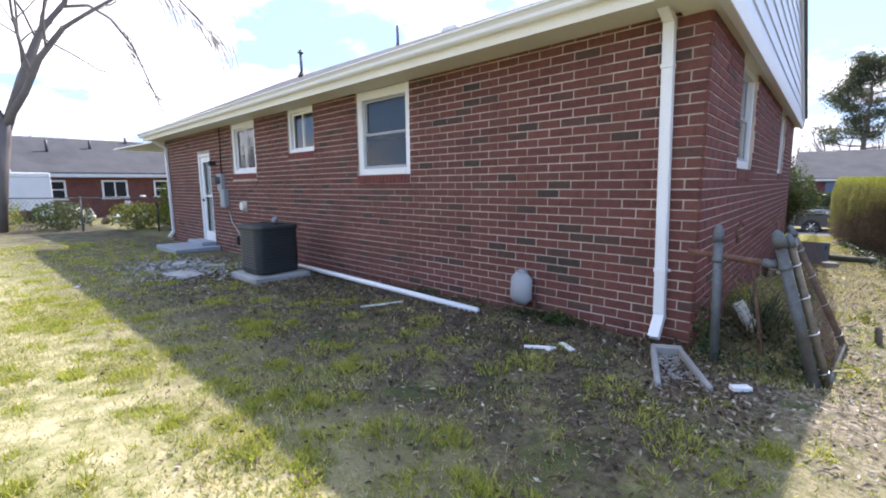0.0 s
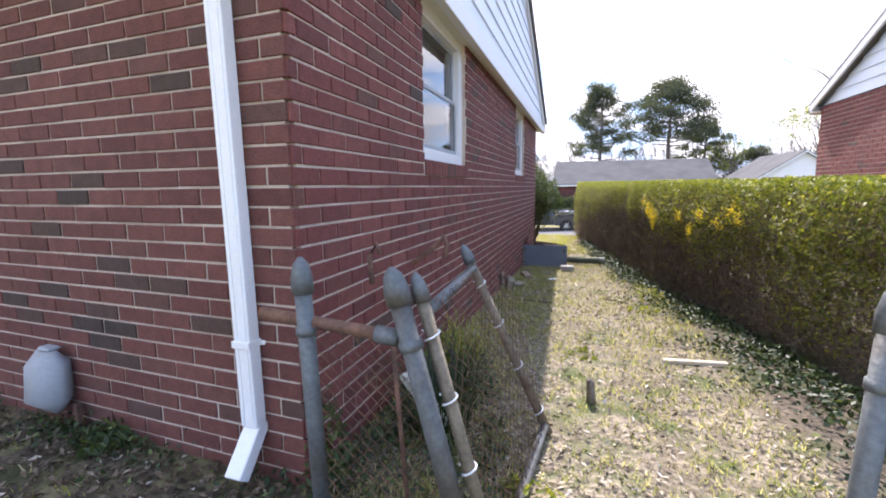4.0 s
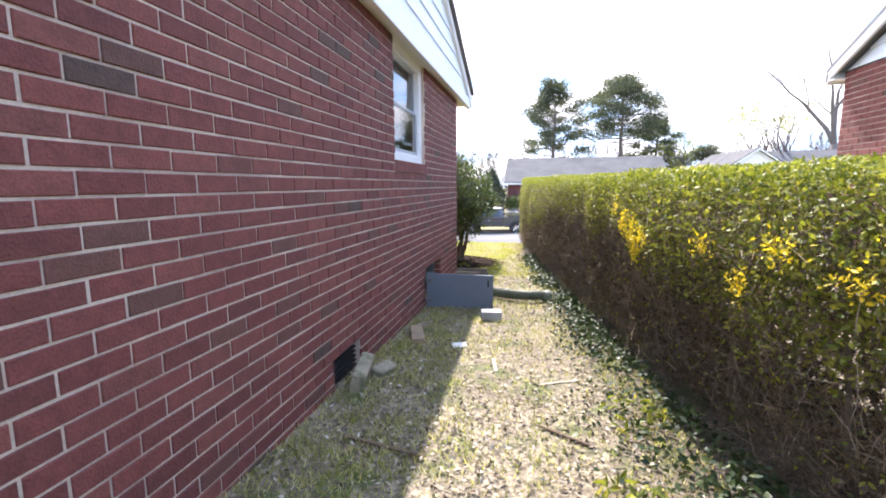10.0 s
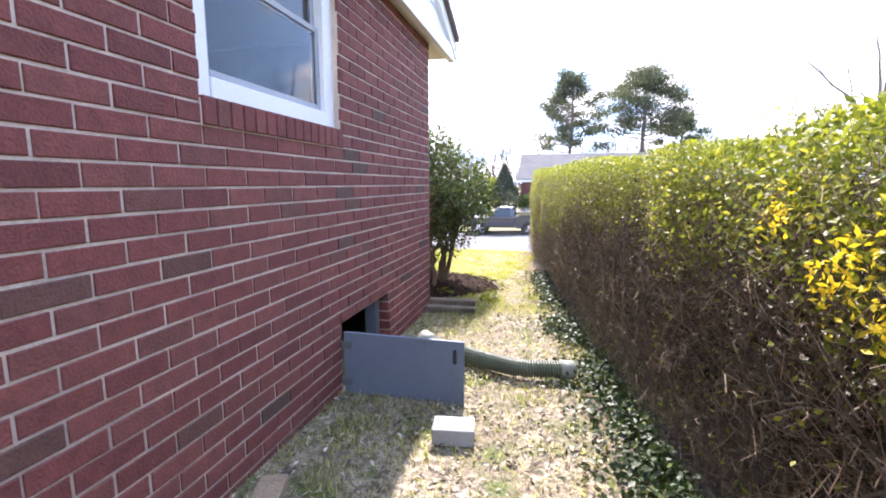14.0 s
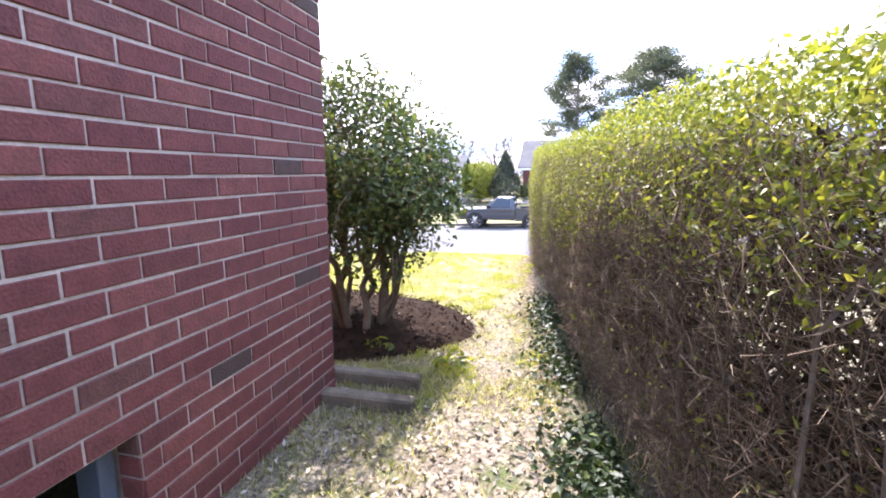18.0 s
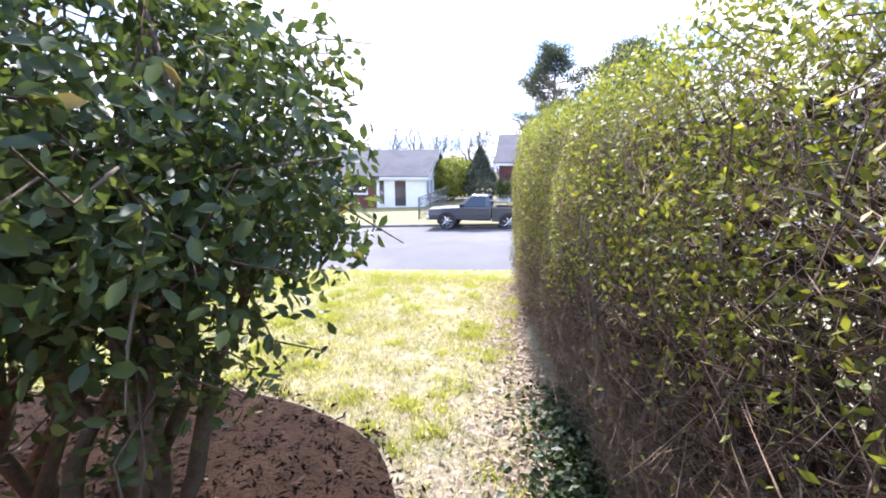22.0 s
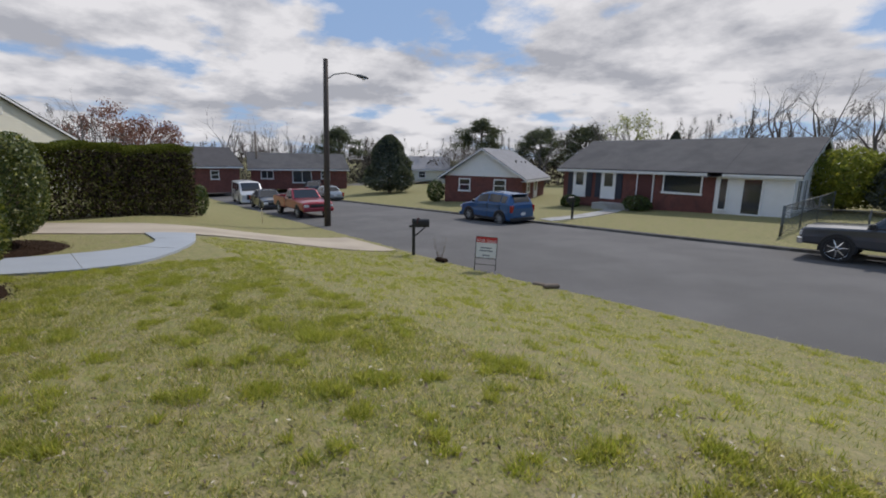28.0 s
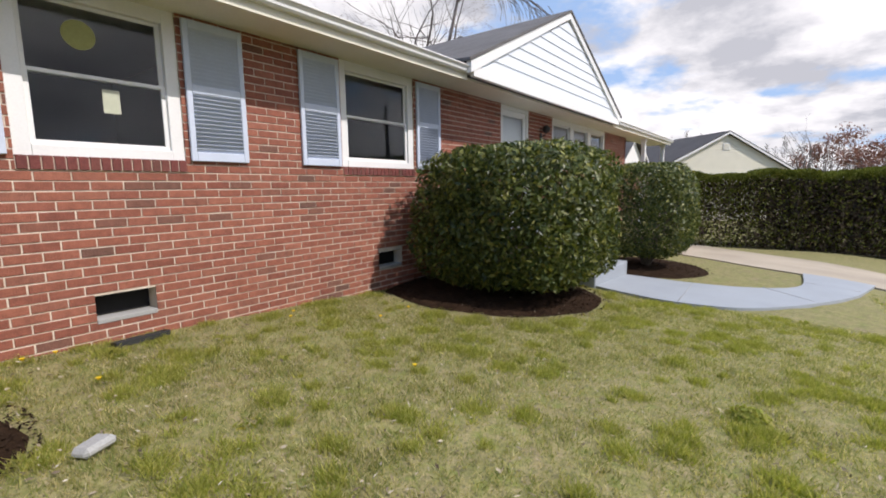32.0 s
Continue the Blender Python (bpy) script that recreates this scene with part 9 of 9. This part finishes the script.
mailbox(-12.2, 21.35, -30, "black metal mailbox on a black post at the kerb")
mailbox(-14.3, 33.5, 180, "black mailbox on a post across the street")
# yard sign
sg = thing("yard_sign", pose(-8.95, 21.4, land(-8.95, 21.4), 0, 2, 40), "white and red for-sale sign in a black wire frame", "sign")
for x in (-0.29, 0.29):
    tube("leg", [(x, 0, -0.1), (x, 0, 1.0)], 0.012, M_BLACK, sg, sides=6)
for z in (0.22, 0.40, 1.0):
    tube("rail", [(-0.29, 0, z), (0.29, 0, z)], 0.010, M_BLACK, sg, sides=6)
M_SIGNRED = mat("sign_red", (0.55, 0.03, 0.03), 0.5, vary=0.05, bump=0)
pn = part("panel", boxed((-0.28, -0.006, 0.42, 0.28, 0.006, 0.99), bevel=0.002), M_WHITE, sg, "white sign panel")
part("header", boxed((-0.28, -0.009, 0.84, 0.28, 0.009, 0.99), bevel=0), M_SIGNRED, pn, "red header band")


def words(text, m, size, material, parent, name="lettering"):
    cu = bpy.data.curves.new(name, "FONT")
    cu.body, cu.size, cu.align_x, cu.extrude = text, size, "CENTER", 0.001
    tmp = new(name, cu)
    me = bpy.data.meshes.new_from_object(tmp)
    bpy.data.objects.remove(tmp)
    me.materials.append(material)
    ob = new(name, me)
    ob.matrix_basis = m
    ob.parent = parent
    return ob


for s in (1, -1):
    mm = pose(0, -0.010 * s, 0.845, 90, 0, 0 if s > 0 else 180)
    words("FOR SALE", mm, 0.125, M_WHITE, pn)
    for z, w in ((0.68, 0.30), (0.60, 0.36), (0.47, 0.20)):
        part("text_bar", boxed((-w / 2, -0.009 * s - 0.001, z, w / 2, -0.009 * s + 0.001, z + 0.03), bevel=0), M_SLATE, pn)
# litter at the kerb
for x, y, a in ((-6.9, 21.25, 15), (-6.55, 21.2, 60)):
    tagged(part("kerb_debris", boxed((-0.2, -0.07, 0, 0.2, 0.07, 0.10), bevel=0.03), M_BARK, m=pose(x, y, land(x, y), 4, 0, a)), "dark clod of debris lying at the road edge", "debris", group="kerb debris")
dt = thing("dry_weed", pose(-10.9, 21.4, land(-10.9, 21.4)), "dry leafless weed stalks at the road edge", "weed")
for k in range(9):
    a = k * 0.7
    tube("stalk", [(0.04 * math.cos(a), 0.04 * math.sin(a), 0), (0.16 * math.cos(a), 0.16 * math.sin(a), 0.35 + 0.05 * (k % 3)), (0.2 * math.cos(a), 0.22 * math.sin(a), 0.62 + 0.06 * (k % 4))], [0.007, 0.005, 0.002], M_TWIG, dt, sides=4)
tagged(part("kerb_clump", boxed((-0.22, -0.12, 0, 0.22, 0.12, 0.12), bevel=0.05), M_SOIL, m=pose(-10.7, 21.3, land(-10.7, 21.3))), "dark clump of leaves at the road edge", "debris", group="kerb debris")
ribbon("ranch_walk", [(-15.2, 32.35), (-14.6, 34.5), (-14.4, 37.0), (-14.7, 38.5)], 0.55, 0.03, M_CONC, "pale concrete walk to the brick ranch", "walkway")


def fence_run(name, pts, h, label, step=2.6, mesh=True):
    """Chain-link fence: posts, top rail, woven wire."""
    th = thing(name, pose(0, 0, 0), label, "fence")
    for (x0, y0), (x1, y1) in zip(pts, pts[1:]):
        ln = math.hypot(x1 - x0, y1 - y0)
        n = max(1, int(round(ln / step)))
        for i in range(n + 1):
            x, y = x0 + (x1 - x0) * i / n, y0 + (y1 - y0) * i / n
            tube("post", [(x, y, land(x, y) - 0.1), (x, y, land(x, y) + h + 0.04)], 0.03, M_GALV, th, sides=8)
        z0, z1 = land(x0, y0) + h, land(x1, y1) + h
        tube("top_rail", [(x0, y0, z0), (x1, y1, z1)], 0.02, M_GALV, th, sides=6)
        if mesh:
            chain_link("wire_mesh", (x0, y0, z0 - h + 0.03), (x1 - x0, y1 - y0, z1 - z0), (0, 0, h - 0.03), max(4, int(ln / 0.16)), max(4, int(h / 0.16)), M_GALV, th, r=0.004)
    return th


fence_run("street_fence", [(-5.1, 33.7), (-4.9, 41.5)], 1.15, "low galvanised chain-link fence beside the lawn")
fence_run("far_lawn_fence", [(-5.1, 33.9), (9.5, 34.3)], 1.1, "low chain-link fence along the lawn across the street")
fence_run("rear_fence", [(-24.5, -5.2), (-20.7, -1.95), (-16.7, 1.4), (-15.1, 2.6)], 1.15, "low chain-link fence with brush behind it")

# ---- shrubs and trees further off ----
shrub("yellow_green_shrub", pose(-4.9, 43.6, land(-4.9, 43)), (2.1, 1.8, 1.55), 6500, 0.12, "large yellow-green rounded shrub across the street", M_SPRING, seed=11.3, zc=1.7, stems=10, trunk_r=0.05, rough=0.15, inner=0.6)
shrub("foundation_hedge", pose(1.6, 41.9, land(1.6, 42)), (3.2, 0.8, 0.9), 4200, 0.11, "dark clipped hedge below the brick house windows", M_CAMELLIA, seed=12.7, zc=0.7, stems=12, box=0.5, rough=0.12, inner=0.7)
shrub("foundation_hedge", pose(6.6, 41.9, land(6.6, 42)), (2.2, 0.8, 0.8), 3000, 0.11, "dark clipped hedge below the brick house windows", M_CAMELLIA, seed=13.1, zc=0.6, stems=12, box=0.5, rough=0.12, inner=0.7)
shrub("round_bush", pose(-29.7, 36.7, land(-29.7, 36.7)), (0.8, 0.7, 0.9), 1500, 0.10, "dark round bush at the house corner", M_CAMELLIA, seed=14.2, zc=0.85, stems=8)
shrub("round_bush", pose(-13.4, 38.7, land(-13.4, 38.7)), (0.9, 0.6, 0.5), 1200, 0.09, "low dark bush beside the ranch steps", M_CAMELLIA, seed=15.2, zc=0.4, stems=8)
shrub("round_bush", pose(-17.9, 38.6, land(-17.9, 38.6)), (0.7, 0.5, 0.45), 900, 0.09, "low dark bush below the ranch windows", M_CAMELLIA, seed=16.2, zc=0.35, stems=8)
shrub("rear_fence_bush", pose(-16.4, 2.2, land(-16.4, 2.2)), (0.85, 0.85, 0.85), 3600, 0.05, "bright yellow-green bush at the rear fence", M_SPRING, seed=17.2, zc=0.95, stems=10, inner=0.6, rough=0.2)
for i, (x, y, r) in enumerate(((-18.4, 1.3, 0.8), (-20.2, -0.6, 0.9), (-22.0, -2.3, 0.9), (-23.8, -3.9, 1.0), (-17.2, 2.2, 0.7))):
    shrub("fence_brush", pose(x, y, land(x, y)), (r * 1.3, r * 1.1, r * 0.62), 1800, 0.055, "dark tangled brush along the rear fence", M_CAMELLIA if i % 2 else M_PRIVET, seed=18.3 + i, zc=0.5, stems=12, rough=0.3, inner=0.5, group="fence brush")
jk = thing("junk_pile", pose(-23.2, 0.9, land(-23.2, 0.9)), "heap of pale junk and brush behind the fence", "junk pile")
for k in range(16):
    x, y, z = RNG.normal(0, 0.9), RNG.normal(0, 1.1), abs(RNG.normal(0.35, 0.3))
    s_ = RNG.uniform(0.12, 0.38)
    part("scrap", boxed((-s_, -s_ * 0.5, 0, s_, s_ * 0.5, s_ * 0.7), bevel=0.03), (M_WHITE, M_CONC, M_WOOD, M_CREAM)[k % 4], jk, m=pose(x, y, z, RNG.uniform(-40, 40), RNG.uniform(-40, 40), RNG.uniform(0, 180)))


def grow(rng, p, d, length, r, depth, chunks, tips, droop=0.0, spread=0.55, kids=3, sides=5):
    """One branch and its children, crooked, tapering."""
    n = 3 if depth > 1 else 2
    pts, rad = [p], [r]
    q, e = Vector(p), Vector(d).normalized()
    for i in range(n):
        e = (e + Vector(rng.normal(0, 0.13, 3)) + Vector((0, 0, -droop if depth < 2 else 0.04))).normalized()
        q = q + e * (length / n)
        pts.append(q.copy())
        rad.append(max(0.003, r * (1 - 0.42 * (i + 1) / n)))
    chunks.append(tube_data(pts, rad, sides if depth > 1 else 3, False))
    if depth == 0:
        tips.append(tuple(q))
        return
    for k in range(kids + (1 if rng.uniform() < 0.4 else 0)):
        at_ = rng.uniform(0.45, 1.0) if k else 1.0
        i = min(n - 1, int(at_ * n))
        f = at_ * n - i
        b = pts[i].lerp(pts[i + 1], min(1, f)) if i + 1 < len(pts) else pts[-1]
        side = Vector(rng.normal(0, 1, 3))
        side = (side - e * side.dot(e)).normalized()
        w = e * (1 - spread * 0.4) + side * rng.uniform(0.5, 1.0) * spread * (0.5 if k == 0 else 1.2)
        grow(rng, b, w, length * rng.uniform(0.58, 0.82), rad[min(i + 1, n)] * (0.85 if k == 0 else 0.6), depth - 1, chunks, tips, droop, spread, kids, sides)


def bare_tree(name, x, y, h, label, seed, r=0.2, depth=5, lean=(0, 0), kids=2, spread=0.6, droop=0.0, leaf=None, leaf_n=4, leaf_size=0.12, bark=None, group="bare trees"):
    rng = np.random.default_rng(seed)
    th = thing(name, pose(x, y, land(x, y)), label, "tree", group)
    chunks, tips = [], []
    first = Vector((lean[0], lean[1], 1)).normalized()
    trunk_top = first * h * 0.26
    vs_, fs_ = tube_data([Vector((0, 0, -0.2)), first * h * 0.12, trunk_top], [r * 1.35, r * 1.05, r * 0.9], 9)
    obj("trunk", vs_, fs_, bark or M_FARBARK, th, smooth=True)
    for k in range(3):
        a = rng.uniform(0, 6.28) + k * 2.1
        d = Vector((math.cos(a) * 0.55, math.sin(a) * 0.55, 1.0)) + first * 0.4
        grow(rng, trunk_top - first * 0.05 * k, d, h * 0.27, r * 0.68, depth - 1, chunks, tips, droop, spread, kids)
    vs_, fs_ = join_data(chunks)
    obj("crown", vs_, fs_, bark or M_FARBARK, th, "bare branching crown", smooth=True)
    if leaf is not None and tips:
        c = np.repeat(np.array(tips), leaf_n, 0) + rng.normal(0, leaf_size * 2.2, (len(tips) * leaf_n, 3))
        v, f = cards(c, leaf_size, rng, 1.0, 0.6)
        fast_obj("foliage", v, f, leaf, th, "thin spring buds")
    return th


ryt = bare_tree("rear_yard_tree", -20.6, -2.25, 14.0, "large leafless tree with drooping twigs in the rear yard", 11, r=0.2, depth=7, kids=2, lean=(0.05, 0.16), spread=0.80, droop=0.12)
# its long limbs that arch over towards the house
rl = np.random.default_rng(77)
tube("limb", [(0.18, 0.57, 3.4), (0.1, 1.2, 5.3), (0, 1.85, 6.9), (0, 2.6, 8.0), (0, 3.2, 10.0)], [0.15, 0.13, 0.11, 0.08, 0.06], M_FARBARK, ryt, sides=8)
tube("limb", [(0, 2.5, 7.85), (0, 3.3, 8.1), (0, 3.95, 7.8), (0.1, 4.55, 6.95), (0.1, 4.95, 5.85), (0, 5.35, 4.85), (0, 5.6, 4.25)], [0.06, 0.05, 0.045, 0.038, 0.028, 0.018, 0.008], M_FARBARK, ryt, sides=6)
tube("limb", [(0, 1.75, 6.7), (0, 2.6, 6.3), (0, 3.4, 5.85), (0, 4.05, 5.75)], [0.035, 0.028, 0.018, 0.007], M_FARBARK, ryt, sides=6)
tube("limb", [(0, 3.1, 9.7), (0.1, 4.4, 10.3), (0.1, 5.6, 9.9), (0, 6.8, 8.9), (0, 7.9, 7.9), (0, 8.6, 7.5)], [0.07, 0.06, 0.05, 0.035, 0.02, 0.008], M_FARBARK, ryt, sides=6)
droop_ = []
for k in range(64):
    u = rl.uniform(0, 1)
    if k < 46:
        b = Vector((rl.normal(0, 0.4), 4.6 + 3.8 * u, 10.25 - 2.6 * u + rl.normal(0, 0.12)))
    else:
        b = Vector((rl.normal(0, 0.15), 4.2 + 1.2 * u, 7.5 - 2.7 * u))
    l = rl.uniform(0.5, 1.0) * (1.9 if k < 46 else 0.9)
    s = rl.uniform(0.15, 0.7)
    droop_.append(tube_data([b, b + Vector((0, s * 0.5, -0.25)) * l, b + Vector((rl.normal(0, 0.1), s * 0.85, -0.65)) * l, b + Vector((rl.normal(0, 0.15), s * 0.9, -1.0)) * l], [0.018, 0.014, 0.010, 0.005], 4, False))
vs_, fs_ = join_data(droop_)
obj("twigs", vs_, fs_, M_FARBARK, ryt, "thin drooping twigs")["kind"] = "stuff"
bare_tree("rear_bare_tree", -27.0, -8.0, 15.0, "tall leafless tree behind the house", 4, r=0.3, depth=6, kids=2, spread=0.65)
for i, (x, y, h, lf) in enumerate(((-38.0, 62.0, 9.5, None), (-31.0, 64.0, 9.5, None), (-25.5, 60.0, 8.6, M_SPRING), (-21.0, 66.0, 8.5, None), (-15.0, 60.0, 10.2, None), (-12.5, 63.0, 10.5, None), (-9.2, 60.0, 10.8, None), (-6.5, 66.0, 9.5, None), (0.5, 68.0, 11.0, None),
                                    (21.5, 45.0, 10.5, None), (24.5, 56.0, 11.0, M_SPRING), (28.0, 60.0, 10.0, M_SPRING), (19.0, 64.0, 8.0, M_SPRING), (33.0, 50.0, 12.0, None),
                                    (-70.0, 31.5, 11.5, None), (-71.0, 38.0, 11.5, None), (-68.0, 34.5, 9.5, None), (-74.0, 43.0, 10.5, None), (-60.0, 15.0, 9.0, None))):
    bare_tree("bare_tree", x, y, h, "leafless grey tree behind the houses" if lf is None else "tree with thin pale green spring buds", 30 + i, r=0.17 + 0.05 * (i % 3), depth=5, spread=0.6, leaf=lf, leaf_n=7)
bare_tree("bare_tree", 29.0, 53.0, 19.0, "tall leafless tree beyond the east houses", 91, r=0.34, depth=6, spread=0.7)
for i, (x, y, h) in enumerate(((-72.0, 21.5, 10.5), (-70.0, 24.5, 9.5), (-74.0, 18.5, 9.5))):
    bare_tree("blossoming_tree", x, y, h, "reddish budding tree in the distance", 70 + i, r=0.22, depth=5, spread=0.85, leaf=M_RED, leaf_n=17, leaf_size=0.15, group="red trees")


def pine(name, x, y, h, width, crown_low, label, seed, n_limb=26, per=150, trunk_r=0.26, needle=0.18):
    """A tall pine: a bare trunk, limbs in irregular layers, needle clumps round their ends."""
    rng = np.random.default_rng(seed)
    b = land(x, y)
    th = thing(name, pose(x, y, b), label, "tree", "pines")
    top = h - b
    low = crown_low - b
    vs_, fs_ = tube_data([(0, 0, -0.2), (0.1, 0, low * 0.6), (0.0, 0.1, low), (0.15, 0, low + (top - low) * 0.6), (0.1, 0, top - 0.5)], [trunk_r * 1.2, trunk_r, trunk_r * 0.85, trunk_r * 0.5, 0.05], 8)
    obj("trunk", vs_, fs_, M_FARBARK, th, smooth=True)
    chunks, pts = [], []
    for k in range(n_limb):
        f = (k + 0.5) / n_limb
        z = low + (top - low) * f
        a = k * 2.4 + rng.normal(0, 0.4)
        reach = width / 2 * (0.55 + 0.45 * math.sin(math.pi * min(1, 0.25 + 0.85 * f))) * (1.0 if f < 0.7 else 1.25 - f * 0.75) * rng.uniform(0.6, 1.1)
        tip = Vector((math.cos(a) * reach, math.sin(a) * reach, z + reach * 0.22))
        mid = Vector((math.cos(a) * reach * 0.5, math.sin(a) * reach * 0.5, z - 0.05))
        chunks.append(tube_data([(0.08, 0, z - 0.2), mid, tip], [trunk_r * 0.35, trunk_r * 0.22, 0.03], 5, False))
        for c, s in ((tip, 0.85), (mid.lerp(tip, 0.55) + Vector((0, 0, 0.3)), 0.75), (mid.lerp(tip, 0.75) + Vector((rng.normal(0, 0.6), rng.normal(0, 0.6), 0.1)), 0.7)):
            q = rng.normal(0, 1, (per * 2 // 3, 3)) * np.array([s, s, s * 0.55]) * width / 12
            pts.append(np.array(c) + q)
    q = rng.normal(0, 1, (per, 3)) * np.array([0.8, 0.8, 0.6])
    pts.append(np.array([0.1, 0, top - 0.6]) + q)
    for vs_, fs_ in chunks:
        obj("limb", vs_, fs_, M_FARBARK, th, smooth=True)
    v, f = cards(np.concatenate(pts), needle, rng, 1.0, 0.28, fold=0.4)
    fast_obj("crown", v, f, M_PINE, th, "dark needle clumps")
    return th


pine("pine_tree", 3.0, 62.2, 13.6, 8.2, 4.6, "tall dark pine with layered open crown", 1, 34, 330, needle=0.15)
pine("pine_tree", 11.1, 62.3, 13.4, 11.0, 6.2, "broad dark pine with flat layered crown", 2, 40, 380, needle=0.15)
pine("pine_tree", 16.0, 66.0, 9.0, 6.0, 3.0, "smaller dark pine among the trees", 3, 22, 160)
pine("pine_tree", -52.0, 64.0, 6.5, 7.0, 1.5, "dark pine far behind the houses", 5, 22, 200)
pine("pine_tree", -42.0, 66.0, 4.8, 8.0, 0.0, "dark pine far behind the houses", 6, 22, 200)
pine("pine_tree", -36.0, 68.0, 5.0, 7.0, 0.0, "dark pine far behind the houses", 7, 22, 200)
pine("pine_tree", -68.0, 48.0, 5.0, 8.0, 0.0, "dark pine far down the street", 8, 22, 200)
pine("pine_tree", 22.0, 68.0, 5.5, 8.0, 1.0, "dark evergreen behind the houses", 9, 22, 200)


def cone_tree(name, x, y, h, r, n, size, label, seed, low=0.25, blunt=1.0):
    """A dense evergreen with an uneven conical outline."""
    rng = np.random.default_rng(seed)
    th = thing(name, pose(x, y, land(x, y)), label, "tree")
    tube("trunk", [(0, 0, -0.1), (0, 0, h * 0.8)], [r * 0.09, 0.02], M_BARK, th)
    f = rng.uniform(0, 1, n) ** 0.8
    a = rng.uniform(0, 2 * math.pi, n)
    wv_ = np.array([noise.noise(Vector((math.cos(t_) * 1.8, math.sin(t_) * 1.8, float(z) * 5 + seed))) for t_, z in zip(a, f)])
    rr = r * np.minimum(1, ((1 - f) * 1.25) ** blunt + 0.04) * np.minimum(1, 0.55 + f * 3) * (1 + 0.35 * wv_) * (1 - np.abs(rng.normal(0, 0.16, n)))
    w = np.stack([np.cos(a) * rr, np.sin(a) * rr, low + f * (h - low)], 1)
    v, fc = cards(w, size, rng, 0.8, 0.4, np.stack([np.cos(a), np.sin(a), 0.5 + 0 * a], 1))
    fast_obj("crown", v, fc, M_PINE, th, "dense dark foliage")
    return th


cone_tree("dark_cedar", -43.0, 41.0, 6.2, 2.75, 9000, 0.20, "broad dark green cedar by the street", 2, blunt=0.55)
cone_tree("cone_evergreen", -2.7, 42.6, 3.9, 1.45, 5200, 0.12, "dark cone-shaped evergreen beside the brick house", 3)
cone_tree("dark_cedar", -22.0, 63.0, 6.0, 2.6, 4000, 0.22, "dark green cedar behind the houses", 4)


# ---- woods in the distance: one mass of slim stems and twigs ----
def woods(name, line, n, hmin, hmax, label, seed, deep=10.0):
    rng = np.random.default_rng(seed)
    p, s = hedge_line(line)
    d = rng.uniform(0, s[-1], n)
    x, y, nx, ny = along(p, s, d)
    off = rng.uniform(0, deep, n)
    x, y = x + nx * off, y + ny * off
    z = np.array([land(float(a), float(b)) for a, b in zip(x, y)])
    h = rng.uniform(hmin, hmax, n)
    k = 120
    f = rng.uniform(0.12, 1.0, (n, k))
    a = rng.uniform(0, 2 * math.pi, (n, k))
    reach = (0.16 * h[:, None]) * np.sin(np.pi * np.clip(0.15 + 0.85 * f, 0, 1)) * rng.uniform(0.2, 1.2, (n, k))
    ctr = np.stack([x[:, None] + np.cos(a) * reach, y[:, None] + np.sin(a) * reach, z[:, None] + h[:, None] * f], 2).reshape(-1, 3)
    way = np.stack([np.cos(a) * 0.6, np.sin(a) * 0.6, 0.9 + 0 * a], 2).reshape(-1, 3) + rng.normal(0, 0.35, (n * k, 3))
    way /= np.linalg.norm(way, axis=1)[:, None]
    ln = (rng.uniform(0.05, 0.14, (n, k)) * h[:, None]).reshape(-1, 1)
    r = np.full((n * k, 1), 0.022)
    st, en = ctr - way * ln * 0.5, ctr + way * ln * 0.5
    # trunks
    base, topp = np.stack([x, y, z - 0.3], 1), np.stack([x, y, z + h * 0.62], 1)
    st, en, way = np.r_[base, st], np.r_[topp, en], np.r_[np.tile([0, 0, 1.0], (n, 1)), way]
    r = np.r_[np.full((n, 1), 0.06), r]
    side = np.cross(way, rng.normal(size=way.shape))
    side /= np.linalg.norm(side, axis=1)[:, None]
    oth = np.cross(way, side)
    v = np.stack([st + side * r, st - side * r * 0.5 + oth * r * 0.87, st - side * r * 0.5 - oth * r * 0.87, en], 1).reshape(-1, 3)
    b = np.arange(len(st))[:, None] * 4
    fc = np.concatenate([b + np.array(t_) for t_ in ((0, 1, 3), (1, 2, 3), (2, 0, 3))], 1).reshape(-1, 3)
    tagged(fast_obj(name, v, fc, M_FARWOOD), label, "woods", kind="stuff")
    # undergrowth
    m_ = n * 26
    d = rng.uniform(0, s[-1], m_)
    x, y, nx, ny = along(p, s, d)
    off = rng.uniform(-1, deep, m_)
    x, y = x + nx * off, y + ny * off
    z = np.array([land(float(a_), float(b_)) for a_, b_ in zip(x[::13], y[::13])]).repeat(13)[:m_]
    v, fc = cards(np.stack([x, y, z + np.abs(rng.normal(0, hmin * 0.17, m_))], 1), 0.32, rng, 1.0, 0.5)
    tagged(fast_obj(name + "_undergrowth", v, fc, M_FARWOOD), "brown leafless undergrowth below the woods", "undergrowth", kind="stuff")


woods("north_woods", [(45, 76), (0, 74), (-30, 76), (-60, 74), (-82, 62)], 400, 5.0, 8.5, "brown leafless woods behind the houses", 1)
woods("west_woods", [(-80, 64), (-84, 40), (-84, 20), (-80, -5), (-70, -30)], 320, 5.5, 8.5, "brown leafless woods at the end of the street", 2)
woods("east_woods", [(38, 20), (42, 50), (44, 78)], 110, 5.0, 8.0, "brown leafless woods beyond the east houses", 3)
